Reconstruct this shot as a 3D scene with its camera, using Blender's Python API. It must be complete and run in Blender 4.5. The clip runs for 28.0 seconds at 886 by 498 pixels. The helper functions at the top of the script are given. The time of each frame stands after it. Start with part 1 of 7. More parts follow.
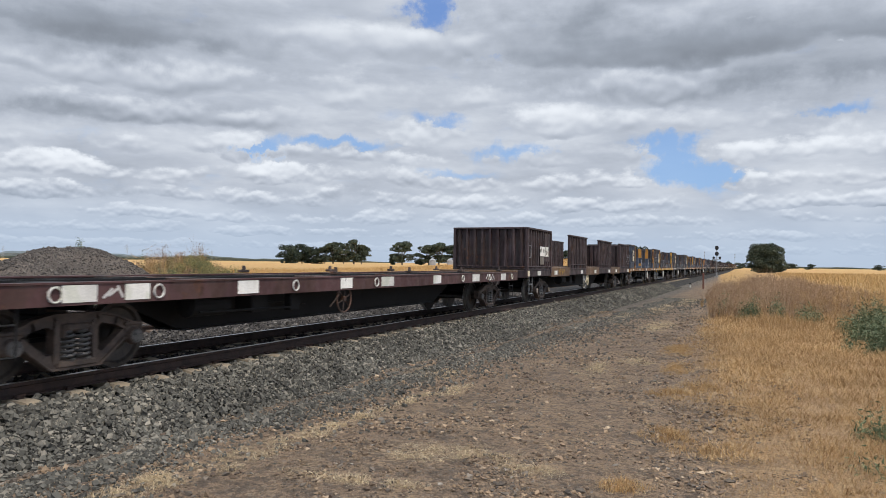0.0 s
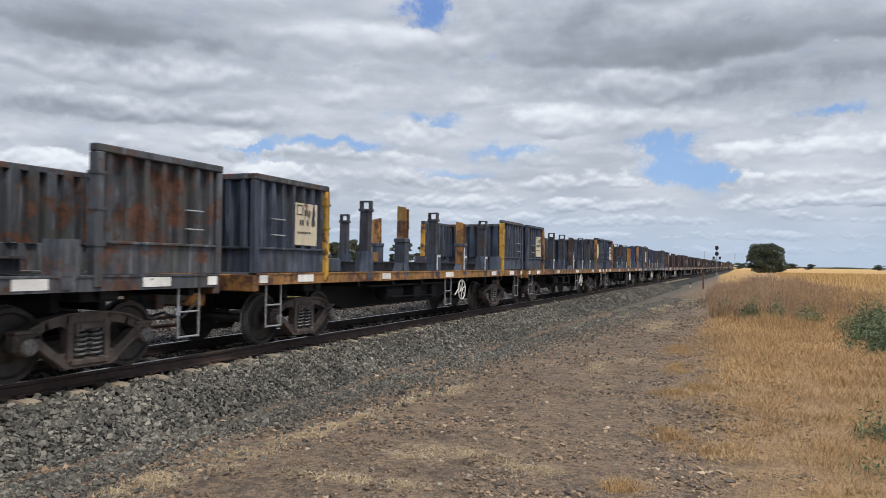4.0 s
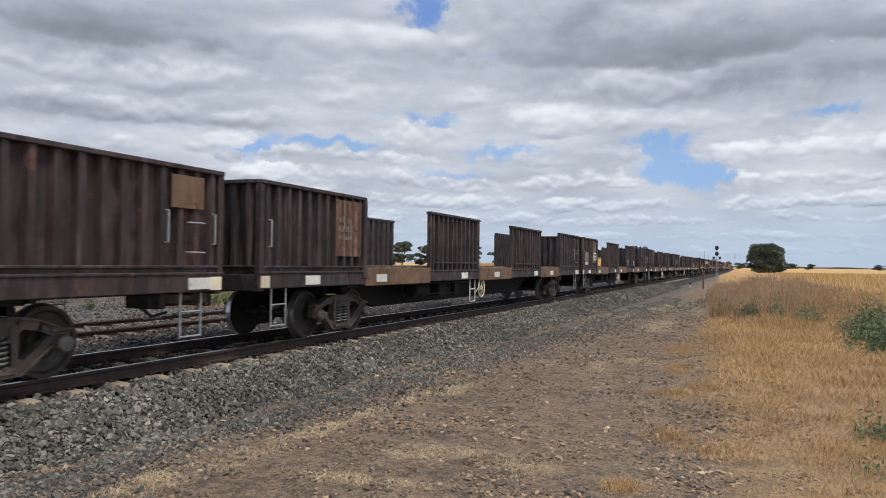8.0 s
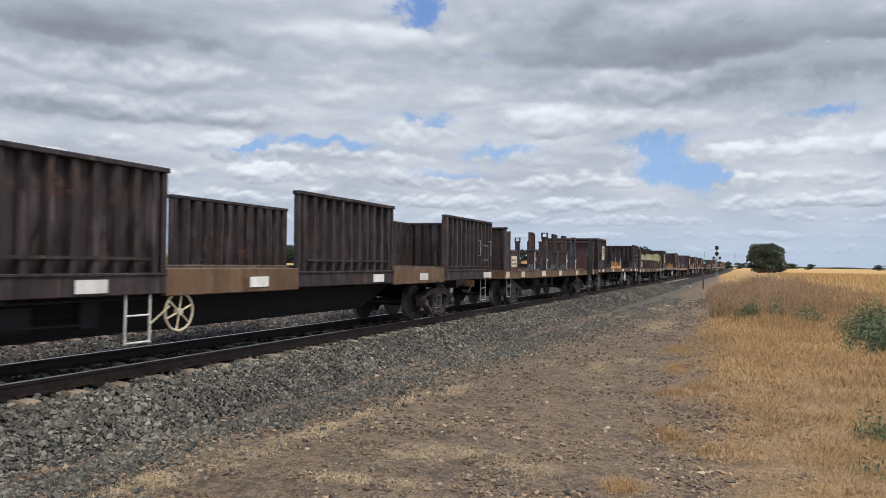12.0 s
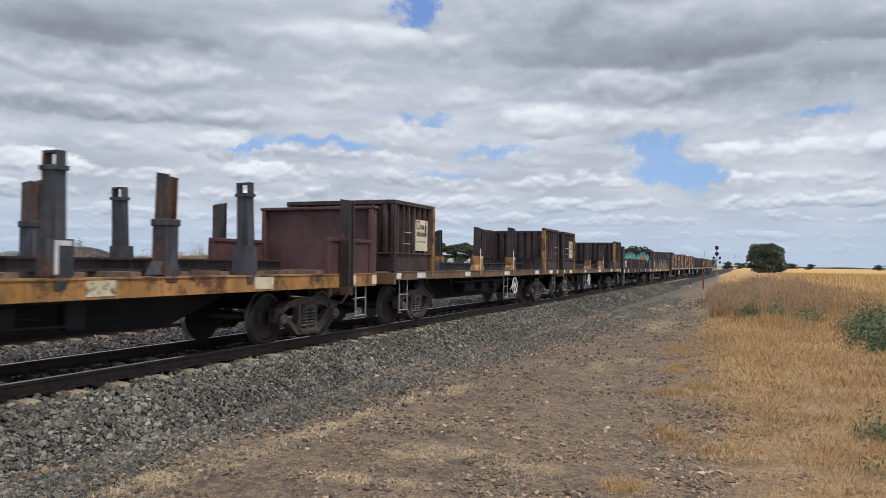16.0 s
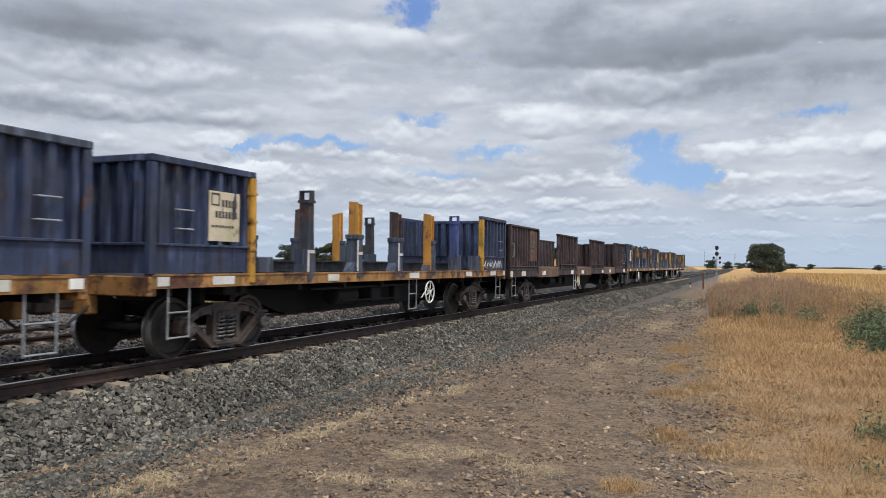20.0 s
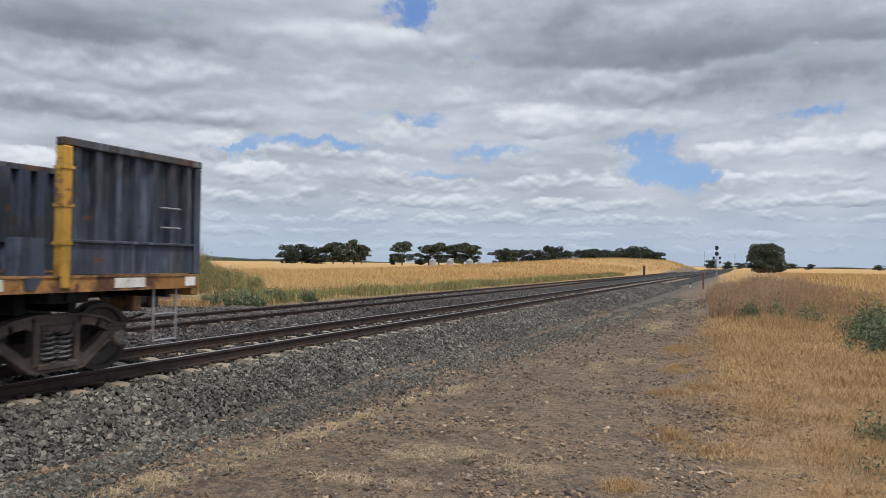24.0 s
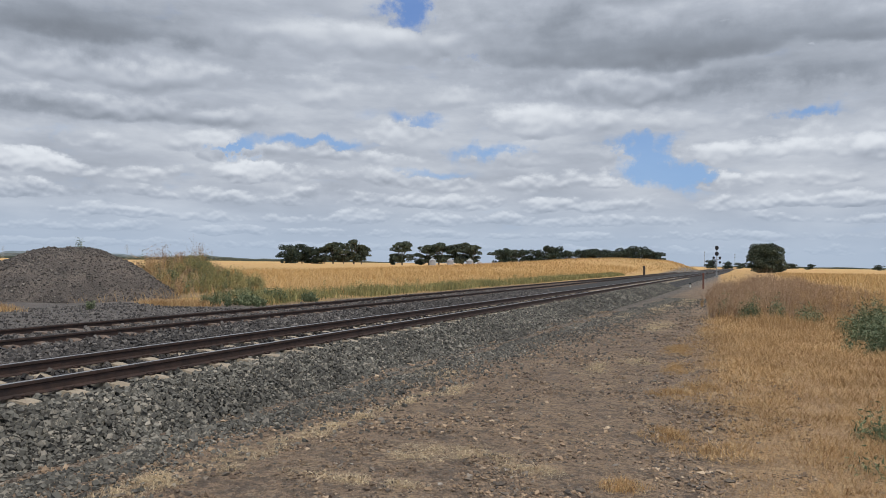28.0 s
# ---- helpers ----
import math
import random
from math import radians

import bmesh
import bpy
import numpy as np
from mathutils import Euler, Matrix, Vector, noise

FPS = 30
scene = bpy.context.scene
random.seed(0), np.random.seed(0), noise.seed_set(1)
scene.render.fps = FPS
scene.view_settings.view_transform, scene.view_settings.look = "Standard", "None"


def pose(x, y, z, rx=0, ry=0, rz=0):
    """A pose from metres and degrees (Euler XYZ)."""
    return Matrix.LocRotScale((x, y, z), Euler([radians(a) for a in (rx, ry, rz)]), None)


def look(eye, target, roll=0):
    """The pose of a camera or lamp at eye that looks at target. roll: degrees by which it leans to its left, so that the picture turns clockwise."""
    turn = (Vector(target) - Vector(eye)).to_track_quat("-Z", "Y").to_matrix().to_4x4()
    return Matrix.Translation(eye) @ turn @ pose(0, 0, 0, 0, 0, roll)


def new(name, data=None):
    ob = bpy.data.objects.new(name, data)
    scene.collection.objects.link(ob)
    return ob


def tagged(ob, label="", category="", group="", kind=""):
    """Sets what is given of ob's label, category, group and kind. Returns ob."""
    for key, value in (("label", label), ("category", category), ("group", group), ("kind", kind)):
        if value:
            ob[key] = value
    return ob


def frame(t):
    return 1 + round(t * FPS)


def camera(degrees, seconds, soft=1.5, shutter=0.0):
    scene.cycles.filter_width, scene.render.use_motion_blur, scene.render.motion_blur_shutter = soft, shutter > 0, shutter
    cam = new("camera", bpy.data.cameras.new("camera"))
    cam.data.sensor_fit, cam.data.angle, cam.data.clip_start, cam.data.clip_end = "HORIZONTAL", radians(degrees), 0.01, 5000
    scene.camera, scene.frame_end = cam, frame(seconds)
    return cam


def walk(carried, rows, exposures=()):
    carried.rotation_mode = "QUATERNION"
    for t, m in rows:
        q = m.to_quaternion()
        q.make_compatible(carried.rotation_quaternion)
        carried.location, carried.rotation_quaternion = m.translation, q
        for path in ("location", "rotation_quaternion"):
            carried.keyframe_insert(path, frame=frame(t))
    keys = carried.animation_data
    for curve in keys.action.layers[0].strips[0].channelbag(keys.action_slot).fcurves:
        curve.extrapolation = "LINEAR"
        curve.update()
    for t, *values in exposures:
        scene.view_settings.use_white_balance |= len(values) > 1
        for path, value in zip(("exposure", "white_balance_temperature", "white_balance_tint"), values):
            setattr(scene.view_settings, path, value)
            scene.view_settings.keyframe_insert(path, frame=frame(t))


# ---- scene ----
# The world: the railway runs along +y, the camera stands at x = y = 0, the dirt beside it is z = 0.
SPEED = 22.24          # of the train, metres a second towards -y
TRACK_X, RAIL_Z = -8.905, 0.65
EYE = Vector((0.0, 0.0, 2.165))
YAW, PITCH, LEAN = radians(22.883), radians(1.098), 0.749

cam = camera(62.98, 28.0, soft=0.45, shutter=0.07)
ahead = Vector((-math.sin(YAW) * math.cos(PITCH), math.cos(YAW) * math.cos(PITCH), math.sin(PITCH)))
view = look(EYE, EYE + ahead * 50, LEAN)
walk(cam, [(0.0, view), (28.0, view)], exposures=((0.0, 0.17), (22.8, 0.17), (24.6, -0.02), (28.0, -0.02)))

# ---- light: a bright, broken overcast, the sun behind thin cloud on the camera's side of the line ----
SUN_EL, SUN_AZ = radians(62), radians(118)     # azimuth from +y towards +x
sun = new("sun", bpy.data.lights.new("sun", "SUN"))
sun.data.energy, sun.data.angle, sun.data.color = 2.7, radians(14), (1.0, 0.93, 0.82)
sun_way = Vector((math.sin(SUN_AZ) * math.cos(SUN_EL), math.cos(SUN_AZ) * math.cos(SUN_EL), math.sin(SUN_EL)))
sun.matrix_world = look(sun_way * 100, (0, 0, 0))

world = bpy.data.worlds.new("overcast")
scene.world = world
world.use_nodes = True
wn = world.node_tree
wn.nodes.clear()
wout = wn.nodes.new("ShaderNodeOutputWorld")
wbg = wn.nodes.new("ShaderNodeBackground")
wsky = wn.nodes.new("ShaderNodeTexSky")
wsky.sky_type, wsky.sun_disc = "NISHITA", False
wsky.sun_elevation, wsky.sun_rotation = SUN_EL, SUN_AZ
wcloud = wn.nodes.new("ShaderNodeTexNoise")
wcloud.inputs["Scale"].default_value, wcloud.inputs["Detail"].default_value = 3.0, 6.0
wramp = wn.nodes.new("ShaderNodeValToRGB")
wramp.color_ramp.elements[0].position, wramp.color_ramp.elements[1].position = 0.30, 0.45
wgrey = wn.nodes.new("ShaderNodeMix")
wgrey.data_type = "RGBA"
wgrey.inputs[7].default_value = (6.2, 7.1, 8.7, 1)
wbg.inputs["Strength"].default_value = 0.10
wn.links.new(wcloud.outputs["Fac"], wramp.inputs["Fac"])
wn.links.new(wramp.outputs["Color"], wgrey.inputs[0])
wn.links.new(wsky.outputs["Color"], wgrey.inputs[6])
wn.links.new(wgrey.outputs[2], wbg.inputs["Color"])
wn.links.new(wbg.outputs["Background"], wout.inputs["Surface"])

# ---- materials ----


class Mat:
    """Makes the nodes of a material and links them."""

    def __init__(self, name, rough=0.8, metal=0.0):
        self.m = bpy.data.materials.new(name)
        self.m.use_nodes = True
        self.t = self.m.node_tree
        self.b = self.t.nodes["Principled BSDF"]
        self.b.inputs["Roughness"].default_value = rough
        self.b.inputs["Metallic"].default_value = metal
        co = self.t.nodes.new("ShaderNodeTexCoord")
        info = self.t.nodes.new("ShaderNodeObjectInfo")
        self.rand = info.outputs["Random"]
        off = self.node("ShaderNodeVectorMath", operation="SCALE")
        off.inputs[0].default_value = (37.0, 53.0, 11.0)
        self.link(self.rand, off.inputs["Scale"])
        add = self.node("ShaderNodeVectorMath", operation="ADD")
        self.link(co.outputs["Object"], add.inputs[0])
        self.link(off.outputs[0], add.inputs[1])
        self.p = add.outputs[0]

    def node(self, kind, **props):
        n = self.t.nodes.new(kind)
        if "operation" in props:
            n.operation = props["operation"]
        return n

    def link(self, a, b):
        self.t.links.new(a, b)

    def noise(self, scale, detail=4.0, rough=0.55, stretch=None):
        src = self.p
        if stretch:
            mul = self.node("ShaderNodeVectorMath", operation="MULTIPLY")
            self.link(src, mul.inputs[0])
            mul.inputs[1].default_value = stretch
            src = mul.outputs[0]
        n = self.node("ShaderNodeTexNoise")
        n.inputs["Scale"].default_value = scale
        n.inputs["Detail"].default_value = detail
        n.inputs["Roughness"].default_value = rough
        self.link(src, n.inputs["Vector"])
        return n.outputs["Fac"]

    def ramp(self, fac, lo, hi, a=0.0, b=1.0):
        n = self.t.nodes.new("ShaderNodeMapRange")
        n.interpolation_type = "SMOOTHSTEP"
        self.link(fac, n.inputs["Value"])
        for i, v in zip((1, 2, 3, 4), (lo, hi, a, b)):
            n.inputs[i].default_value = v
        return n.outputs["Result"]

    def math(self, op, a, b):
        n = self.node("ShaderNodeMath", operation=op)
        for i, v in ((0, a), (1, b)):
            if isinstance(v, (int, float)):
                n.inputs[i].default_value = v
            else:
                self.link(v, n.inputs[i])
        return n.outputs[0]

    def mix(self, fac, a, b, kind="MIX"):
        n = self.t.nodes.new("ShaderNodeMix")
        n.data_type, n.blend_type = "RGBA", kind
        if isinstance(fac, (int, float)):
            n.inputs[0].default_value = fac
        else:
            self.link(fac, n.inputs[0])
        for i, v in ((6, a), (7, b)):
            if isinstance(v, tuple):
                n.inputs[i].default_value = (*v, 1)
            else:
                self.link(v, n.inputs[i])
        return n.outputs[2]

    def island(self):
        return self.t.nodes.new("ShaderNodeNewGeometry").outputs["Random Per Island"]

    def colour(self, c):
        self.link(c, self.b.inputs["Base Color"])

    def bump(self, height, strength=0.3, distance=0.01):
        n = self.t.nodes.new("ShaderNodeBump")
        n.inputs["Strength"].default_value, n.inputs["Distance"].default_value = strength, distance
        self.link(height, n.inputs["Height"])
        self.link(n.outputs["Normal"], self.b.inputs["Normal"])
        return self.m


def paint(name, base, rust=0.3, grime=0.5, rough=0.6, runs=1.0):
    """Weathered paint on steel: faded, grimy, rusting through, streaked down its height."""
    k = Mat(name, rough)
    fade = k.noise(0.9, 5)
    light = tuple(min(1, v * 1.5 + 0.012) for v in base)
    dark = tuple(v * 0.36 for v in base)
    pale = tuple(min(0.85, v * 2.6 + 0.042) for v in base)
    mean = sum(base) / 3
    soil = (0.55 * base[0] + 0.030, 0.45 * base[1] + 0.35 * mean * 0.6 + 0.016, 0.4 * base[2] + 0.012)
    c = k.mix(k.ramp(fade, 0.35, 0.7), base, light)
    # broad soiled and repainted patches with fairly hard edges
    c = k.mix(k.ramp(k.noise(1.5, 5, 0.6, (1.0, 1.0, 0.6)), 0.53, 0.58, 0, min(0.8, grime * 1.1)), c, soil)
    streak = k.noise(7.0, 4, 0.6, (1.0, 1.0, 0.10))
    c = k.mix(k.ramp(streak, 0.44, 0.62, 0, min(1.0, grime * 1.6) * runs), c, dark)
    wash = k.noise(3.0, 3, 0.5, (1.0, 1.0, 0.16))
    c = k.mix(k.ramp(wash, 0.55, 0.75, 0, grime * 0.5 * runs), c, light)
    # pale runs down the ribs
    run = k.math("MULTIPLY", k.ramp(k.noise(9.0, 3, 0.6, (1.0, 1.0, 0.05)), 0.54, 0.63), k.ramp(k.noise(1.6, 3), 0.40, 0.58))
    c = k.mix(k.math("MULTIPLY", run, min(0.8, grime * 1.25) * runs), c, pale)
    spots = k.math("ADD", k.noise(2.2, 8, 0.72), k.math("MULTIPLY", k.noise(0.6, 3), 0.25))
    r = k.mix(k.ramp(k.noise(9.0, 4), 0.3, 0.7), (0.045, 0.020, 0.013), (0.14, 0.058, 0.030))
    c = k.mix(k.ramp(spots, 0.74 - 0.22 * rust, 0.82 - 0.18 * rust), c, r)
    weep = k.math("MULTIPLY", k.ramp(k.noise(5.0, 4, 0.6, (1.0, 1.0, 0.07)), 0.60, 0.70), k.ramp(k.noise(1.1, 3), 0.45, 0.6, 0, 0.25 + 0.6 * rust))
    c = k.mix(k.math("MULTIPLY", weep, 0.3 + 0.7 * runs), c, (0.10, 0.042, 0.022))
    c = k.mix(k.ramp(k.noise(45.0, 3), 0.3, 0.75, 0.0, 0.25), c, dark)
    k.colour(c)
    k.link(k.ramp(k.noise(4.0, 4), 0.3, 0.7, rough - 0.12, min(1.0, rough + 0.22)), k.b.inputs["Roughness"])
    return k.bump(k.noise(60.0, 4), 0.25, 0.004)


def plain(name, a, b, scale, rough=0.85, metal=0.0, bump_scale=0.0, strength=0.4, distance=0.01):
    """Two colours in blotches, with fine grain."""
    k = Mat(name, rough, metal)
    c = k.mix(k.ramp(k.noise(scale, 6, 0.62), 0.32, 0.68), a, b)
    c = k.mix(k.ramp(k.noise(scale * 9, 3), 0.35, 0.75, 0.0, 0.35), c, tuple(v * 0.45 for v in a))
    k.colour(c)
    return k.bump(k.noise(bump_scale or scale * 12, 5), strength, distance)


def islands(name, stops, rough=0.9, translucent=0.0):
    """Each loose piece (a stone, a blade, a leaf) takes a colour of its own."""
    k = Mat(name, rough)
    n = k.t.nodes.new("ShaderNodeValToRGB")
    while len(n.color_ramp.elements) < len(stops):
        n.color_ramp.elements.new(0.5)
    for e, (pos, col) in zip(n.color_ramp.elements, stops):
        e.position, e.color = pos, (*col, 1)
    k.link(k.island(), n.inputs["Fac"])
    c = k.mix(k.ramp(k.noise(0.35, 4), 0.35, 0.7, 0.0, 0.45), n.outputs["Color"], tuple(v * 0.55 for v in stops[0][1]))
    k.colour(c)
    if translucent:
        k.b.inputs["Transmission Weight"].default_value = 0.0
        k.b.inputs["Subsurface Weight"].default_value = 0.0
    return k.m


BROWN = paint("brown wagon paint", (0.036, 0.0195, 0.0205), 0.10, 0.5)
PLATE = paint("smooth dark brown plate paint", (0.034, 0.0195, 0.0205), 0.25, 0.5, runs=0.2)
MAROON = paint("dull maroon wagon paint", (0.035, 0.0185, 0.0195), 0.12, 0.45)
BROWN2 = paint("dark brown wagon paint", (0.0265, 0.0165, 0.0180), 0.10, 0.5)
OXIDE = paint("red oxide wagon paint", (0.062, 0.025, 0.025), 0.15, 0.4, runs=0.25)
BLUE = paint("faded blue wagon paint", (0.024, 0.037, 0.082), 0.06, 0.45)
SLATE = paint("slate grey wagon paint", (0.040, 0.052, 0.078), 0.07, 0.45)
GREY = paint("grey wagon paint", (0.060, 0.065, 0.074), 0.5, 0.5)
BEIGE = paint("dirty beige plate paint", (0.150, 0.130, 0.112), 0.3, 0.55, runs=0.5)
YELLOW = paint("safety yellow paint", (0.47, 0.245, 0.028), 0.42, 0.7, runs=0.35)
ORANGE = paint("rusty orange yellow paint", (0.30, 0.145, 0.040), 0.62, 0.85, runs=0.35)
TAN = paint("tan brown side sill paint", (0.122, 0.068, 0.034), 0.3, 0.5, runs=0.22)
WHITE = paint("dirty white paint", (0.66, 0.64, 0.60), 0.02, 0.25, runs=0.3)
CREAM = paint("cream placard", (0.58, 0.50, 0.36), 0.12, 0.25, runs=0.3)
INK = plain("faded black lettering", (0.06, 0.055, 0.05), (0.10, 0.09, 0.08), 6)
CHALK = plain("white sprayed line", (0.55, 0.53, 0.5), (0.7, 0.68, 0.66), 4)
RUSTPLATE = paint("rust-orange plate", (0.115, 0.058, 0.032), 0.75, 0.6)
TEAL = paint("teal sprayed paint", (0.13, 0.37, 0.33), 0.0, 0.12, runs=0.3)
CREAM2 = paint("pale yellow sprayed paint", (0.55, 0.52, 0.26), 0.0, 0.25, runs=0.4)
CORAL = paint("orange sprayed paint", (0.62, 0.16, 0.07), 0.0, 0.1, runs=0.3)
# Near-black: the deep shade beneath the wagons is put into this colour.
UNDER = plain("shade-black underframe", (0.0035, 0.0036, 0.0045), (0.008, 0.008, 0.009), 1.5, 0.8)
BOGIE = plain("dusty brown bogie casting", (0.046, 0.035, 0.031), (0.125, 0.090, 0.070), 3.0, 0.7)
WHEEL = plain("wheel steel", (0.040, 0.036, 0.034), (0.075, 0.062, 0.052), 5.0, 0.5, 0.5)
AMBER = paint("amber stake paint", (0.45, 0.20, 0.03), 0.2, 0.45, runs=0.4)
RIM = plain("worn wheel rim steel", (0.50, 0.49, 0.48), (0.62, 0.61, 0.60), 8.0, 0.38, 0.9, 0, 0.02, 0.0005)
POSTS = paint("dark stake paint", (0.032, 0.034, 0.044), 0.3, 0.45)
DARKPOST = paint("dark brown stake paint", (0.026, 0.020, 0.019), 0.25, 0.4)
RUSTPOST = paint("rusted stake paint", (0.045, 0.027, 0.021), 0.5, 0.5)
BLUEPOST = paint("bright blue stake paint", (0.030, 0.048, 0.16), 0.05, 0.35)
RAIL = plain("rusty rail web", (0.030, 0.019, 0.016), (0.060, 0.034, 0.026), 6.0, 0.75, 0.2)
CONCRETE = plain("weathered tan concrete", (0.27, 0.215, 0.15), (0.37, 0.31, 0.235), 5.0, 0.9)
OLDWOOD = plain("old grey sleeper timber", (0.11, 0.075, 0.055), (0.19, 0.14, 0.11), 7.0, 0.9)
STONE = islands("crushed grey ballast stone", ((0.0, (0.046, 0.043, 0.037)), (0.35, (0.104, 0.098, 0.083)), (0.78, (0.170, 0.160, 0.135)), (1.0, (0.32, 0.285, 0.23))))
PEBBLE = islands("pale and grey pebbles", ((0.0, (0.075, 0.060, 0.048)), (0.5, (0.145, 0.116, 0.090)), (0.9, (0.22, 0.178, 0.138)), (1.0, (0.38, 0.33, 0.27))))
STRAW = islands("dry straw grass", ((0.0, (0.27, 0.145, 0.058)), (0.35, (0.45, 0.265, 0.108)), (0.7, (0.57, 0.37, 0.170)), (1.0, (0.68, 0.50, 0.27))))
GOLD = islands("golden field grass", ((0.0, (0.50, 0.305, 0.118)), (0.5, (0.56, 0.355, 0.142)), (0.9, (0.61, 0.405, 0.172)), (1.0, (0.66, 0.475, 0.23))))
RUSSET = islands("russet dry weeds", ((0.0, (0.27, 0.168, 0.105)), (0.5, (0.40, 0.255, 0.155)), (0.85, (0.52, 0.355, 0.21)), (1.0, (0.62, 0.47, 0.29))))
GREEN = islands("green weeds", ((0.0, (0.085, 0.115, 0.056)), (0.5, (0.145, 0.178, 0.088)), (0.85, (0.22, 0.245, 0.130)), (1.0, (0.33, 0.32, 0.18))))
OLIVE = islands("half dry olive grass", ((0.0, (0.15, 0.16, 0.062)), (0.5, (0.27, 0.25, 0.095)), (1.0, (0.46, 0.37, 0.16))))
LEAF = islands("dark gum leaves", ((0.0, (0.040, 0.056, 0.036)), (0.5, (0.070, 0.088, 0.054)), (0.85, (0.105, 0.120, 0.074)), (1.0, (0.15, 0.155, 0.10))))
PINE = islands("dark cypress foliage", ((0.0, (0.028, 0.044, 0.031)), (0.6, (0.046, 0.066, 0.044)), (1.0, (0.080, 0.096, 0.062))))
PALE = islands("pale bleached straw", ((0.0, (0.38, 0.265, 0.150)), (0.4, (0.54, 0.41, 0.245)), (1.0, (0.74, 0.62, 0.42))))
BROWNSTONE = islands("brown-grey old ballast stone", ((0.0, (0.038, 0.034, 0.033)), (0.4, (0.080, 0.072, 0.067)), (0.8, (0.125, 0.112, 0.103)), (1.0, (0.22, 0.20, 0.18))))
# Dark brown crib stone, darkened further for the shade under the train.
CRIBSTONE = islands("shade-darkened brown crib stone", ((0.0, (0.018, 0.016, 0.015)), (0.6, (0.042, 0.037, 0.034)), (1.0, (0.10, 0.088, 0.078))))
HEAPSTONE = islands("spoil stone", ((0.0, (0.055, 0.048, 0.044)), (0.5, (0.100, 0.086, 0.076)), (1.0, (0.19, 0.165, 0.145))))
CLOD = islands("dry clods", ((0.0, (0.095, 0.066, 0.047)), (0.45, (0.215, 0.146, 0.094)), (0.85, (0.36, 0.250, 0.155)), (1.0, (0.50, 0.38, 0.26))))
BARK = plain("pale gum bark", (0.14, 0.115, 0.09), (0.30, 0.26, 0.21), 1.2)
ASHBARK = plain("dark bark", (0.05, 0.04, 0.032), (0.09, 0.07, 0.055), 1.5)
RAILTOP = plain("worn rail head", (0.36, 0.34, 0.33), (0.50, 0.48, 0.47), 3.0, 0.30, 0.9, 0, 0.05, 0.001)
STEEL = plain("galvanised steel", (0.30, 0.31, 0.32), (0.42, 0.43, 0.44), 3.0, 0.5, 0.4)
BLACK = plain("matt black signal paint", (0.012, 0.012, 0.013), (0.022, 0.022, 0.023), 4.0, 0.6)
REDPOST = plain("faded red post paint", (0.14, 0.050, 0.034), (0.22, 0.10, 0.07), 5.0, 0.8)
TANKW = plain("white tank sheet", (0.30, 0.31, 0.32), (0.40, 0.41, 0.42), 0.6, 0.5)
GRAVELPILE = plain("dark gravel heap", (0.072, 0.061, 0.054), (0.145, 0.118, 0.098), 0.7, 0.95, 0, 14.0, 1.0, 0.08)


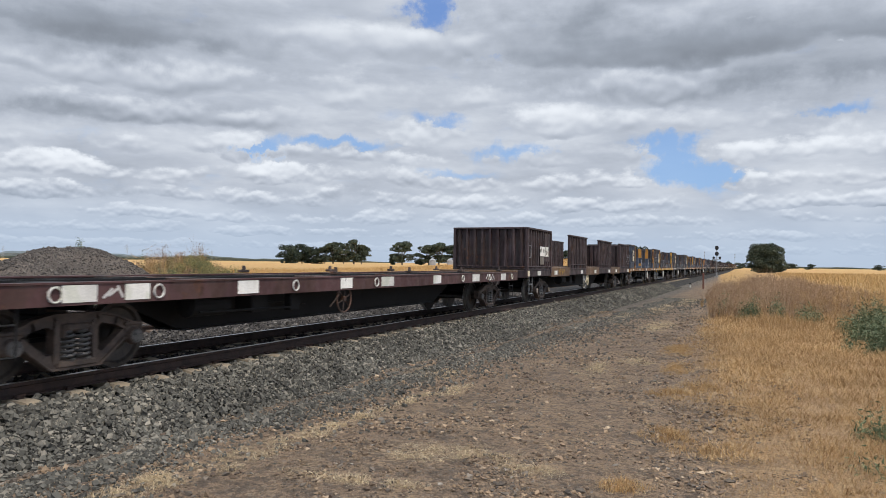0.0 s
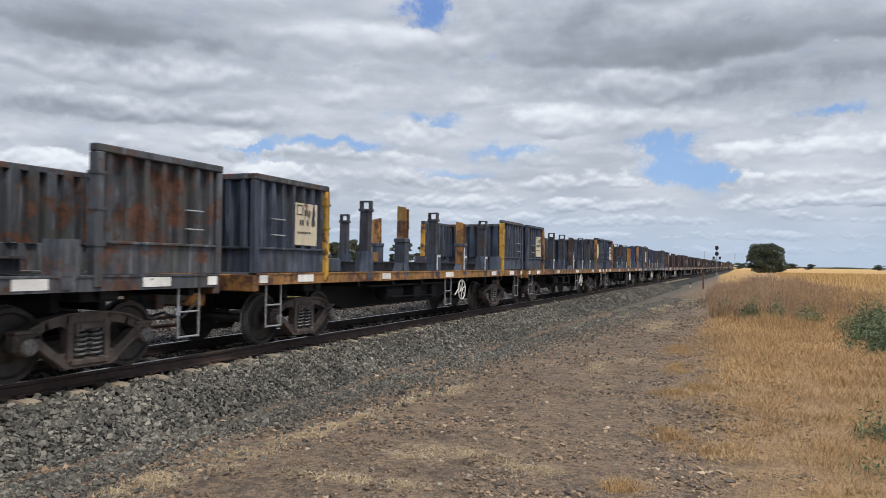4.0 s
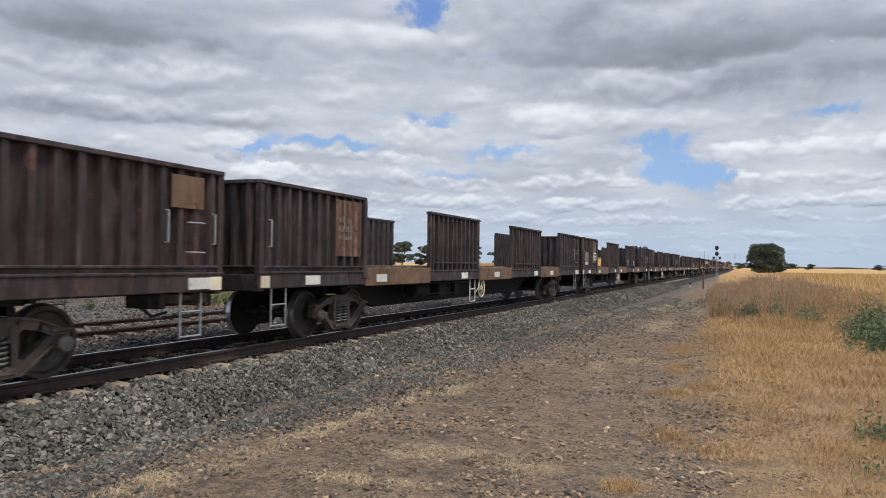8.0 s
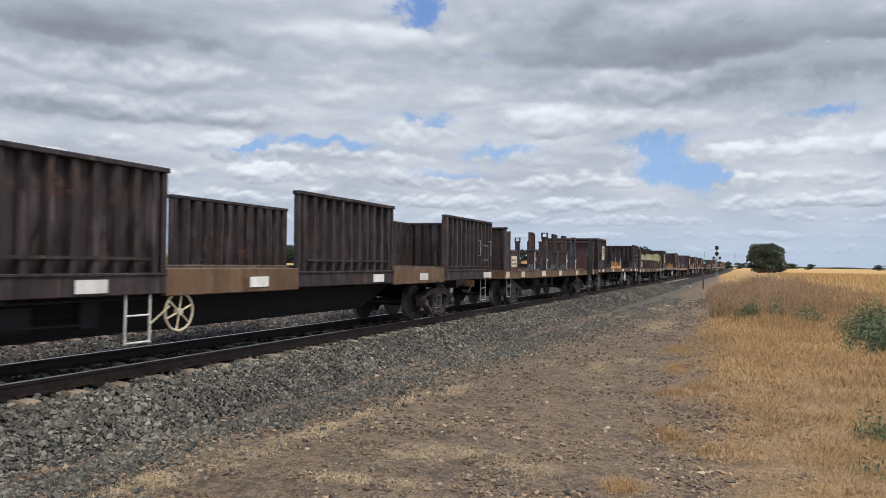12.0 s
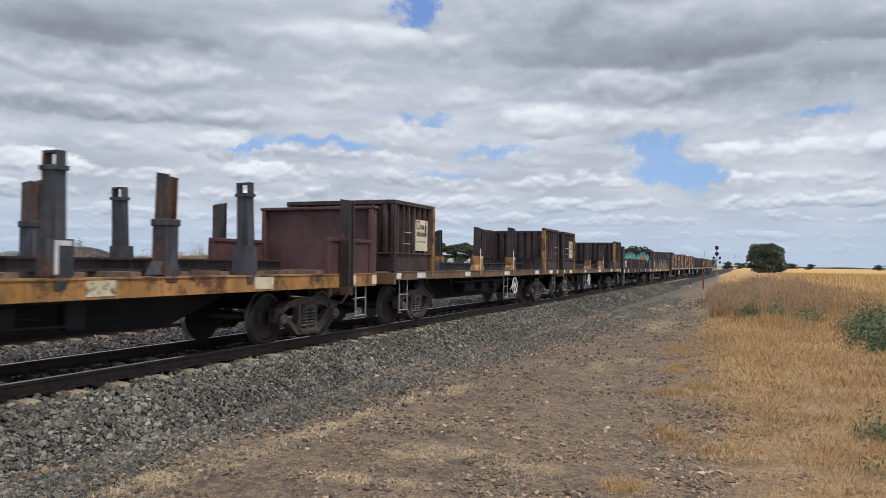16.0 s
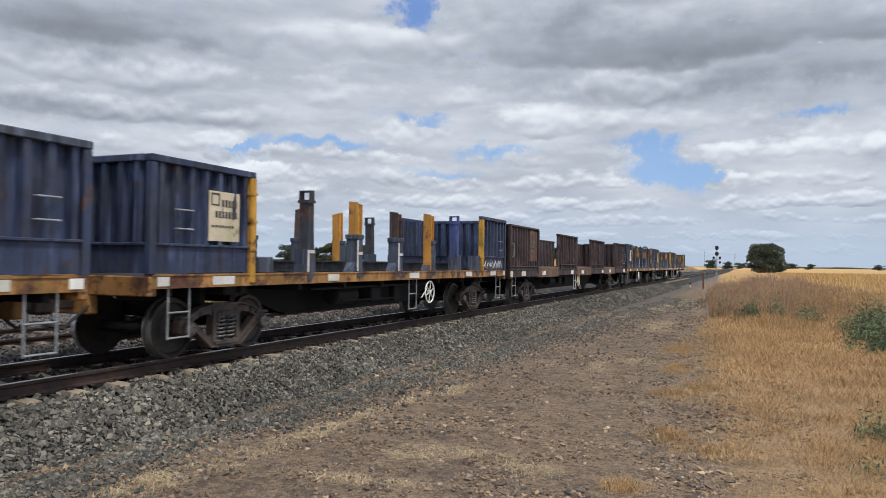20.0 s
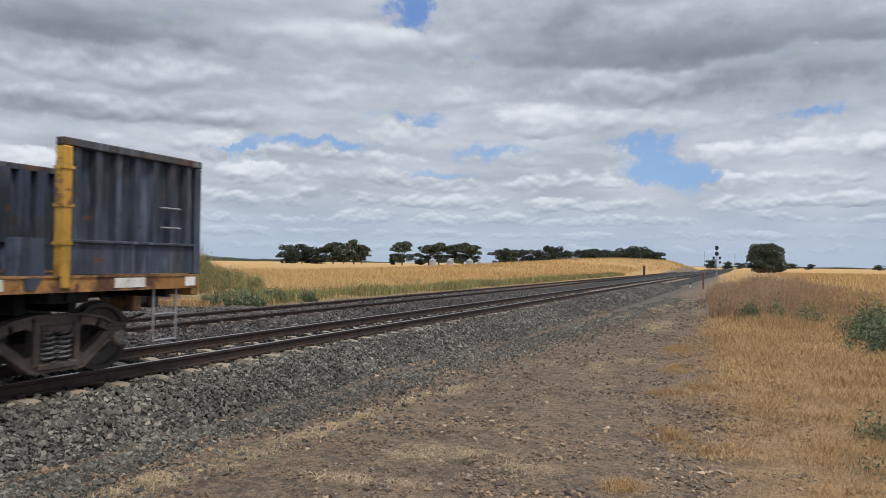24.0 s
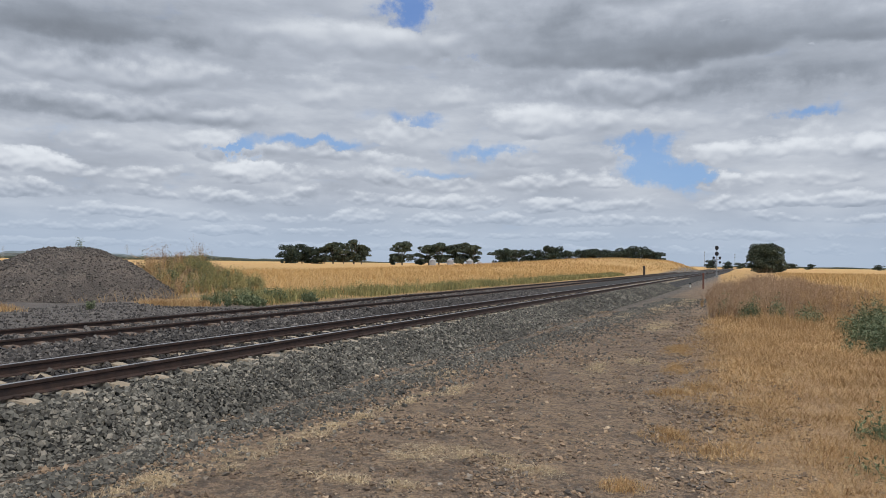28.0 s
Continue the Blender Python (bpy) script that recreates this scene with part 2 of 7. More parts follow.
def ground_material():
    """Stony grey-brown dirt beside the line, gravel spilt from the bed, straw litter under the grass, golden stubble in the fields."""
    k = Mat("dry ground", 0.95)
    sep = k.t.nodes.new("ShaderNodeSeparateXYZ")
    co = k.t.nodes.new("ShaderNodeTexCoord")
    k.link(co.outputs["Object"], sep.inputs[0])
    x, y = sep.outputs[0], sep.outputs[1]
    big, mid, fine, grit = k.noise(0.22, 5), k.noise(1.3, 6, 0.65), k.noise(9, 5, 0.7), k.noise(38, 4, 0.7)
    dirt = k.mix(k.ramp(big, 0.35, 0.65), (0.40, 0.272, 0.168), (0.32, 0.222, 0.146))
    dirt = k.mix(k.ramp(mid, 0.46, 0.68), dirt, (0.50, 0.345, 0.210))
    dirt = k.mix(k.ramp(k.noise(3.2, 5, 0.7), 0.50, 0.62, 0, 0.85), dirt, (0.165, 0.118, 0.084))
    dirt = k.mix(k.ramp(fine, 0.52, 0.62, 0, 0.65), dirt, (0.110, 0.078, 0.054))
    dirt = k.mix(k.ramp(grit, 0.56, 0.68, 0, 0.6), dirt, (0.070, 0.054, 0.042))
    dirt = k.mix(k.ramp(k.noise(24, 4, 0.75), 0.59, 0.68, 0, 0.8), dirt, (0.48, 0.39, 0.29))
    gravel = k.mix(k.ramp(mid, 0.35, 0.65), (0.175, 0.148, 0.120), (0.240, 0.202, 0.160))
    cell = 0.0
    for size, deep in ((22.0, 0.55), (60.0, 0.45)):      # broken crust, chips and small stones
        chip = k.t.nodes.new("ShaderNodeTexVoronoi")
        chip.inputs["Scale"].default_value = size
        k.link(k.p, chip.inputs["Vector"])
        tint = k.t.nodes.new("ShaderNodeSeparateColor")
        k.link(chip.outputs["Color"], tint.inputs[0])
        dirt = k.mix(k.ramp(tint.outputs[0], 0.55, 0.95, 0, deep), dirt, (0.085, 0.062, 0.046))
        dirt = k.mix(k.ramp(tint.outputs[1], 0.80, 1.0, 0, deep * 0.8), dirt, (0.33, 0.27, 0.21))
        gravel = k.mix(k.ramp(tint.outputs[0], 0.45, 0.9, 0, 0.8), gravel, (0.045, 0.041, 0.037))
        gravel = k.mix(k.ramp(tint.outputs[1], 0.72, 1.0, 0, 0.8), gravel, (0.30, 0.27, 0.23))
        cell = k.math("ADD", chip.outputs["Distance"], cell)
    # gravel lies thick by the bed and thins out across the dirt
    spill = k.math("ADD", k.math("ADD", x, k.math("MULTIPLY", k.math("MINIMUM", y, 34.0), -0.055)), k.math("MULTIPLY", k.math("SUBTRACT", mid, 0.5), 3.2))
    dirt = k.mix(k.ramp(spill, -6.0, -7.6, 0.0, 0.92), dirt, gravel)
    pan = k.math("MULTIPLY", k.ramp(x, -16.5, -18.0), k.ramp(y, 30, 24))       # the bare pad before the heap
    dirt = k.mix(pan, dirt, k.mix(k.ramp(mid, 0.35, 0.65), (0.150, 0.132, 0.118), (0.20, 0.176, 0.155)))
    litter = k.mix(k.ramp(mid, 0.35, 0.6), (0.40, 0.238, 0.120), (0.56, 0.355, 0.185))
    for way in ((1.0, 0.12, 1.0), (0.14, 1.0, 1.0), (0.5, 0.5, 1.0)):      # lying straw
        litter = k.mix(k.ramp(k.noise(70.0, 3, 0.6, way), 0.50, 0.66, 0, 0.55), litter, (0.70, 0.50, 0.29))
        litter = k.mix(k.ramp(k.noise(55.0, 3, 0.6, way), 0.55, 0.68, 0, 0.65), litter, (0.12, 0.08, 0.05))
    litter = k.mix(k.ramp(fine, 0.50, 0.68, 0, 0.5), litter, (0.18, 0.118, 0.070))
    litter = k.mix(k.math("MULTIPLY", k.ramp(k.noise(0.9, 5, 0.7), 0.54, 0.64), k.ramp(y, 14, 9, 0, 0.7)), litter, dirt)
    field = k.mix(k.ramp(big, 0.3, 0.7), (0.50, 0.300, 0.112), (0.56, 0.350, 0.138))
    field = k.mix(k.ramp(k.noise(0.02, 4), 0.5, 0.7, 0, 0.6), field, (0.42, 0.29, 0.115))
    wob = k.math("MULTIPLY", k.math("SUBTRACT", mid, 0.5), 2.8)
    right = k.ramp(k.math("ADD", k.math("ADD", x, k.math("MULTIPLY", y, 0.035)), wob), -0.3, 0.8)
    c = k.mix(right, dirt, litter)
    far = k.ramp(y, 26, 46)
    c = k.mix(k.math("MULTIPLY", right, far), c, field)
    left = k.ramp(k.math("ADD", k.math("MULTIPLY", x, -1), wob), 17.2, 19.0)
    pad = k.math("MULTIPLY", k.ramp(y, 27, 22), k.ramp(x, -40, -36))
    c = k.mix(k.math("MULTIPLY", left, k.math("SUBTRACT", 1.0, pad)), c, field)
    k.colour(c)
    lumps = k.math("ADD", k.math("MULTIPLY", fine, 1.0), k.math("MULTIPLY", grit, 0.6))
    return k.bump(k.math("SUBTRACT", lumps, k.math("MULTIPLY", cell, 0.8)), 1.0, 0.06)


GROUND = ground_material()
# Much darker than the stones: the shade in their gaps is painted here.
BED = plain("packed ballast, gap shade in colour", (0.016, 0.015, 0.014), (0.042, 0.038, 0.034), 5.0, 0.95, 0, 22.0, 1.0, 0.05)

# ---- shapes: each returns vertices and faces ----


def join(*gs):
    vs, fs = [], []
    for v, f in gs:
        n = len(vs)
        vs.extend(v)
        fs.extend([tuple(i + n for i in q) for q in f])
    return vs, fs


def moved(g, m):
    return [tuple(m @ Vector(p)) for p in g[0]], g[1]


def box(x0, x1, y0, y1, z0, z1, c=0.0):
    """A block, its edges chamfered by c."""
    if c <= 0:
        v = [(x, y, z) for z in (z0, z1) for y in (y0, y1) for x in (x0, x1)]
        return v, [(0, 2, 3, 1), (4, 5, 7, 6), (0, 1, 5, 4), (2, 6, 7, 3), (0, 4, 6, 2), (1, 3, 7, 5)]
    bm = bmesh.new()
    bmesh.ops.create_cube(bm, size=1.0)
    for q in bm.verts:
        q.co = ((x0 + x1) / 2 + q.co.x * (x1 - x0), (y0 + y1) / 2 + q.co.y * (y1 - y0), (z0 + z1) / 2 + q.co.z * (z1 - z0))
    bmesh.ops.bevel(bm, geom=bm.edges[:], offset=c, segments=1, affect="EDGES")
    bm.verts.index_update()
    g = [tuple(q.co) for q in bm.verts], [tuple(q.index for q in f.verts) for f in bm.faces]
    bm.free()
    return g


def prism(outline, a0, a1, axis="x"):
    """An outline (two coordinates) drawn out along an axis."""
    n = len(outline)
    put = {"x": lambda a, p: (a, p[0], p[1]), "y": lambda a, p: (p[0], a, p[1]), "z": lambda a, p: (p[0], p[1], a)}[axis]
    v = [put(a, p) for a in (a0, a1) for p in outline]
    f = [(i, (i + 1) % n, n + (i + 1) % n, n + i) for i in range(n)]
    return v, f + [tuple(range(n))[::-1], tuple(range(n, 2 * n))]


def tube(p0, p1, r0, r1=None, n=8):
    r1 = r0 if r1 is None else r1
    p0, p1 = Vector(p0), Vector(p1)
    d = (p1 - p0).normalized()
    a = d.orthogonal().normalized()
    b = d.cross(a)
    v = [tuple(p + (a * math.cos(t) + b * math.sin(t)) * r) for p, r in ((p0, r0), (p1, r1)) for t in [2 * math.pi * i / n for i in range(n)]]
    f = [(i, (i + 1) % n, n + (i + 1) % n, n + i) for i in range(n)]
    return v, f + [tuple(range(n))[::-1], tuple(range(n, 2 * n))]


def lathe(profile, n=24):
    """Points (x, r) turned about the x axis, closed at both ends."""
    v, f = [], []
    for x, r in profile:
        v += [(x, r * math.cos(2 * math.pi * i / n), r * math.sin(2 * math.pi * i / n)) for i in range(n)]
    for k in range(len(profile) - 1):
        f += [(k * n + i, k * n + (i + 1) % n, (k + 1) * n + (i + 1) % n, (k + 1) * n + i) for i in range(n)]
    return v, f + [tuple(range(n))[::-1], tuple(range(len(v) - n, len(v)))]


def ring(r, t, n=20, m=6):
    """A torus about the x axis."""
    v = [((t * math.sin(2 * math.pi * j / m)), (r + t * math.cos(2 * math.pi * j / m)) * math.cos(2 * math.pi * i / n), (r + t * math.cos(2 * math.pi * j / m)) * math.sin(2 * math.pi * i / n)) for i in range(n) for j in range(m)]
    return v, [(i * m + j, ((i + 1) % n) * m + j, ((i + 1) % n) * m + (j + 1) % m, i * m + (j + 1) % m) for i in range(n) for j in range(m)]


def bar(a, b, w, x0, x1):
    """A straight bar of depth w between two points (y, z), from x0 to x1."""
    a, b = Vector(a), Vector(b)
    d = (b - a).normalized() * (w / 2)
    n = Vector((-d.y, d.x))
    return prism([tuple(a - d * 0.3 + n), tuple(a - d * 0.3 - n), tuple(b + d * 0.3 - n), tuple(b + d * 0.3 + n)], x0, x1)


def ribbed(y0, y1, z0, z1, x, depth=0.05, pitch=0.31, out=1, dent=0.012, seed=0):
    """Pressed trapezoid sheet in the plane x, ribs standing out towards out, a little dented."""
    rnd = random.Random(seed)
    n = max(2, round((y1 - y0) / pitch))
    w = (y1 - y0) / n
    line = [(y0, 0.0)]
    for i in range(n):
        a = y0 + i * w
        line += [(a + 0.28 * w, 0.0), (a + 0.36 * w, depth), (a + 0.64 * w, depth), (a + 0.72 * w, 0.0)]
    line.append((y1, 0.0))
    zs = [z0 + (z1 - z0) * k / 4 for k in range(5)]
    v, f = [], []
    for t in (0.0, 0.012):
        for z in zs:
            for y, d in line:
                v.append((x + out * (d - t) + (rnd.uniform(-dent, dent) if z0 < z < z1 else 0), y, z))
    m = len(line)
    for s in range(2):
        o = s * m * 5
        f += [(o + k * m + i, o + k * m + i + 1, o + (k + 1) * m + i + 1, o + (k + 1) * m + i) for k in range(4) for i in range(m - 1)]
    o = 5 * m
    for k in (0, 4):
        f += [(k * m + i, k * m + i + 1, o + k * m + i + 1, o + k * m + i) for i in range(m - 1)]
    for i in (0, m - 1):
        f += [(k * m + i, (k + 1) * m + i, o + (k + 1) * m + i, o + k * m + i) for k in range(4)]
    return v, f


def across(g):
    """Turns a shape built along y in the plane x into one along x in the plane y."""
    return [(y, x, z) for x, y, z in g[0]], g[1]


MADE = {}


def mesh_of(name, g, mat):
    me = bpy.data.meshes.new(name)
    me.from_pydata(g[0], [], g[1])
    me.materials.append(mat)
    bm = bmesh.new()
    bm.from_mesh(me)
    bmesh.ops.recalc_face_normals(bm, faces=bm.faces[:])
    bm.to_mesh(me)
    bm.free()
    return me


def part(name, shape, mat, parent, label="", key=None, at=None):
    """Links a shape as one mesh under a thing or a part; shapes with one key share their mesh."""
    k = (key, mat.name) if key else None
    if k is None or k not in MADE:
        me = mesh_of(name, shape() if callable(shape) else shape, mat)
        if k:
            MADE[k] = me
    ob = new(name, MADE[k] if k else me)
    ob.parent = parent
    if at is not None:
        ob.matrix_basis = at
    return tagged(ob, label)


def thing(name, at, label, category, group="", kind=""):
    ob = new(name)
    ob.matrix_basis = at
    ob.empty_display_size = 0.5
    return tagged(ob, label, category, group, kind)


def solid(name, shape, mat, label, category="", kind="", group="", at=None):
    ob = new(name, mesh_of(name, shape, mat))
    if at is not None:
        ob.matrix_basis = at
    return tagged(ob, label, category, group, kind)


def swarm(name, verts, tris, mat):
    """A mesh from arrays of vertices and triangles."""
    me = bpy.data.meshes.new(name)
    verts, tris = np.asarray(verts, np.float32), np.asarray(tris, np.int32)
    me.vertices.add(len(verts))
    me.vertices.foreach_set("co", verts.ravel())
    me.loops.add(tris.size)
    me.loops.foreach_set("vertex_index", tris.ravel())
    me.polygons.add(len(tris))
    me.polygons.foreach_set("loop_start", np.arange(0, tris.size, 3, dtype=np.int32))
    me.update(calc_edges=True)
    me.materials.append(mat)
    return me

# ---- the sky: a drifting cloud layer far behind everything ----
# azimuth, elevation, half widths in degrees, strength
GAPS = (
    (-24.9, 19.5, 1.6, 1.1, 1.00), (-5.6, 7.5, 1.6, 1.15, 1.0), (-3.2, 6.6, 2.2, 0.7, 0.70), (5.1, 11.1, 1.4, 0.4, 0.70), (-19.1, 8.7, 2.5, 0.6, 0.70),
    (-32.5, 9.2, 3.5, 0.4, 0.80), (-24.1, 11.0, 1.8, 0.6, 0.60), (-22.7, 7.0, 2.7, 0.4, 0.50), (-38.5, 8.5, 2.1, 0.4, 0.70),
    (-50.1, 8.6, 2.1, 0.5, 0.35), (-6.4, 9.3, 1.5, 0.7, 0.70), (-20.6, 15.8, 1.3, 0.5, 0.40),
)
SHADES = (
    (-49.6, 16.3, 9.3, 2.2, 1.15), (-3.0, 15.9, 13.4, 2.4, 1.00), (-52.6, 10.1, 4.1, 0.8, 0.50), (-15.7, 18.4, 7.0, 1.8, 0.40),
    (-43.8, 10.7, 7.8, 0.9, 0.35), (-51.1, 4.8, 5.2, 0.4, 0.40), (-32.9, 5.4, 5.2, 0.4, 0.30), (4.6, 13.5, 5.6, 1.1, 0.40),
)
TOPS = (
    (-51.3, 6.7, 2.6, 0.8, 1.00), (-36.8, 7.0, 3.2, 0.7, 0.80), (-25.9, 9.8, 3.6, 1.2, 1.00), (-15.2, 12.2, 3.5, 1.1, 0.80),
    (-6.4, 14.0, 2.5, 0.9, 0.70), (2.4, 8.8, 5.5, 1.1, 0.80), (-8.6, 6.9, 2.5, 0.6, 0.80), (-47.7, 13.5, 5.6, 0.7, 0.50),
    (-30.9, 16.8, 7.0, 1.1, 0.50), (0.6, 6.7, 2.3, 0.6, 0.60), (5.6, 9.4, 3.1, 0.6, 0.60), (-20.1, 13.1, 2.7, 0.8, 0.50),
    (-29.5, 12.5, 5.3, 0.9, 0.40),
)
# rows of cumulus: elevation of the base, height, width of a cloud, in degrees
CLOUD_ROWS = ((0.9, 0.9, 2.6), (1.9, 1.1, 3.2), (3.0, 1.4, 3.8), (4.3, 1.7, 4.6), (5.8, 2.1, 5.6), (7.6, 2.6, 7.0), (9.8, 3.0, 8.5), (12.3, 3.6, 10.0), (15.2, 4.4, 13.0), (19.0, 5.5, 17.0), (24.5, 8.0, 24.0))


def cloud_material():
    k = Mat("broken cloud", 1.0)
    k.t.nodes.remove(k.b)
    co = k.t.nodes.new("ShaderNodeTexCoord")
    nrm = k.node("ShaderNodeVectorMath", operation="NORMALIZE")
    k.link(co.outputs["Object"], nrm.inputs[0])
    sep = k.t.nodes.new("ShaderNodeSeparateXYZ")
    k.link(nrm.outputs[0], sep.inputs[0])
    x, y, z = sep.outputs
    az = k.math("MULTIPLY", k.math("ARCTAN2", x, y), 180 / math.pi)
    el = k.math("MULTIPLY", k.math("ARCSINE", z, 0.0), 180 / math.pi)

    # where the places of the masses are read, ruffled by noise
    pos = k.t.nodes.new("ShaderNodeCombineXYZ")
    ruffle = k.t.nodes.new("ShaderNodeTexNoise")
    ruffle.inputs["Scale"].default_value, ruffle.inputs["Detail"].default_value, ruffle.inputs["Roughness"].default_value = 26.0, 7.0, 0.62
    k.link(nrm.outputs[0], ruffle.inputs["Vector"])
    rs = k.t.nodes.new("ShaderNodeSeparateColor")
    k.link(ruffle.outputs["Color"], rs.inputs[0])
    k.link(k.math("ADD", az, k.math("MULTIPLY", k.math("SUBTRACT", rs.outputs[0], 0.5), 7.0)), pos.inputs[0])
    k.link(k.math("ADD", el, k.math("MULTIPLY", k.math("SUBTRACT", rs.outputs[1], 0.5), 3.2)), pos.inputs[1])

    def masses(rows):
        total = 0.0
        for a, e, wa, we, s in rows:
            d = k.node("ShaderNodeVectorMath", operation="SUBTRACT")
            k.link(pos.outputs[0], d.inputs[0])
            d.inputs[1].default_value = (a, e, 0)
            q = k.node("ShaderNodeVectorMath", operation="MULTIPLY")
            k.link(d.outputs[0], q.inputs[0])
            q.inputs[1].default_value = (1 / wa, 1 / we, 0)
            dot = k.node("ShaderNodeVectorMath", operation="DOT_PRODUCT")
            k.link(q.outputs[0], dot.inputs[0])
            k.link(q.outputs[0], dot.inputs[1])
            g = k.math("POWER", 2.718, k.math("MULTIPLY", dot.outputs["Value"], -0.7))
            total = k.math("ADD", k.math("MULTIPLY", g, s), total)
        return total

    gaps, shades, tops = masses(GAPS), masses(SHADES), masses(TOPS)

    def puffs(size, high, seed, detail, up=0.0):
        """Noise drawn out sideways, size degrees wide; up looks a little higher."""
        v = k.t.nodes.new("ShaderNodeCombineXYZ")
        k.link(k.math("MULTIPLY", az, 1.0 / size), v.inputs[0])
        k.link(k.math("MULTIPLY", k.math("ADD", el, up), 1.0 / high), v.inputs[1])
        v.inputs[2].default_value = seed
        n = k.t.nodes.new("ShaderNodeTexNoise")
        n.inputs["Scale"].default_value, n.inputs["Detail"].default_value, n.inputs["Roughness"].default_value = 1.0, detail, 0.57
        k.link(v.outputs[0], n.inputs["Vector"])
        return n.outputs["Fac"]

    # thin grey between the clouds, then rows of cumulus from the horizon to overhead: flat grey bases, bright heaped tops
    sway = k.math("MULTIPLY", k.math("SUBTRACT", puffs(17.0, 5.0, 2.0, 3.0), 0.5), k.math("MULTIPLY", el, 0.26))
    level = k.math("ADD", el, sway)
    tone = k.math("ADD", k.math("MULTIPLY", puffs(9.0, 2.6, 9.0, 5.0), 0.5), 0.36)
    tone = k.math("SUBTRACT", tone, k.math("MULTIPLY", shades, 0.16))
    thick = 0.0
    steer = k.math("SUBTRACT", k.math("ADD", k.math("MULTIPLY", tops, 0.10), k.math("MULTIPLY", shades, 0.08)), k.math("MULTIPLY", gaps, 0.30))
    for i, (base, high, size) in enumerate(CLOUD_ROWS):
        n0 = puffs(size, size * 0.58, 13.0 + 7.0 * i, 8.0)
        s0, s1 = puffs(size, size * 0.58, 13.0 + 7.0 * i, 3.5), puffs(size, size * 0.58, 13.0 + 7.0 * i, 3.5, high * 0.14)
        r = k.math("ADD", k.math("DIVIDE", k.math("SUBTRACT", level, base), high), k.math("MULTIPLY", k.math("SUBTRACT", s0, 0.5), 0.6))
        d = k.math("ADD", k.math("SUBTRACT", n0, k.ramp(r, 0.15, 1.5, 0.0, 0.36)), steer)
        d = k.math("SUBTRACT", d, k.ramp(r, 0.14 + 0.02 * i, -0.30 - 0.04 * i, 0.0, 0.5))
        mask = k.ramp(d, 0.385, 0.465 + 0.016 * i)
        v = k.math("ADD", k.ramp(r, -0.1, 0.8, 0.50, 0.82), k.math("MULTIPLY", k.math("SUBTRACT", s0, s1), 2.4 - 0.17 * i))
        v = k.math("ADD", v, k.math("MULTIPLY", k.math("SUBTRACT", n0, s0), 0.55 - 0.03 * i))
        v = k.math("ADD", v, k.math("SUBTRACT", k.math("MULTIPLY", tops, 0.14), k.math("MULTIPLY", shades, 0.36)))
        m = k.t.nodes.new("ShaderNodeMix")
        k.link(k.math("MULTIPLY", mask, 0.92), m.inputs[0])
        k.link(tone, m.inputs[2])
        k.link(v, m.inputs[3])
        tone = m.outputs[0]
        thick = k.math("MAXIMUM", thick, mask)
    tone = k.ramp(tone, 0.0, 1.0)
    d0 = puffs(5.0, 2.0, 4.0, 7.0)
    ramp = k.t.nodes.new("ShaderNodeValToRGB")
    ramp.color_ramp.elements.new(0.35)
    ramp.color_ramp.elements.new(0.62)
    for e, (pos_, col) in zip(ramp.color_ramp.elements, ((0.0, (0.172, 0.193, 0.229)), (0.36, (0.300, 0.336, 0.396)), (0.62, (0.446, 0.488, 0.562)), (1.0, (0.765, 0.806, 0.862)))):
        e.position, e.color = pos_, (*col, 1)
    k.link(tone, ramp.inputs["Fac"])
    # blue shows through the gaps
    clear = k.ramp(k.math("SUBTRACT", k.math("ADD", gaps, k.math("MULTIPLY", k.math("SUBTRACT", 0.5, d0), 1.2)), k.math("MULTIPLY", thick, 0.55)), 0.05, 0.75)
    high = k.ramp(el, 4.0, 20.0)
    blue = k.mix(high, (0.27, 0.45, 0.73), (0.12, 0.25, 0.58))
    c = k.mix(k.math("MULTIPLY", clear, 0.88), ramp.outputs["Color"], blue)
    # the far air near the horizon
    c = k.mix(k.ramp(el, 6.5, 0.3, 0.0, 0.82), c, (0.41, 0.505, 0.642))
    emit = k.t.nodes.new("ShaderNodeEmission")
    k.link(c, emit.inputs["Color"])
    k.link(emit.outputs[0], k.t.nodes["Material Output"].inputs["Surface"])
    return k.m


def sky_sector():
    n, m, r = 72, 24, 4300.0
    v = [(r * math.cos(e) * math.sin(a), r * math.cos(e) * math.cos(a), r * math.sin(e)) for e in [radians(-2 + 40 * j / m) for j in range(m + 1)] for a in [radians(-85 + 130 * i / n) for i in range(n + 1)]]
    return v, [(j * (n + 1) + i, j * (n + 1) + i + 1, (j + 1) * (n + 1) + i + 1, (j + 1) * (n + 1) + i) for j in range(m) for i in range(n)]


cloud_backdrop = solid("cloud_backdrop", sky_sector(), cloud_material(), "broken grey and white clouds with gaps of blue sky", "sky", "structure", "", pose(0, 0, 2))

# ---- the ground ----


def smooth(a, b, v):
    t = min(1.0, max(0.0, (v - a) / (b - a)))
    return t * t * (3 - 2 * t)


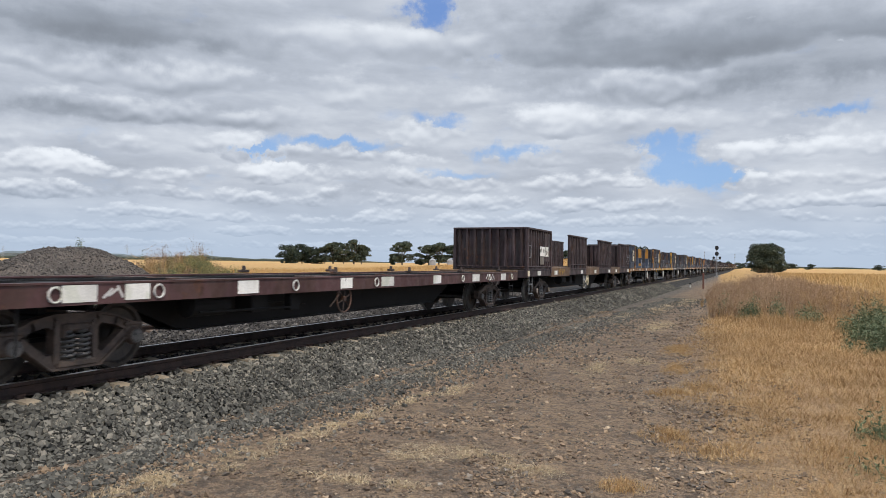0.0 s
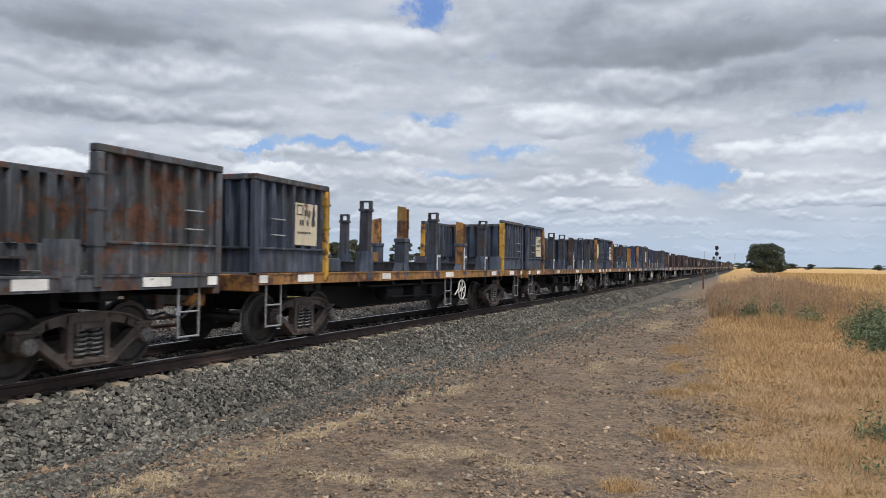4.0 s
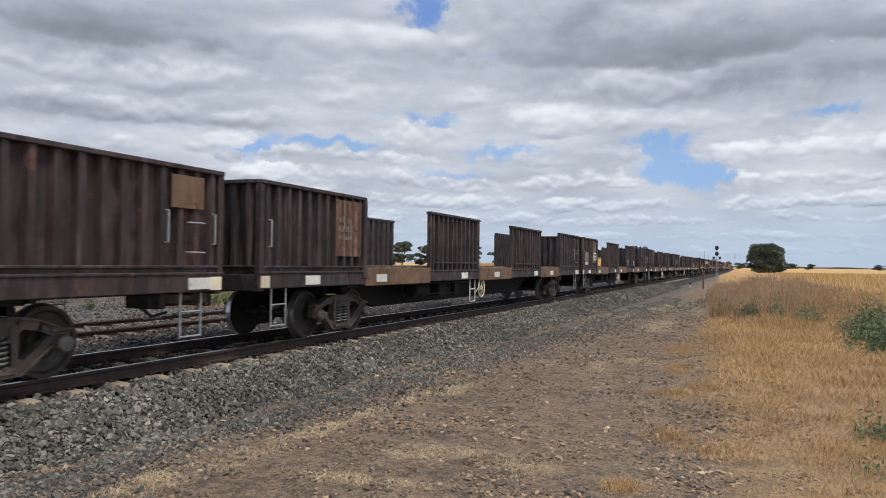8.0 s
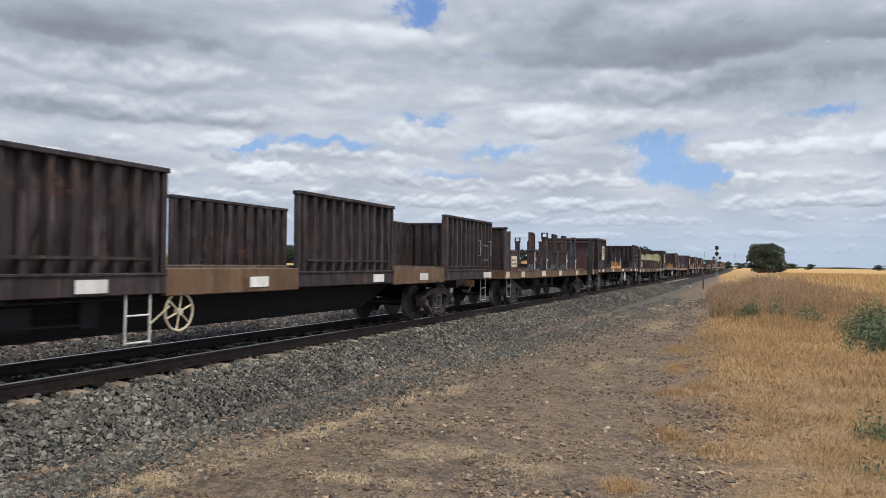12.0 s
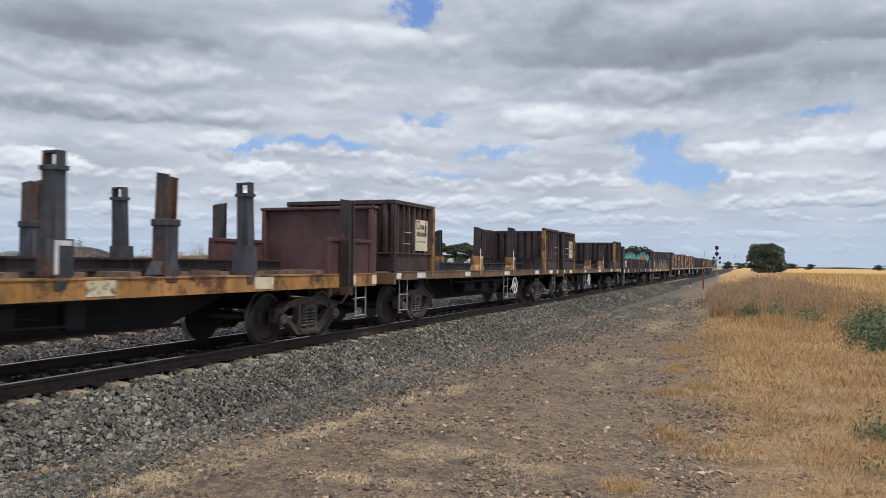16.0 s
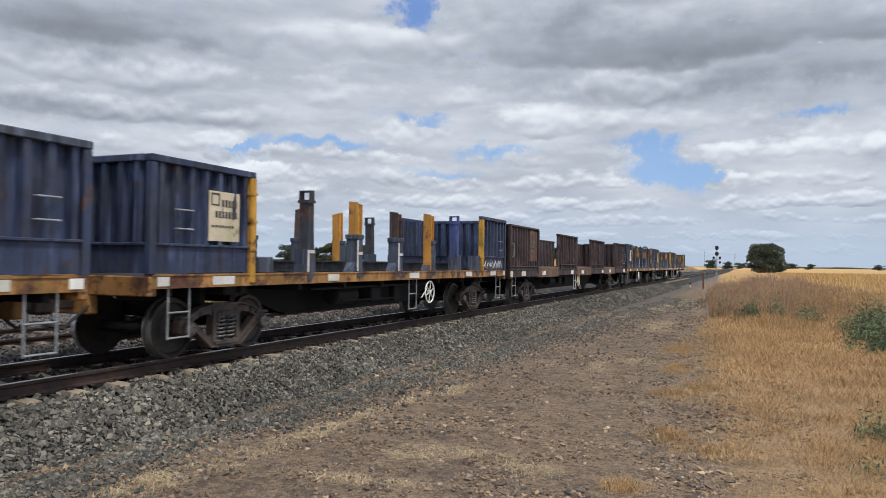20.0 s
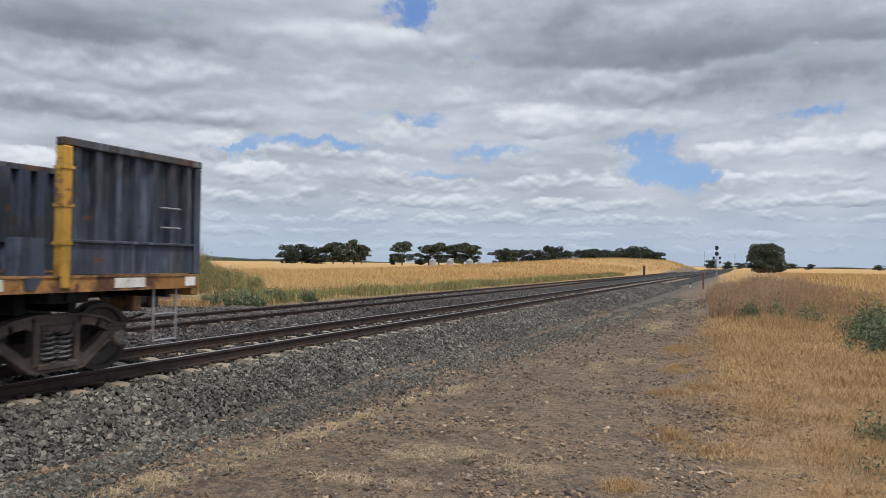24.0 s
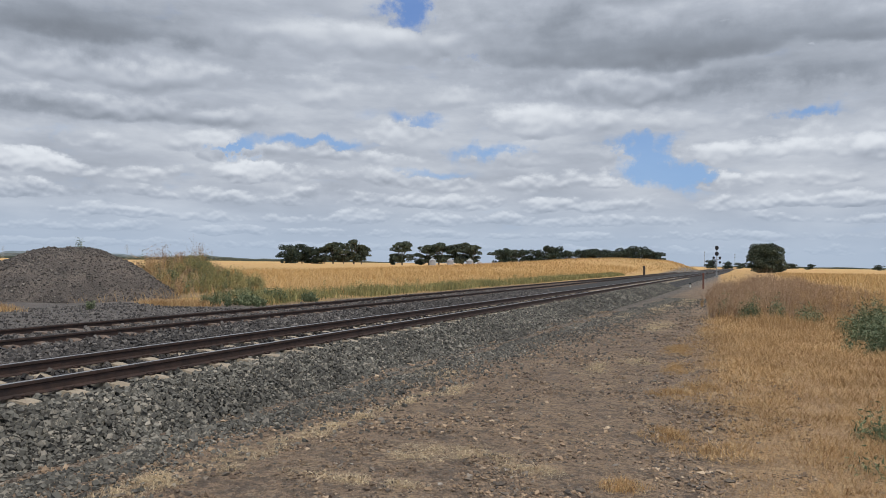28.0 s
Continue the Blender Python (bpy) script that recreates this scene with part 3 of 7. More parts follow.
def ground_z(x, y):
    """Height of the natural ground."""
    z = 0.34 * smooth(-9.0, -15.0, x)
    z += 0.55 * smooth(26, 42, y) * smooth(-2.5, 2.5, x + 0.02 * (y - 30))
    # a long grassy bank beside the line
    u, w = (y - 215) / 55, (x + 34 + 0.30 * (215 - y)) / 22
    z += 3.7 * math.exp(-u * u * 0.9 - w * w) * smooth(-13.0, -22.0, x)
    near = smooth(120, 20, math.hypot(x, y))
    z += near * 0.05 * noise.noise((x * 0.5, y * 0.5, 0)) + near * 0.02 * noise.noise((x * 1.9, y * 1.9, 4))
    z += 1.2 * smooth(300, 1500, math.hypot(x, y)) * noise.noise((x * 0.002, y * 0.002, 7))
    return z


def ground():
    xs = [-4200, -3000, -2000, -1400, -1000, -700, -500, -380, -300, -240, -190, -150, -120, -100] + [-90 + 3 * i for i in range(20)] + [-30 + 0.75 * i for i in range(20)] + [-15 + 0.4 * i for i in range(70)] + [13 + 1.0 * i for i in range(12)] + [26, 30, 36, 45, 60, 80, 110, 150, 220, 320, 480, 700, 1000, 1500, 2400, 4200]
    ys = [-800, -400, -200, -100, -50, -25, -12, -6] + [-3 + 0.45 * i for i in range(80)] + [33.5 + 1.2 * i for i in range(40)] + [82 + 5 * i for i in range(50)] + [340, 380, 430, 500, 600, 750, 950, 1250, 1700, 2400, 3300, 4200]
    v = [(x, y, ground_z(x, y)) for y in ys for x in xs]
    n = len(xs)
    return v, [(j * n + i, j * n + i + 1, (j + 1) * n + i + 1, (j + 1) * n + i) for j in range(len(ys) - 1) for i in range(n - 1)]


ground_sheet = solid("ground", ground(), GROUND, "stony grey-brown dirt and dry golden grassland", "ground", "structure")
for q in ground_sheet.data.polygons:
    q.use_smooth = True

# ---- the two tracks ----
SIDING_X, SKEW = -13.4, 0.0105     # the second line draws away a little
BED_LINE = [(-6.25, -0.10), (-6.55, 0.015), (-7.05, 0.24), (-7.55, 0.43), (-8.9, 0.44), (-10.25, 0.43), (-10.9, 0.39), (-11.6, 0.45), (-12.4, 0.495), (-13.8, 0.505), (-15.1, 0.495), (-16.1, 0.42), (-17.3, 0.27)]


def bed_z(x):
    for (xa, za), (xb, zb) in zip(BED_LINE, BED_LINE[1:]):
        if xb <= x <= xa:
            return za + (zb - za) * (x - xa) / (xb - xa)
    return 0.0


def ballast_bed():
    ys = [-60, -30, -15, -8] + [-4 + 0.5 * i for i in range(110)] + [52 + 3 * i for i in range(40)] + [175, 200, 240, 300, 400, 600, 900, 1400]
    v = []
    for y in ys:
        for i, (x, z) in enumerate(BED_LINE):
            wob = 0.16 * noise.noise((y * 0.33, i * 0.3, 2)) if i < 4 else 0.0
            v.append((x + wob * (1.3 if i < 2 else 0.5), y, z - (0.05 if i < 4 else 0.015) + 0.02 * noise.noise((x * 2, y * 1.3, 1))))
    n = len(BED_LINE)
    return v, [(j * n + i, j * n + i + 1, (j + 1) * n + i + 1, (j + 1) * n + i) for j in range(len(ys) - 1) for i in range(n - 1)]


# The dark sheet stands in for shade between the loose stones.
bed = solid("ballast_bed", ballast_bed(), BED, "packed crushed-stone bed under both tracks, coloured dark as shade between stones", "track bed", "structure")


def rail_shape(x, y0=-70.0, y1=1300.0):
    line = [(-0.073, 0), (0.073, 0), (0.073, 0.012), (0.012, 0.032), (0.010, 0.115), (0.034, 0.130), (0.036, 0.160), (0.028, 0.168)]
    line += [(-a, b) for a, b in line[:1:-1]]
    return prism([(x + a, RAIL_Z - 0.172 + b) for a, b in line], y0, y1, "y")


def rail_top(x, y0=-70.0, y1=1300.0, w=0.026):
    return box(x - w, x + w, y0, y1, RAIL_Z - 0.003, RAIL_Z + 0.001)


def sleeper_shape():
    """A concrete sleeper: sloping rail seats, waist, chamfered ends."""
    out = [(-1.16, 0.0), (-1.16, 0.15), (-1.10, 0.185), (-0.95, 0.20), (-0.55, 0.20), (-0.35, 0.165), (0.35, 0.165), (0.55, 0.20), (0.95, 0.20), (1.10, 0.185), (1.16, 0.15), (1.16, 0.0)]
    v, f = [], []
    for y, k in ((-0.125, 0.0), (-0.10, 1.0), (0.10, 1.0), (0.125, 0.0)):
        v += [(x, y, z if k else min(z, 0.11)) for x, z in out]
    n = len(out)
    for j in range(3):
        f += [(j * n + i, j * n + i + 1, (j + 1) * n + i + 1, (j + 1) * n + i) for i in range(n - 1)]
    return v, f + [tuple(range(n)), tuple(range(3 * n, 4 * n))[::-1]]


def clip_shape(s):
    return join(box(-0.03, 0.03, -0.05, 0.05, 0.0, 0.035, 0.008), tube((s * -0.05, -0.05, 0.03), (s * 0.05, 0.03, 0.05), 0.014, n=6), tube((s * 0.05, 0.03, 0.05), (s * -0.04, 0.06, 0.03), 0.014, n=6))


main_track = thing("railway_track", pose(TRACK_X, 0, 0), "main line of rusty rails on tan concrete sleepers in grey ballast", "railway track", "", "structure")
siding = thing("railway_track", pose(SIDING_X, 0, 0, 0, 0, math.degrees(SKEW)), "second line of rusty rails half sunk in ballast", "railway track", "", "structure")
for line, worn in ((main_track, 0.033), (siding, 0.010)):
    for x in ((-0.7525, 0.7525) if line is main_track else (-0.90, 0.90)):
        r = part("rail", rail_shape(x, y1=1300.0 if line is main_track else 420.0), RAIL, line, "dark rusty steel rail")
        part("running_surface", rail_top(x, y1=1300.0 if line is main_track else 420.0, w=worn), RAILTOP if line is main_track else WHEEL, r, "polished top of the rail")
for i in range(-8, 150):
    s = part("sleeper", sleeper_shape, CONCRETE, main_track, key="sleeper", at=pose(random.uniform(-0.02, 0.02), 6.04 + 0.696 * i, 0.268, 0, 0, random.uniform(-0.6, 0.6)))
    if -3 < i < 30:
        for x, sx in ((0.855, 1), (0.65, -1), (-0.65, 1), (-0.855, -1)):
            part("rail_clip", lambda: clip_shape(1), RAIL, s, key="clip", at=pose(x, 0, 0.198))
for i in range(-4, 90):
    part("sleeper", sleeper_shape, OLDWOOD, siding, key="sleeper", at=pose(0, 5.7 + 0.696 * i + random.uniform(-0.04, 0.04), 0.345, 0, 0, random.uniform(-1, 1)))

# ---- stones of the ballast ----


def turns(n, rng):
    q = rng.normal(size=(n, 4))
    q /= np.linalg.norm(q, axis=1)[:, None]
    w, x, y, z = q.T
    return np.stack([1 - 2 * (y * y + z * z), 2 * (x * y - w * z), 2 * (x * z + w * y), 2 * (x * y + w * z), 1 - 2 * (x * x + z * z), 2 * (y * z - w * x), 2 * (x * z - w * y), 2 * (y * z + w * x), 1 - 2 * (x * x + y * y)], axis=1).reshape(n, 3, 3)


CUBE = np.array([(x, y, z) for z in (-1, 1) for y in (-1, 1) for x in (-1, 1)]) * 0.62
CUBE_F = np.array([(0, 2, 3), (0, 3, 1), (4, 5, 7), (4, 7, 6), (0, 1, 5), (0, 5, 4), (2, 6, 7), (2, 7, 3), (0, 4, 6), (0, 6, 2), (1, 3, 7), (1, 7, 5)])
OCTA = np.array([(0, 0, 1), (1, 0, 0), (0, 1, 0), (-1, 0, 0), (0, -1, 0), (0, 0, -1)], float)
OCTA_F = np.array([(0, 1, 2), (0, 2, 3), (0, 3, 4), (0, 4, 1), (5, 2, 1), (5, 3, 2), (5, 4, 3), (5, 1, 4)])


def stones(name, pts, sizes, mat, label, rng, flat=1.0, small=False):
    """Sharp broken lumps, each with its own proportions; small: chips of eight faces."""
    n = len(pts)
    corners, faces = (OCTA, OCTA_F) if small else (CUBE, CUBE_F)
    k = len(corners)
    base = corners[None] * rng.uniform(0.72, 1.25, (n, k, 1)) + rng.normal(0, 0.09, (n, k, 3))
    base *= rng.uniform(0.60, 1.30, (n, 1, 3))
    v = np.einsum("nij,nkj->nki", turns(n, rng), base) * np.array([1.0, 1.0, flat])[None, None] * np.asarray(sizes)[:, None, None] + np.asarray(pts)[:, None]
    f = faces[None] + (np.arange(n) * k)[:, None, None]
    me = swarm(name, v.reshape(-1, 3), f.reshape(-1, 3), mat)
    me.shade_flat()
    return tagged(new(name, me), label, "stones", "", "stuff")


def clear_of_rails(x, y):
    c = SIDING_X - SKEW * y
    return all(abs(x - r) > 0.12 for r in (TRACK_X - 0.7525, TRACK_X + 0.7525, c - 0.9, c + 0.9))


def lay_ballast():
    rng = np.random.default_rng(4)
    pts, sizes = [], []
    # shoulder: dense and near; then the cribs and the six-foot
    for x0, x1, y0, y1, per, grow_ in ((-7.80, -6.25, 4.0, 16, 1250, 1.0), (-7.80, -6.2, 16, 34, 700, 1.15), (-7.9, -6.0, 34, 75, 240, 1.7), (-11.7, -7.80, 4.5, 16, 330, 1.2), (-11.9, -7.80, 16, 45, 140, 1.4), (-17.2, -11.7, 7, 22, 250, 1.25), (-17.2, -11.7, 22, 45, 120, 1.5), (-23.5, -17.0, 9, 22, 60, 1.2)):
        for _ in range(int((x1 - x0) * (y1 - y0) * per)):
            x, y = rng.uniform(x0, x1), rng.uniform(y0, y1)
            if not clear_of_rails(x, y):
                continue
            on_sleeper = abs(x - TRACK_X) < 1.17 and abs((y - 6.04 + 0.348) % 0.696 - 0.348) < 0.15
            if on_sleeper and rng.random() < 0.95:
                continue
            z = bed_z(x) if -17.2 < x < -6.3 else max(bed_z(x), ground_z(x, y))
            s = rng.choice([0.021, 0.028, 0.038], p=[0.36, 0.44, 0.20]) * rng.uniform(0.8, 1.2) * grow_
            pts.append((x, y, z - 0.030 + s * rng.uniform(-0.2, 1.5)))
            sizes.append(s)
    # loose stones that have rolled off the toe, fewer and fewer across the dirt
    for _ in range(22000):
        y = 4.2 + 46 * rng.random() ** 1.5
        x = -6.55 + 0.035 * y + rng.exponential(0.20 + 0.016 * y) + 0.45 * noise.noise((y * 0.5, 3.0, 9.0))
        s = rng.choice([0.014, 0.022, 0.032], p=[0.45, 0.40, 0.15]) * rng.uniform(0.8, 1.2) * (1.0 + y * 0.012)
        pts.append((x, y, ground_z(x, y) + s * rng.uniform(0.0, 0.5)))
        sizes.append(s)
    dark = [i for i, p in enumerate(pts) if abs(p[0] - TRACK_X) < 0.72]
    old = [i for i, p in enumerate(pts) if p[0] < -10.2]
    fresh = [i for i, p in enumerate(pts) if p[0] >= TRACK_X + 0.72 or -10.2 <= p[0] <= TRACK_X - 0.72]
    stones("crib_stones", [pts[i] for i in dark], [sizes[i] for i in dark], CRIBSTONE, "dark brown ballast stones between the main rails, deepened with painted shade", rng)
    stones("ballast_stones", [pts[i] for i in fresh], [sizes[i] for i in fresh], STONE, "loose crushed grey ballast stones beside the main line", rng)
    stones("old_ballast_stones", [pts[i] for i in old], [sizes[i] for i in old], BROWNSTONE, "brown-grey old ballast stones round the second line", rng)
    pts, sizes = [], []
    for _ in range(95000):
        y = 4.2 + 30 * rng.random() ** 1.6
        x = rng.uniform(-6.7, 0.8)
        if 0.9 * noise.noise((x * 0.8, y * 0.5, 31)) + 1.1 * noise.noise((x * 3.1, y * 2.2, 38)) + 0.2 * (x < -5.2) < rng.uniform(-0.3, 0.7):
            continue
        s = rng.choice([0.010, 0.016, 0.024, 0.036], p=[0.42, 0.34, 0.18, 0.06]) * rng.uniform(0.7, 1.35) * (1.0 + 0.012 * y)
        pts.append((x, y, ground_z(x, y) + s * 0.2))
        sizes.append(s)
    for _ in range(1800):
        y, x = 4.4 + 19 * rng.random() ** 1.4, rng.uniform(-5.6, 0.4)
        if noise.noise((x * 1.6, y * 1.1, 52)) > rng.uniform(-0.15, 0.5):
            s = rng.uniform(0.022, 0.046)
            pts.append((x, y, ground_z(x, y) + s * 0.2))
            sizes.append(s)
    half = len(pts) // 3
    stones("pebbles", pts[:half], sizes[:half], PEBBLE, "scattered small stones on the dirt", rng, 0.6, True)
    stones("clods", pts[half:], sizes[half:], CLOD, "small dark clods and chips on the dirt", rng, 0.65, True)


lay_ballast()

# ---- the train: a long string of steel-carrying wagons ----
HALF = 1.48            # half a wagon's width; near side is +x, the front end is y = 0, z = 0 is the rail head
SPINNERS = []          # wheelsets and where they sit along the train


def wheelset_shape():
    side = [(0.66, 0.09), (0.68, 0.30), (0.675, 0.40), (0.675, 0.487), (0.705, 0.487), (0.712, 0.462), (0.81, 0.455), (0.812, 0.40), (0.775, 0.37), (0.765, 0.22), (0.80, 0.14), (0.80, 0.10), (0.94, 0.085)]
    return join(lathe(side), lathe([(-a, b) for a, b in side[::-1]]), tube((-0.7, 0, 0), (0.7, 0, 0), 0.085, n=12))


def side_frame_shape():
    """An arched casting: top chord, sagging lower chord, two wide windows, jaws over the axle boxes."""
    x0, x1 = 0.94, 1.08
    top = [(-0.86, 0.60), (-0.62, 0.70), (-0.32, 0.755), (0.32, 0.755), (0.62, 0.70), (0.86, 0.60)]
    low = [(-0.76, 0.50), (-0.58, 0.36), (-0.36, 0.19), (0.36, 0.19), (0.58, 0.36), (0.76, 0.50)]
    g = [bar(a, b, 0.135, x0, x1) for a, b in zip(top, top[1:])] + [bar(a, b, 0.125, x0 + 0.004, x1 - 0.004) for a, b in zip(low, low[1:])]
    # raised flanges along both chords
    g += [bar((a[0], a[1] + 0.055), (b[0], b[1] + 0.055), 0.03, x1 - 0.02, x1 + 0.035) for a, b in zip(top, top[1:])]
    g += [bar((a[0], a[1] - 0.05), (b[0], b[1] - 0.05), 0.03, x1 - 0.024, x1 + 0.03) for a, b in zip(low, low[1:])]
    g.append(box(x0 - 0.02, x1 + 0.05, -0.28, 0.28, 0.155, 0.235, 0.015))
    for s in (-1, 1):
        g.append(bar((s * 0.285, 0.22), (s * 0.275, 0.72), 0.085, x0 + 0.01, x1 + 0.012))
        g.append(prism([(s * 0.33, 0.24), (s * 0.33, 0.33), (s * 0.44, 0.30)], x0 + 0.02, x1 - 0.012))
        g.append(prism([(s * 0.33, 0.70), (s * 0.33, 0.62), (s * 0.44, 0.69)], x0 + 0.02, x1 - 0.012))
        g.append(box(x0 - 0.03, x1 + 0.015, s * 0.9 - 0.135, s * 0.9 + 0.135, 0.38, 0.64, 0.03))
        g.append(box(x0, x1 + 0.04, s * 0.9 - 0.16, s * 0.9 + 0.16, 0.605, 0.655, 0.012))
        g.append(tube((x1, s * 0.9, 0.46), (x1 + 0.09, s * 0.9, 0.46), 0.125, 0.11, 14))
    return join(*g)


def bolster_end_shape():
    """The bolster's end over the springs, with its friction wedges."""
    return join(box(0.96, 1.13, -0.17, 0.17, 0.60, 0.70, 0.02), box(0.98, 1.115, -0.22, -0.175, 0.52, 0.69, 0.01), box(0.98, 1.115, 0.175, 0.22, 0.52, 0.69, 0.01))


def end_cap_shape():
    """A bearing end cap with three bolts."""
    bolts = [tube((0.02, 0.055 * math.cos(a), 0.055 * math.sin(a)), (0.045, 0.055 * math.cos(a), 0.055 * math.sin(a)), 0.016, n=6) for a in (0.5, 2.6, 4.7)]
    return join(tube((0, 0, 0), (0.02, 0, 0), 0.10, 0.088, 14), *bolts)


def spring_shape():
    """One helical spring: a round bar wound six times."""
    n, m = 72, 5
    v, f = [], []
    for i in range(n + 1):
        a = 2 * math.pi * 6 * i / n
        z = 0.235 + 0.365 * i / n
        for j in range(m):
            b = 2 * math.pi * j / m
            r = 0.085 + 0.021 * math.cos(b)
            v.append((1.01 + r * math.cos(a), r * math.sin(a), z + 0.021 * math.sin(b)))
    for i in range(n):
        f += [(i * m + j, (i + 1) * m + j, (i + 1) * m + (j + 1) % m, i * m + (j + 1) % m) for j in range(m)]
    return v, f


def bolster_shape():
    return join(box(-1.0, 1.0, -0.19, 0.19, 0.55, 0.80, 0.03), tube((0, 0, 0.78), (0, 0, 0.95), 0.22, 0.22, 14), box(-0.75, 0.75, -0.62, -0.56, 0.42, 0.50), box(-0.75, 0.75, 0.56, 0.62, 0.42, 0.50), box(0.25, 0.31, -0.85, 0.85, 0.40, 0.46), box(-0.31, -0.25, -0.85, 0.85, 0.40, 0.46))


SPRING = plain("grey coil spring steel", (0.10, 0.10, 0.10), (0.17, 0.16, 0.15), 6.0, 0.5, 0.4)
HUBS = [paint("yellow axle cap", (0.45, 0.27, 0.04), 0.2, 0.5), paint("pale dusty axle cap", (0.32, 0.26, 0.22), 0.3, 0.5)]


def bogie(wagon, y, cap=None):
    b = part("bogie", bolster_shape, UNDER, wagon, "cast steel two-axle bogie", "bolster", pose(0, y, 0))
    flip = pose(0, 0, 0, 0, 0, 180)
    for m in (pose(0, 0, 0), flip):
        part("side_frame", side_frame_shape, BOGIE, b, key="side_frame", at=m)
        part("bolster_end", bolster_end_shape, BOGIE, b, key="bolster_end", at=m)
        for q in (-0.115, 0.115):
            part("coil_spring", spring_shape, SPRING, b, key="spring", at=m @ pose(0.03, q, 0))
    for s in (-1, 1):
        w = part("wheelset", wheelset_shape, WHEEL, b, key="wheelset", at=pose(0, s * 0.9, 0.46))
        if len(w.data.materials) < 2:      # polished tread and flange
            w.data.materials.append(RIM)
            for q in w.data.polygons:
                q.material_index = int(math.hypot(q.center.y, q.center.z) > 0.44 and abs(q.center.x) > 0.6 and abs(q.normal.x) < 0.7)
        SPINNERS.append((w, wagon, y, s * 0.9))
        part("axle_cap", end_cap_shape, SPRING if cap is None else HUBS[cap], b, key="axle_cap", at=pose(1.17, s * 0.9, 0.46))


def coupler_shape():
    return join(box(-0.09, 0.09, -0.5, 0.1, 0.80, 0.96, 0.02), box(-0.15, 0.13, -0.60, -0.38, 0.74, 1.02, 0.04), box(0.02, 0.14, -0.66, -0.5, 0.76, 1.0, 0.03), tube((0.35, 0.0, 0.85), (0.30, -0.35, 0.55), 0.025, n=6), tube((0.30, -0.35, 0.55), (0.2, -0.6, 0.62), 0.025, n=6))


def handwheel_shape():
    return ring(0.27, 0.018, 24, 6)


def ladder_shape(w=0.42, h=0.72, rungs=2):
    g = [box(-0.01, 0.01, s - 0.011, s + 0.011, -h, 0.0) for s in (-w / 2, w / 2)]
    g += [tube((0, -w / 2, -h + 0.02 + k * h / 2), (0, w / 2, -h + 0.02 + k * h / 2), 0.014, n=6) for k in range(rungs)]
    return join(*g)


def rung_shape(w=0.32):
    return join(tube((0.05, -w / 2, 0), (0.05, w / 2, 0), 0.013, n=6), tube((0, -w / 2, 0), (0.05, -w / 2, 0), 0.011, n=5), tube((0, w / 2, 0), (0.05, w / 2, 0), 0.011, n=5))


def grab_shape(h=0.45):
    return join(tube((0.06, 0, 0), (0.06, 0, h), 0.014, n=6), tube((0, 0, 0), (0.06, 0, 0), 0.012, n=5), tube((0, 0, h), (0.06, 0, h), 0.012, n=5))


def plate(y0, y1, z0, z1, x, t=0.006):
    return box(x, x + t, y0, y1, z0, z1)


def lettering(wagon, y0, z0, w, rows, x, mat, cells=6, seed=0):
    """A block of worn, unreadable characters: bars of their size."""
    rnd = random.Random(seed)
    for r, (dz, h) in enumerate(rows):
        cw = w / cells
        for i in range(cells):
            if rnd.random() < 0.86:
                a = y0 + i * cw
                part("letter_bar", box(x, x + 0.004, a + cw * 0.12, a + cw * rnd.uniform(0.55, 0.85), z0 + dz, z0 + dz + h * rnd.uniform(0.75, 1.0)), mat, wagon)


def words(board, text, y0, z0, size, x, mat):
    """Stencilled characters on a board in the plane x, each one a part of it."""
    for i, ch in enumerate(text):
        if ch == " ":
            continue
        cu = bpy.data.curves.new("letter", "FONT")
        cu.body, cu.size, cu.extrude, cu.resolution_u = ch, size, 0.002, 2
        tmp = bpy.data.objects.new("letter", cu)
        me = bpy.data.meshes.new_from_object(tmp)
        bpy.data.objects.remove(tmp)
        bpy.data.curves.remove(cu)
        me.materials.clear()
        me.materials.append(mat)
        me.transform(Matrix(((0, 0, 1, x), (1, 0, 0, y0 + 0.66 * size * i), (0, 1, 0, z0), (0, 0, 0, 1))))
        ob = new("letter", me)
        ob.parent = board
        tagged(ob, "black stencilled letter")


def spray(wagon, name, mat, x, blobs, label, line=None):
    """Sprayed paint: flat rounded shapes lying on a plate in the plane y = x (across the wagon), each with a thin dark outline."""
    for i, (cx, cz, rx, rz) in enumerate(blobs):
        n = 22
        off = 0.0016 * i

        def outline(e):
            return [(cx + (rx + e) * math.cos(2 * math.pi * k / n) * (1 + 0.05 * math.sin(3 * k)), cz + (rz + e) * math.sin(2 * math.pi * k / n)) for k in range(n)]

        shape = part(name, prism(outline(0.0), x - 0.006 - off, x - 0.001, "y"), mat, wagon, label)
        if line is not None:
            part("outline", prism(outline(0.022), x - 0.005 - off, x - 0.001, "y"), line, shape, "black sprayed outline")


def scrawl(wagon, y0, z0, w, h, x, mat, seed):
    """A sprayed tag: a few thin crossing strokes."""
    rnd = random.Random(seed)
    g, y = [], y0
    while y < y0 + w:
        dy = rnd.uniform(0.08, 0.2)
        a, b = (y, z0 + rnd.uniform(0, h * 0.3)), (y + dy, z0 + h * rnd.uniform(0.7, 1.0))
        if rnd.random() < 0.5:
            a, b = (a[0], b[1]), (b[0], a[1])
        g.append(bar(a, b, 0.035, x, x + 0.004))
        y += rnd.uniform(0.08, 0.18)
    return part("sprayed_tag", join(*g), mat, wagon, "thin sprayed scrawl")


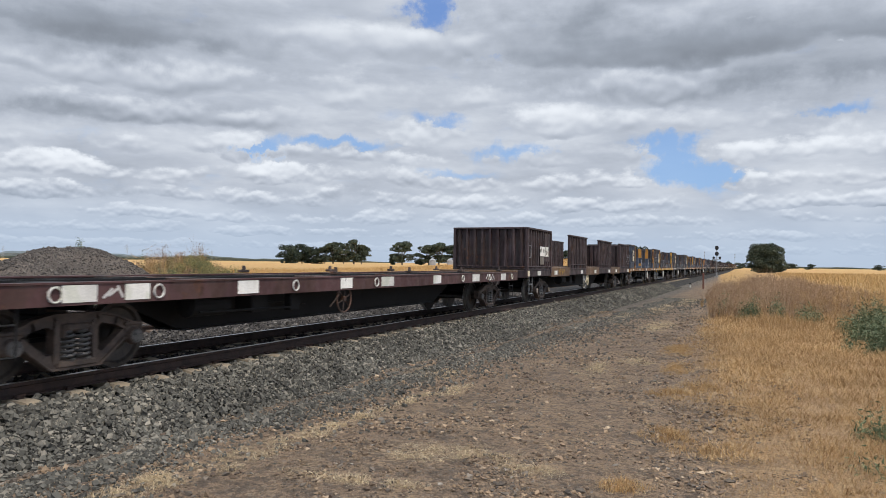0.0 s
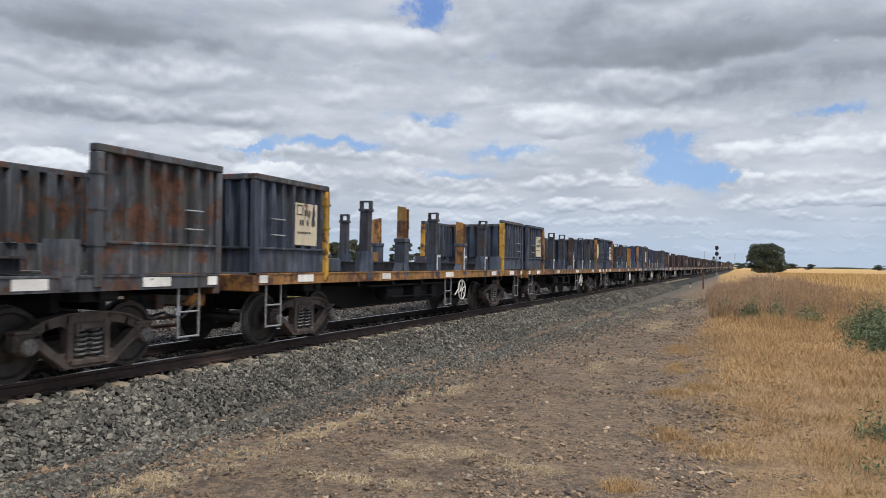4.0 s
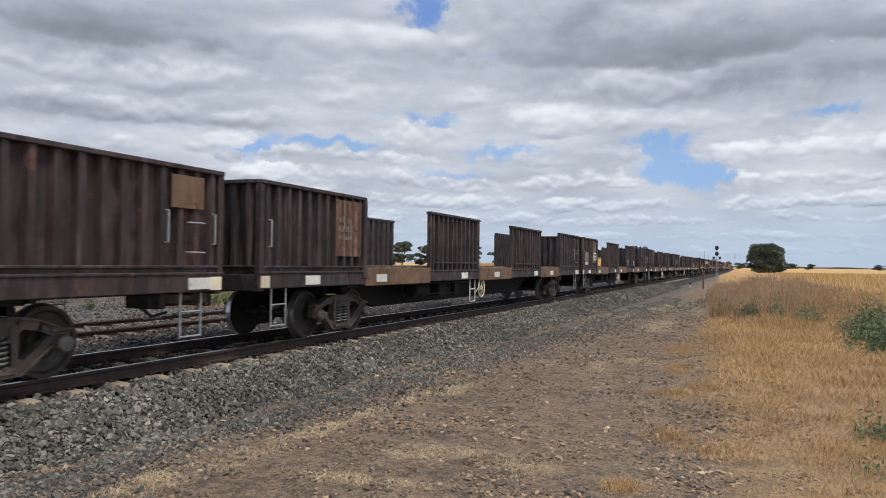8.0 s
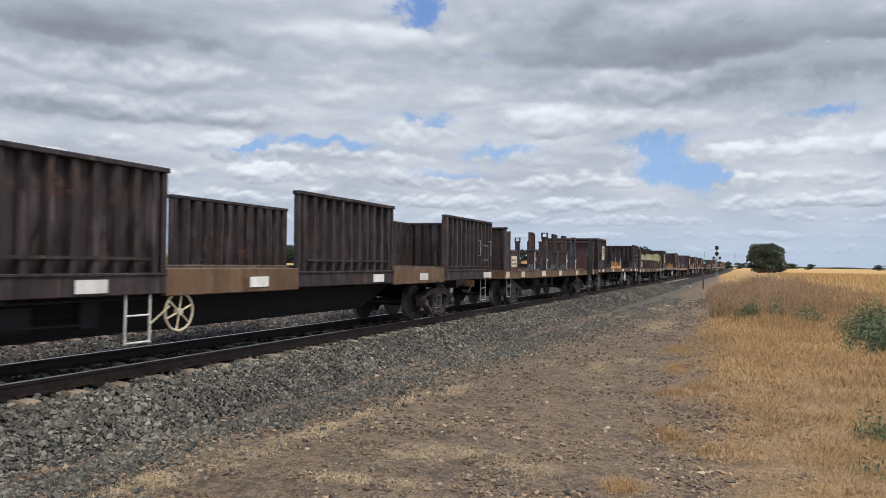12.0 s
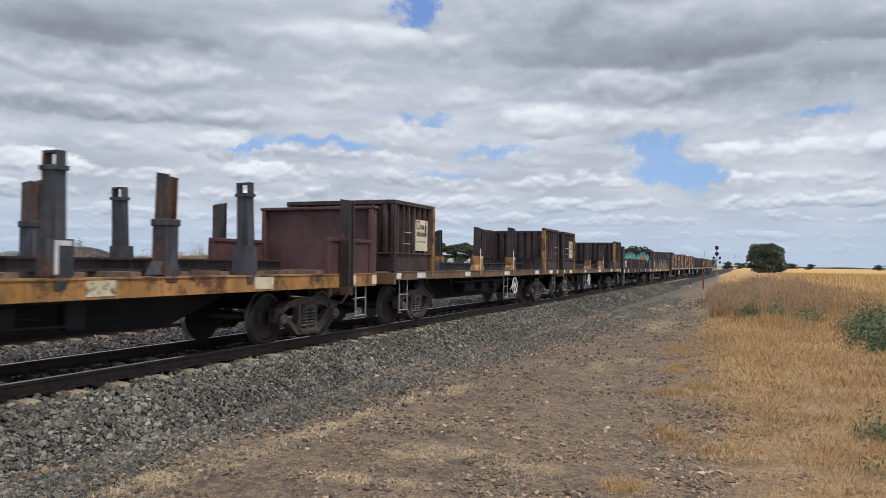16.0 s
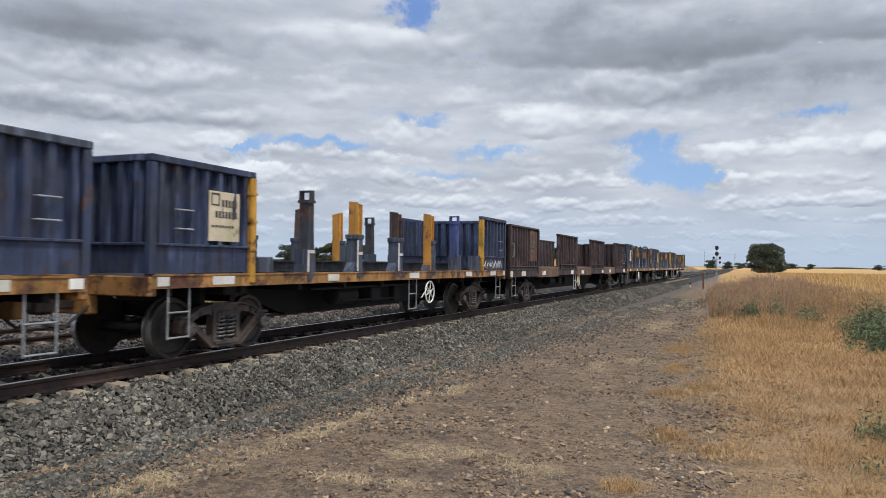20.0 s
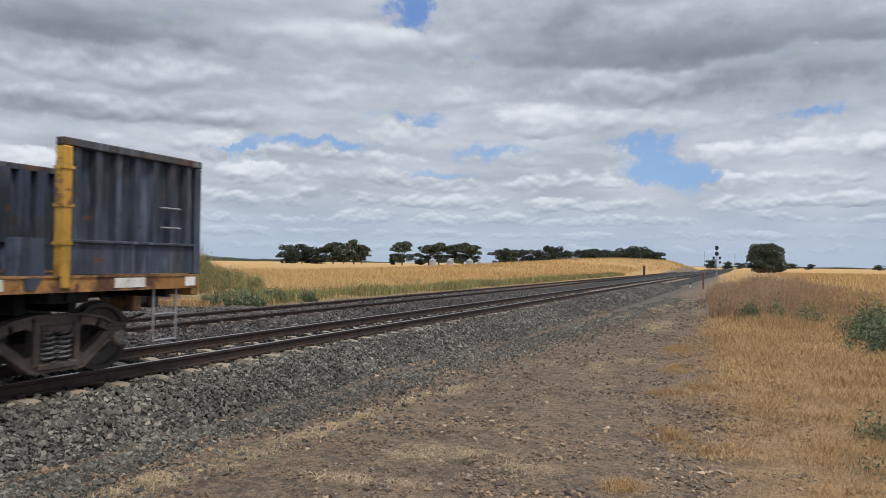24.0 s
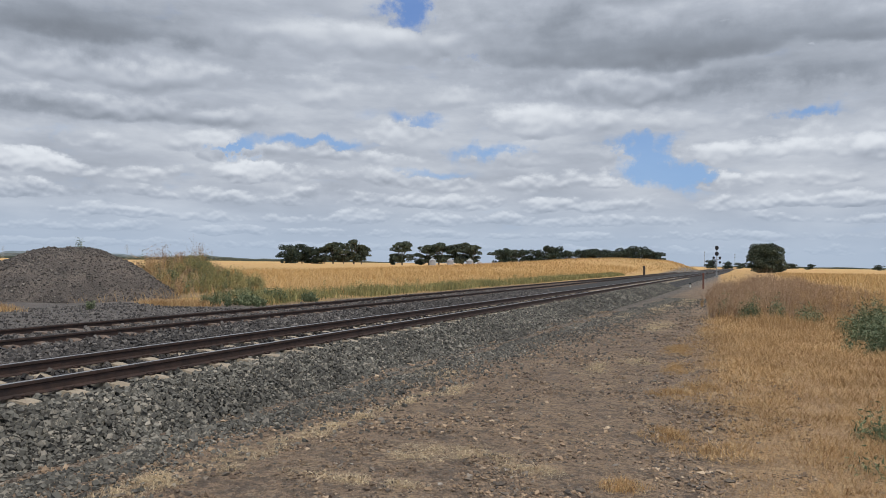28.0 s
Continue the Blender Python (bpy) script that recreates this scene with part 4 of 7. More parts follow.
def centre_sill_shape(L, y0, y1, deep=0.62):
    """Fish-bellied centre girder, deep between the bogies."""
    out = [(0.2, 1.22), (0.2, 0.95), (y0, 0.95), (y0 + 1.5, deep), (y1 - 1.5, deep), (y1, 0.95), (L - 0.2, 0.95), (L - 0.2, 1.22)]
    return join(prism(out, -0.24, -0.17), prism(out, 0.17, 0.24), box(-0.30, 0.30, y0 + 1.5, y1 - 1.5, deep - 0.02, deep + 0.01))


def brake_gear_shape(y):
    return join(moved(lathe([(-0.45, 0.12), (-0.42, 0.19), (0.42, 0.19), (0.45, 0.12)], 16), pose(0.85, y, 0.80, 0, 0, 90)), box(0.7, 1.1, y + 0.9, y + 1.35, 0.62, 0.95, 0.03), tube((0.9, y + 1.3, 0.8), (0.5, y + 3.4, 0.62), 0.022, n=6), tube((1.1, y - 0.4, 0.70), (1.1, y + 2.2, 0.66), 0.02, n=6), box(0.95, 1.12, y + 2.0, y + 2.3, 0.60, 0.98, 0.02), tube((1.25, y - 1.8, 0.98), (1.25, y + 3.8, 0.98), 0.02, n=6))


def running_gear(w, L, inset, sill, wheel_y, cap=None, ladder=STEEL, wheel_mat=WHITE, deep=0.46, wheel=True, front=None):
    """What every wagon has: girder, bogies, couplers, brake gear, handwheel, steps."""
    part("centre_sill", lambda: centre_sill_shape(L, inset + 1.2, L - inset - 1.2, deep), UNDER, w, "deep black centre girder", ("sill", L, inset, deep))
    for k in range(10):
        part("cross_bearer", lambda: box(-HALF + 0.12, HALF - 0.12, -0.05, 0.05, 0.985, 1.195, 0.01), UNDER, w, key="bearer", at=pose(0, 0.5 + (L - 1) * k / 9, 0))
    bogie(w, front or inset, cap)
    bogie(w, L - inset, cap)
    # Body bolsters, added to block light between bogie tops and deck.
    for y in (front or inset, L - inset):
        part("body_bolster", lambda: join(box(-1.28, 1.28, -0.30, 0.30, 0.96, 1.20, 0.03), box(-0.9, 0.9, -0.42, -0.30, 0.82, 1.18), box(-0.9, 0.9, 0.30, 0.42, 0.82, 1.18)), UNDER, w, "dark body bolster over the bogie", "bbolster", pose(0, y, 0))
    part("coupler", coupler_shape, WHEEL, w, key="coupler", at=pose(0, 0, 0))
    part("coupler", coupler_shape, WHEEL, w, key="coupler", at=pose(0, L, 0, 0, 0, 180))
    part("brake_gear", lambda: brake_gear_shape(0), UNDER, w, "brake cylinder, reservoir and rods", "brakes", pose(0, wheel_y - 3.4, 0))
    if wheel:
        handwheel(w, wheel_y, wheel_mat)
    for y in (0.62, L - 0.62):
        part("foot_step", ladder_shape, ladder, w, "light steel foot step", "ladder", pose(HALF - 0.07, y, 1.10))
        part("foot_step", ladder_shape, ladder, w, "light steel foot step", "ladder", pose(-HALF + 0.07, y, 1.10))


def handwheel(w, wheel_y, wheel_mat):
    hw = part("handwheel", handwheel_shape, wheel_mat, w, "spoked handbrake wheel", "handwheel", pose(HALF - 0.06, wheel_y, 0.77))
    for a in (20, 80, 140):
        part("spoke", lambda: tube((0, -0.262, 0), (0, 0.262, 0), 0.012, n=6), wheel_mat, hw, key="spoke", at=pose(0, 0, 0, a))
    part("hub", lambda: tube((-0.05, 0, 0), (0.03, 0, 0), 0.05, n=10), wheel_mat, hw, key="hub")
    part("brake_lever", lambda: bar((0, 0), (-0.34, -0.22), 0.016, -0.01, 0.01), wheel_mat, w, key="lever", at=pose(HALF - 0.05, wheel_y - 0.2, 0.86))


def headstock_shape(y):
    return join(box(-HALF + 0.02, HALF - 0.02, y - 0.07, y + 0.07, 1.0, 1.28, 0.015), box(-0.35, 0.35, y - 0.09, y + 0.09, 0.72, 1.0, 0.02))


def stake_shape(h, loop, wide=0.0):
    """A rolled-steel stake of H section; loop: a boxed one with an open square eye at its head."""
    a, b = 0.108 + wide, 0.098 + wide * 0.5
    if wide:
        return join(prism([(-a, 0), (a, 0), (a, h), (a - 0.05, h + 0.06), (-a, h + 0.06)], -b, b, "y"))
    if not loop:
        t = 0.026
        slant = [(-a, 0), (a, 0), (a, h + 0.04), (-a, h + 0.07)]
        return join(prism([(x, z) for x, z in slant], -b, -b + t, "y"), prism([(x, z - (0.03 if z else 0)) for x, z in slant], b - t, b, "y"), box(-0.06, 0.06, -b + t, b - t, 0, h + 0.02))
    t = 0.010
    body = [(-a, -b, 0), (a, -b, 0), (a, b, 0), (-a, b, 0)]
    top = [(-a + t, -b + t, h), (a - t, -b + t, h), (a - t, b - t, h), (-a + t, b - t, h)]
    g = [(body + top, [(0, 1, 5, 4), (1, 2, 6, 5), (2, 3, 7, 6), (3, 0, 4, 7), (4, 5, 6, 7), (3, 2, 1, 0)])]
    g += [box(-0.13, -0.09, -0.06, 0.06, h - 0.02, h + 0.15), box(0.09, 0.13, -0.06, 0.06, h - 0.02, h + 0.15), box(-0.13, 0.13, -0.06, 0.06, h + 0.149, h + 0.18), box(-0.128, 0.128, -0.108, 0.108, h - 0.05, h + 0.004)]
    return join(*g)


def gusset_shape(k=1.0):
    """The stake's pocket: a flared box on the side sill."""
    out = [(-0.26 * k, 0.0), (0.26 * k, 0.0), (0.145, 0.16), (0.14, 0.44), (-0.14, 0.44), (-0.145, 0.16)]
    return join(prism(out, -0.13, 0.14), prism([(-0.10, -0.16), (0.02, -0.16), (0.12, 0.0), (-0.12, 0.0)], 0.10, 0.145))


def sleeve_shape():
    """A tall boxed pocket with a collar round its mouth and a foot over the sill."""
    return join(box(-0.128, 0.135, -0.122, 0.122, -0.12, 0.70, 0.012), box(-0.145, 0.152, -0.142, 0.142, 0.68, 0.78, 0.012), prism([(-0.24, 0.0), (0.24, 0.0), (0.123, 0.20), (-0.123, 0.20)], -0.12, 0.10))


def stakes(w, ys, top, mats, pocket, seed, stub=False, flare=0.62, far=None):
    rnd = random.Random(seed)
    for s in (1, -1):
        for i, y in enumerate(ys if s > 0 or far is None else far):
            m = mats[i % len(mats)]
            m = POSTS if m is BLUEPOST and s < 0 else m
            eye = m is POSTS or (m is BLUEPOST and s > 0)
            h = 0.60 if stub else top - (1.48 if eye else 1.38) + (0.0 if eye else rnd.choice((-0.12, -0.04, 0.03)))
            lean = rnd.uniform(-1.5, 1.5) + (0 if s > 0 else rnd.uniform(-4.0, 2.0))
            at = pose(s * (HALF - 0.13), y + rnd.uniform(-0.05, 0.05), 1.30, lean * (0.4 if stub else 1.0), rnd.uniform(-1.2, 1.2), 0 if s > 0 else 180)
            part("stake", lambda: stake_shape(h, eye and not stub, 0.025 if stub else 0.0), m, w, key=("stake", round(h, 2), eye, stub), at=at)
            here = pose(s * (HALF - 0.14), y, 1.30, 0, 0, 0 if s > 0 else 180)
            if stub:
                part("stake_pocket", lambda: box(-0.02, 0.02, -0.135, 0.135, 0, 0.30, 0.006), m, w, key="stubpocket", at=pose(s * (HALF + 0.012), y, 1.0))
                continue
            if s > 0 and rnd.random() < 0.75:
                part("scraped_edge", lambda: join(box(0.137, 0.150, -0.125, -0.075, 0.02, 0.42 if eye else 0.66), box(0.137, 0.148, -0.06, 0.10, 0.36, 0.42)), CHALK, w, "scraped pale edge of the stake pocket", ("scraped", eye), here)
            if eye or flare > 0.8:
                part("stake_pocket", lambda: gusset_shape(flare), pocket, w, key=("gusset", flare), at=here)
            else:
                part("stake_pocket", sleeve_shape, pocket, w, "tall boxed stake pocket with a collar", "sleeve", here)


def end_box(w, y_end, y_open, z0, z1, body, edge, rail, band=0.42, pitch=0.31, lip=0.10):
    """A three-sided corrugated box at one end: end wall, two side walls, top rails, posts, plate below."""
    d = 1 if y_open > y_end else -1
    a, b = min(y_end, y_open), max(y_end, y_open)
    x = HALF - 0.03
    zb = z0 + band
    k = (round(b - a, 2), z0, z1, band, pitch, lip, d)
    for s, nm in ((1, "side"), (-1, "side")):
        at = pose(0, (a + b) / 2, 0, 0, 0, 0 if s > 0 else 180)
        h = (b - a) / 2
        part("side_panel", lambda: ribbed(-h + 0.07, h - 0.07, zb, z1 - lip + 0.03, x - 0.090, 0.092, pitch, 1, seed=3), body, w, "corrugated steel side wall", ("sidep", k), at)
        if band > 0:
            part("side_plate", lambda: join(box(x - 0.05, x - 0.02, -h + 0.06, h - 0.06, z0, zb - 0.03), box(x - 0.05, x + 0.02, -h + 0.06, h - 0.06, zb - 0.04, zb, 0.008)), body, w, key=("sidepl", k), at=at)
        part("top_rail", lambda: box(x - 0.10, x + 0.035, -h, h, z1 - lip, z1, 0.012), rail, w, key=("toprail", k), at=at)
        part("corner_post", lambda: box(-0.055, 0.055, -0.06, 0.06, z0 - 0.02, z1 - lip - 0.002, 0.012), body, w, key=("cpost", z0, z1, lip), at=pose(s * (x - 0.03), y_end + d * 0.062, 0))
        ep = part("edge_post", lambda: join(box(-0.075, 0.075, -0.065, 0.065, z0 - 0.17, z1 - lip - 0.002, 0.015), *[box(-0.085, 0.085, -0.075, 0.075, z0 + q, z0 + q + 0.04) for q in ((0.35, 0.8, 1.25) if band > 0.2 else ())]), edge, w, key=("epost", z0, z1, lip, band), at=pose(s * (x - 0.025), y_open - d * 0.066, 0))
        tagged(ep, "yellow painted edge post" if edge in (YELLOW, ORANGE) else "")
    part("end_panel", lambda: across(ribbed(-x + 0.08, x - 0.08, zb, z1 - lip + 0.03, 0.080, 0.088, 0.30, -1, seed=5)), body, w, "corrugated steel end wall", ("endp", k), pose(0, y_end, 0, 0, 0, 0 if d > 0 else 180))
    part("end_plate", lambda: join(box(-x + 0.08, x - 0.08, 0.02, 0.05, z0, zb), box(-x + 0.08, x - 0.08, -0.01, 0.05, zb - 0.04, zb, 0.008)), body, w, key=("endpl", k), at=pose(0, y_end, 0, 0, 0, 0 if d > 0 else 180))
    part("end_top_rail", lambda: box(-x + 0.1, x - 0.1, -0.035, 0.10, z1 - lip, z1, 0.012), rail, w, key=("endrail", k), at=pose(0, y_end, 0, 0, 0, 0 if d > 0 else 180))


def sill_side(w, L, z0, z1, mat, patches=(), x=HALF, patch=None):
    for s in (1, -1):
        part("side_sill", lambda: join(box(x - 0.10, x - 0.01, 0.05, L - 0.05, z0, z1, 0.012), box(x - 0.16, x - 0.01, 0.05, L - 0.05, z0 - 0.015, z0 + 0.015), box(x - 0.16, x + 0.005, 0.05, L - 0.05, z1 - 0.02, z1 + 0.005)), mat, w, "long painted side sill", ("sidesill", L, z0, z1), pose(0, 0, 0) if s > 0 else pose(0, L, 0, 0, 0, 180))
    for y, wd in patches:
        part("reflector_patch", lambda: plate(-wd / 2, wd / 2, z0 + 0.02, z1 - 0.03, x - 0.008, 0.008), patch or WHITE, w, "pale painted marker patch", ("patch", wd, z0, z1), pose(0, y, 0))


STAKE_Y = (3.9, 5.72, 7.62, 9.55, 11.32)
GROUP = "wagons of the freight train"
WAGONS = []


def put_wagon(y0, label, category):
    w = thing("freight_wagon", pose(TRACK_X, y0, RAIL_Z), label, category, GROUP)
    WAGONS.append((w, y0))
    return w


def stake_wagon(y0, body, edge, sill, mats, pocket=None, top=2.82, label="", seed=0, placard=True, L=15.3, rail=None, cap=None, rear=None, ys=STAKE_Y, hw=9.45, mark=""):
    """Flat wagon with a corrugated box at each end and steel stakes between."""
    w = put_wagon(y0, label, "freight wagon")
    pocket, rail, rear = pocket or body, rail or body, rear or body
    flare = 1.05 if mats == (DARKPOST,) else 0.62
    running_gear(w, L, 2.05, sill, hw, cap)
    part("foot_step", ladder_shape, STEEL, w, "light steel foot step", "ladder", pose(HALF - 0.07, hw - 1.0, 1.10))
    part("headstock", lambda: headstock_shape(0.08), sill, w, key="headstock", at=pose(0, 0, 0))
    part("headstock", lambda: headstock_shape(0.08), sill, w, key="headstock", at=pose(0, L, 0, 0, 0, 180))
    sill_side(w, L, 1.12, 1.30, sill, [(0.25, 0.22), (1.5, 0.5), (4.7, 0.4), (8.4, 0.55), (12.1, 0.45), (L - 1.3, 0.5), (L - 0.2, 0.2)])
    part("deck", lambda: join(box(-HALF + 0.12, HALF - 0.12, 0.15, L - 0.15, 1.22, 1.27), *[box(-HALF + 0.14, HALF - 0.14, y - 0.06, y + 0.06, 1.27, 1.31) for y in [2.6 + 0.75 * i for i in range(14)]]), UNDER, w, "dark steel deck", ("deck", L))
    for x in (-0.62, 0.62):
        part("load_beam", lambda: join(box(-0.10, 0.10, 2.5, L - 2.7, 1.27, 1.30), box(-0.02, 0.02, 2.5, L - 2.7, 1.30, 1.50), box(-0.10, 0.10, 2.5, L - 2.7, 1.50, 1.53)), POSTS, w, "steel load bearer along the deck", ("beam", L), pose(x, 0, 0))
    end_box(w, 0.0, 2.25, 1.32, 2.95, body, edge, rail)
    end_box(w, L, L - 2.35, 1.32, 2.95, rear, edge, rail)
    stakes(w, ys, top, mats, pocket if flare < 1 else ORANGE, seed, flare=flare)
    for s in (1, -1):
        part("empty_pocket", lambda: gusset_shape(0.62), pocket, w, "empty stake pocket by the end box", ("gusset", 0.62), pose(s * (HALF - 0.14), L - 2.70, 1.30, 0, 0, 0 if s > 0 else 180))
    part("loading_block", lambda: box(-0.28, 0.28, -0.2, 0.2, 0, 0.28, 0.02), pocket, w, "steel chock by the end box", "chock", pose(HALF - 0.42, 2.75, 1.30))
    for z in (1.95, 2.22):
        part("rung", rung_shape, STEEL, w, key="rung", at=pose(HALF - 0.02, 0.62, z))
        part("rung", rung_shape, STEEL, w, key="rung", at=pose(HALF - 0.02, L - 0.62, z))
    if placard:
        pl = part("placard", lambda: plate(-0.36, 0.34, 1.80, 2.56, HALF - 0.03, 0.01), CREAM, w, "faded cream number board", "placard", pose(0, 1.52, 0))
        rnd = random.Random(seed)
        g = [box(HALF - 0.018, HALF - 0.015, a + 0.075 * i, a + 0.052 + 0.075 * i, 1.86 + z, 1.86 + z + h) for a, z, h, n in ((-0.08, 0.47, 0.11, 5), (-0.30, 0.30, 0.10, 8), (-0.30, 0.15, 0.035, 7)) for i in range(n) if rnd.random() < 0.8]
        g += [box(HALF - 0.018, HALF - 0.015, -0.32, -0.13, z, z + 0.025) for z in (2.34, 2.505)] + [box(HALF - 0.018, HALF - 0.015, y, y + 0.025, 2.365, 2.505) for y in (-0.32, -0.155)]
        if mark:
            words(pl, mark, -0.33, 2.30, 0.24, HALF - 0.018, INK)
            g = [box(HALF - 0.018, HALF - 0.015, -0.12 + 0.10 * i, -0.05 + 0.10 * i, 2.04, 2.18) for i in range(4)]
        for q in g:
            part("letter_bar", q, INK, pl)
    return w


def panel_wagon(y0, body=None, label="", seed=0, sill=None, L=24.45, cap=None, plate_mat=None, handle=CREAM, letters=True, mid=((7.0, 10.65), (13.85, 17.65)), tall=2.82, front=3.3, z1=2.87, first=3.62, far_off=0.14):
    """Long wagon with a corrugated box at each end, two pairs of tall side panels between, and open gaps."""
    body, sill = body or BROWN, sill or TAN
    w = put_wagon(y0, label, "freight wagon")
    z0, lip = 1.30, 0.07
    rnd = random.Random(seed)
    part("foot_step", ladder_shape, WHITE, w, "light steel foot step", "ladder", pose(HALF - 0.07, 10.2, 1.10))
    running_gear(w, L, 3.4, sill, 10.95, cap, wheel_mat=handle, deep=0.42, front=front)
    part("headstock", lambda: headstock_shape(0.08), body, w, key="headstock", at=pose(0, 0, 0))
    part("headstock", lambda: headstock_shape(0.08), body, w, key="headstock", at=pose(0, L, 0, 0, 0, 180))
    spans = [(0.0, first), *mid, (L - 3.8, L)]
    gaps = [(a[1], b[0]) for a, b in zip(spans, spans[1:])]
    x = HALF
    # side sills: tan where a gap shows them, the wagon's colour under the panels
    for s in (1, -1):
        turn = (lambda y: pose(0, y, 0)) if s > 0 else (lambda y: pose(0, y, 0, 0, 0, 180))
        for a, b in gaps:
            h = (b - a) / 2
            part("gap_sill", lambda: join(box(x - 0.12, x - 0.012, -h, h, 1.0, 1.37, 0.012), box(x - 0.30, x - 0.012, -h, h, 1.35, 1.385, 0.008)), sill, w, "tan rusty side sill in the open gap", ("gapsill", round(h, 2)), turn((a + b) / 2))
        for a, b in spans:
            h = (b - a) / 2
            part("panel_sill", lambda: join(box(x - 0.12, x - 0.02, -h, h, 1.04, 1.30, 0.012), box(x - 0.14, x, -h, h, 1.29, 1.33, 0.008)), body, w, "", ("panelsill", round(h, 2)), turn((a + b) / 2))
    for y in [1.6, 4.6 + rnd.uniform(-0.5, 0.5), 9.4, 12.2 + rnd.uniform(-0.8, 0.8), 16.9, 19.3, L - 0.5]:
        part("reflector_patch", lambda: plate(-0.24, 0.24, 1.08, 1.25, x - 0.012, 0.012), WHITE, w, "white painted marker patch", "ppatch", pose(0, y, 0))
    for y in (0.16, L - 0.16):
        part("corner_patch", lambda: plate(-0.12, 0.12, 1.06, 1.26, x - 0.012, 0.012), CREAM, w, "pale corner marker", "cpatch", pose(0, y, 0))
    part("deck", lambda: join(box(-x + 0.14, x - 0.14, 0.1, L - 0.1, 1.26, 1.34), *[box(-x + 0.3, x - 0.3, y - 0.11, y + 0.11, 1.34, 1.42) for y in [0.8 + 1.1 * i for i in range(21)]]), OLDWOOD, w, "worn timber deck with dunnage", ("pdeck", L))
    end_box(w, 0.0, first, z0 + 0.03, z1, body, body, body, 0.10, 0.33, lip)
    end_box(w, L, L - 3.8, z0 + 0.03, z1, body, body, body, 0.10, 0.33, lip)
    for a, b in spans[1:3]:
        h = (b - a) / 2
        for s in (1, -1):
            at = pose(0, (a + b) / 2 - (0 if s > 0 else far_off), 0, 0, rnd.uniform(-0.5, 0.5), 0 if s > 0 else 180)
            sp = part("side_panel", lambda: ribbed(-h + 0.05, h - 0.05, z0, tall - lip, x - 0.115, 0.095, 0.33, 1, 0.02, 7), body, w, "tall corrugated steel side panel", ("midp", round(h, 2), tall), at)
            part("panel_frame", lambda: join(box(x - 0.12, x - 0.02, -h, -h + 0.09, z0 + 0.032, tall - lip, 0.01), box(x - 0.12, x - 0.02, h - 0.09, h, z0 + 0.032, tall - lip, 0.01), box(x - 0.14, x + 0.01, -h - 0.02, h + 0.02, tall - lip, tall, 0.012), box(x - 0.06, x - 0.005, -h + 0.3, h - 0.3, z0 + 0.2, z0 + 0.24)), body, sp, "", ("midf", round(h, 2), tall))
    # smooth lettered plate on the front box, grab rails and rungs
    pm = plate_mat or RUSTPLATE
    part("smooth_plate", lambda: plate(-0.5, 0.5, 1.62, 2.74, x - 0.032, 0.012), pm, w, "smooth rusty name plate", "smooth", pose(0, 2.9, 0))
    if letters:
        lettering(w, 2.5, 1.95, 0.55, ((0.0, 0.10), (0.16, 0.12), (0.34, 0.12)), x - 0.018, BEIGE, 5, seed)
    for z in (1.62, 2.05):
        part("rung", rung_shape, STEEL, w, key="rung", at=pose(x - 0.02, L - 0.62, z))
    for y in (L - 0.25, L - 1.2, 0.25):
        part("grab_rail", grab_shape, STEEL, w, key="grab", at=pose(x - 0.02, y, 1.75))
    return w


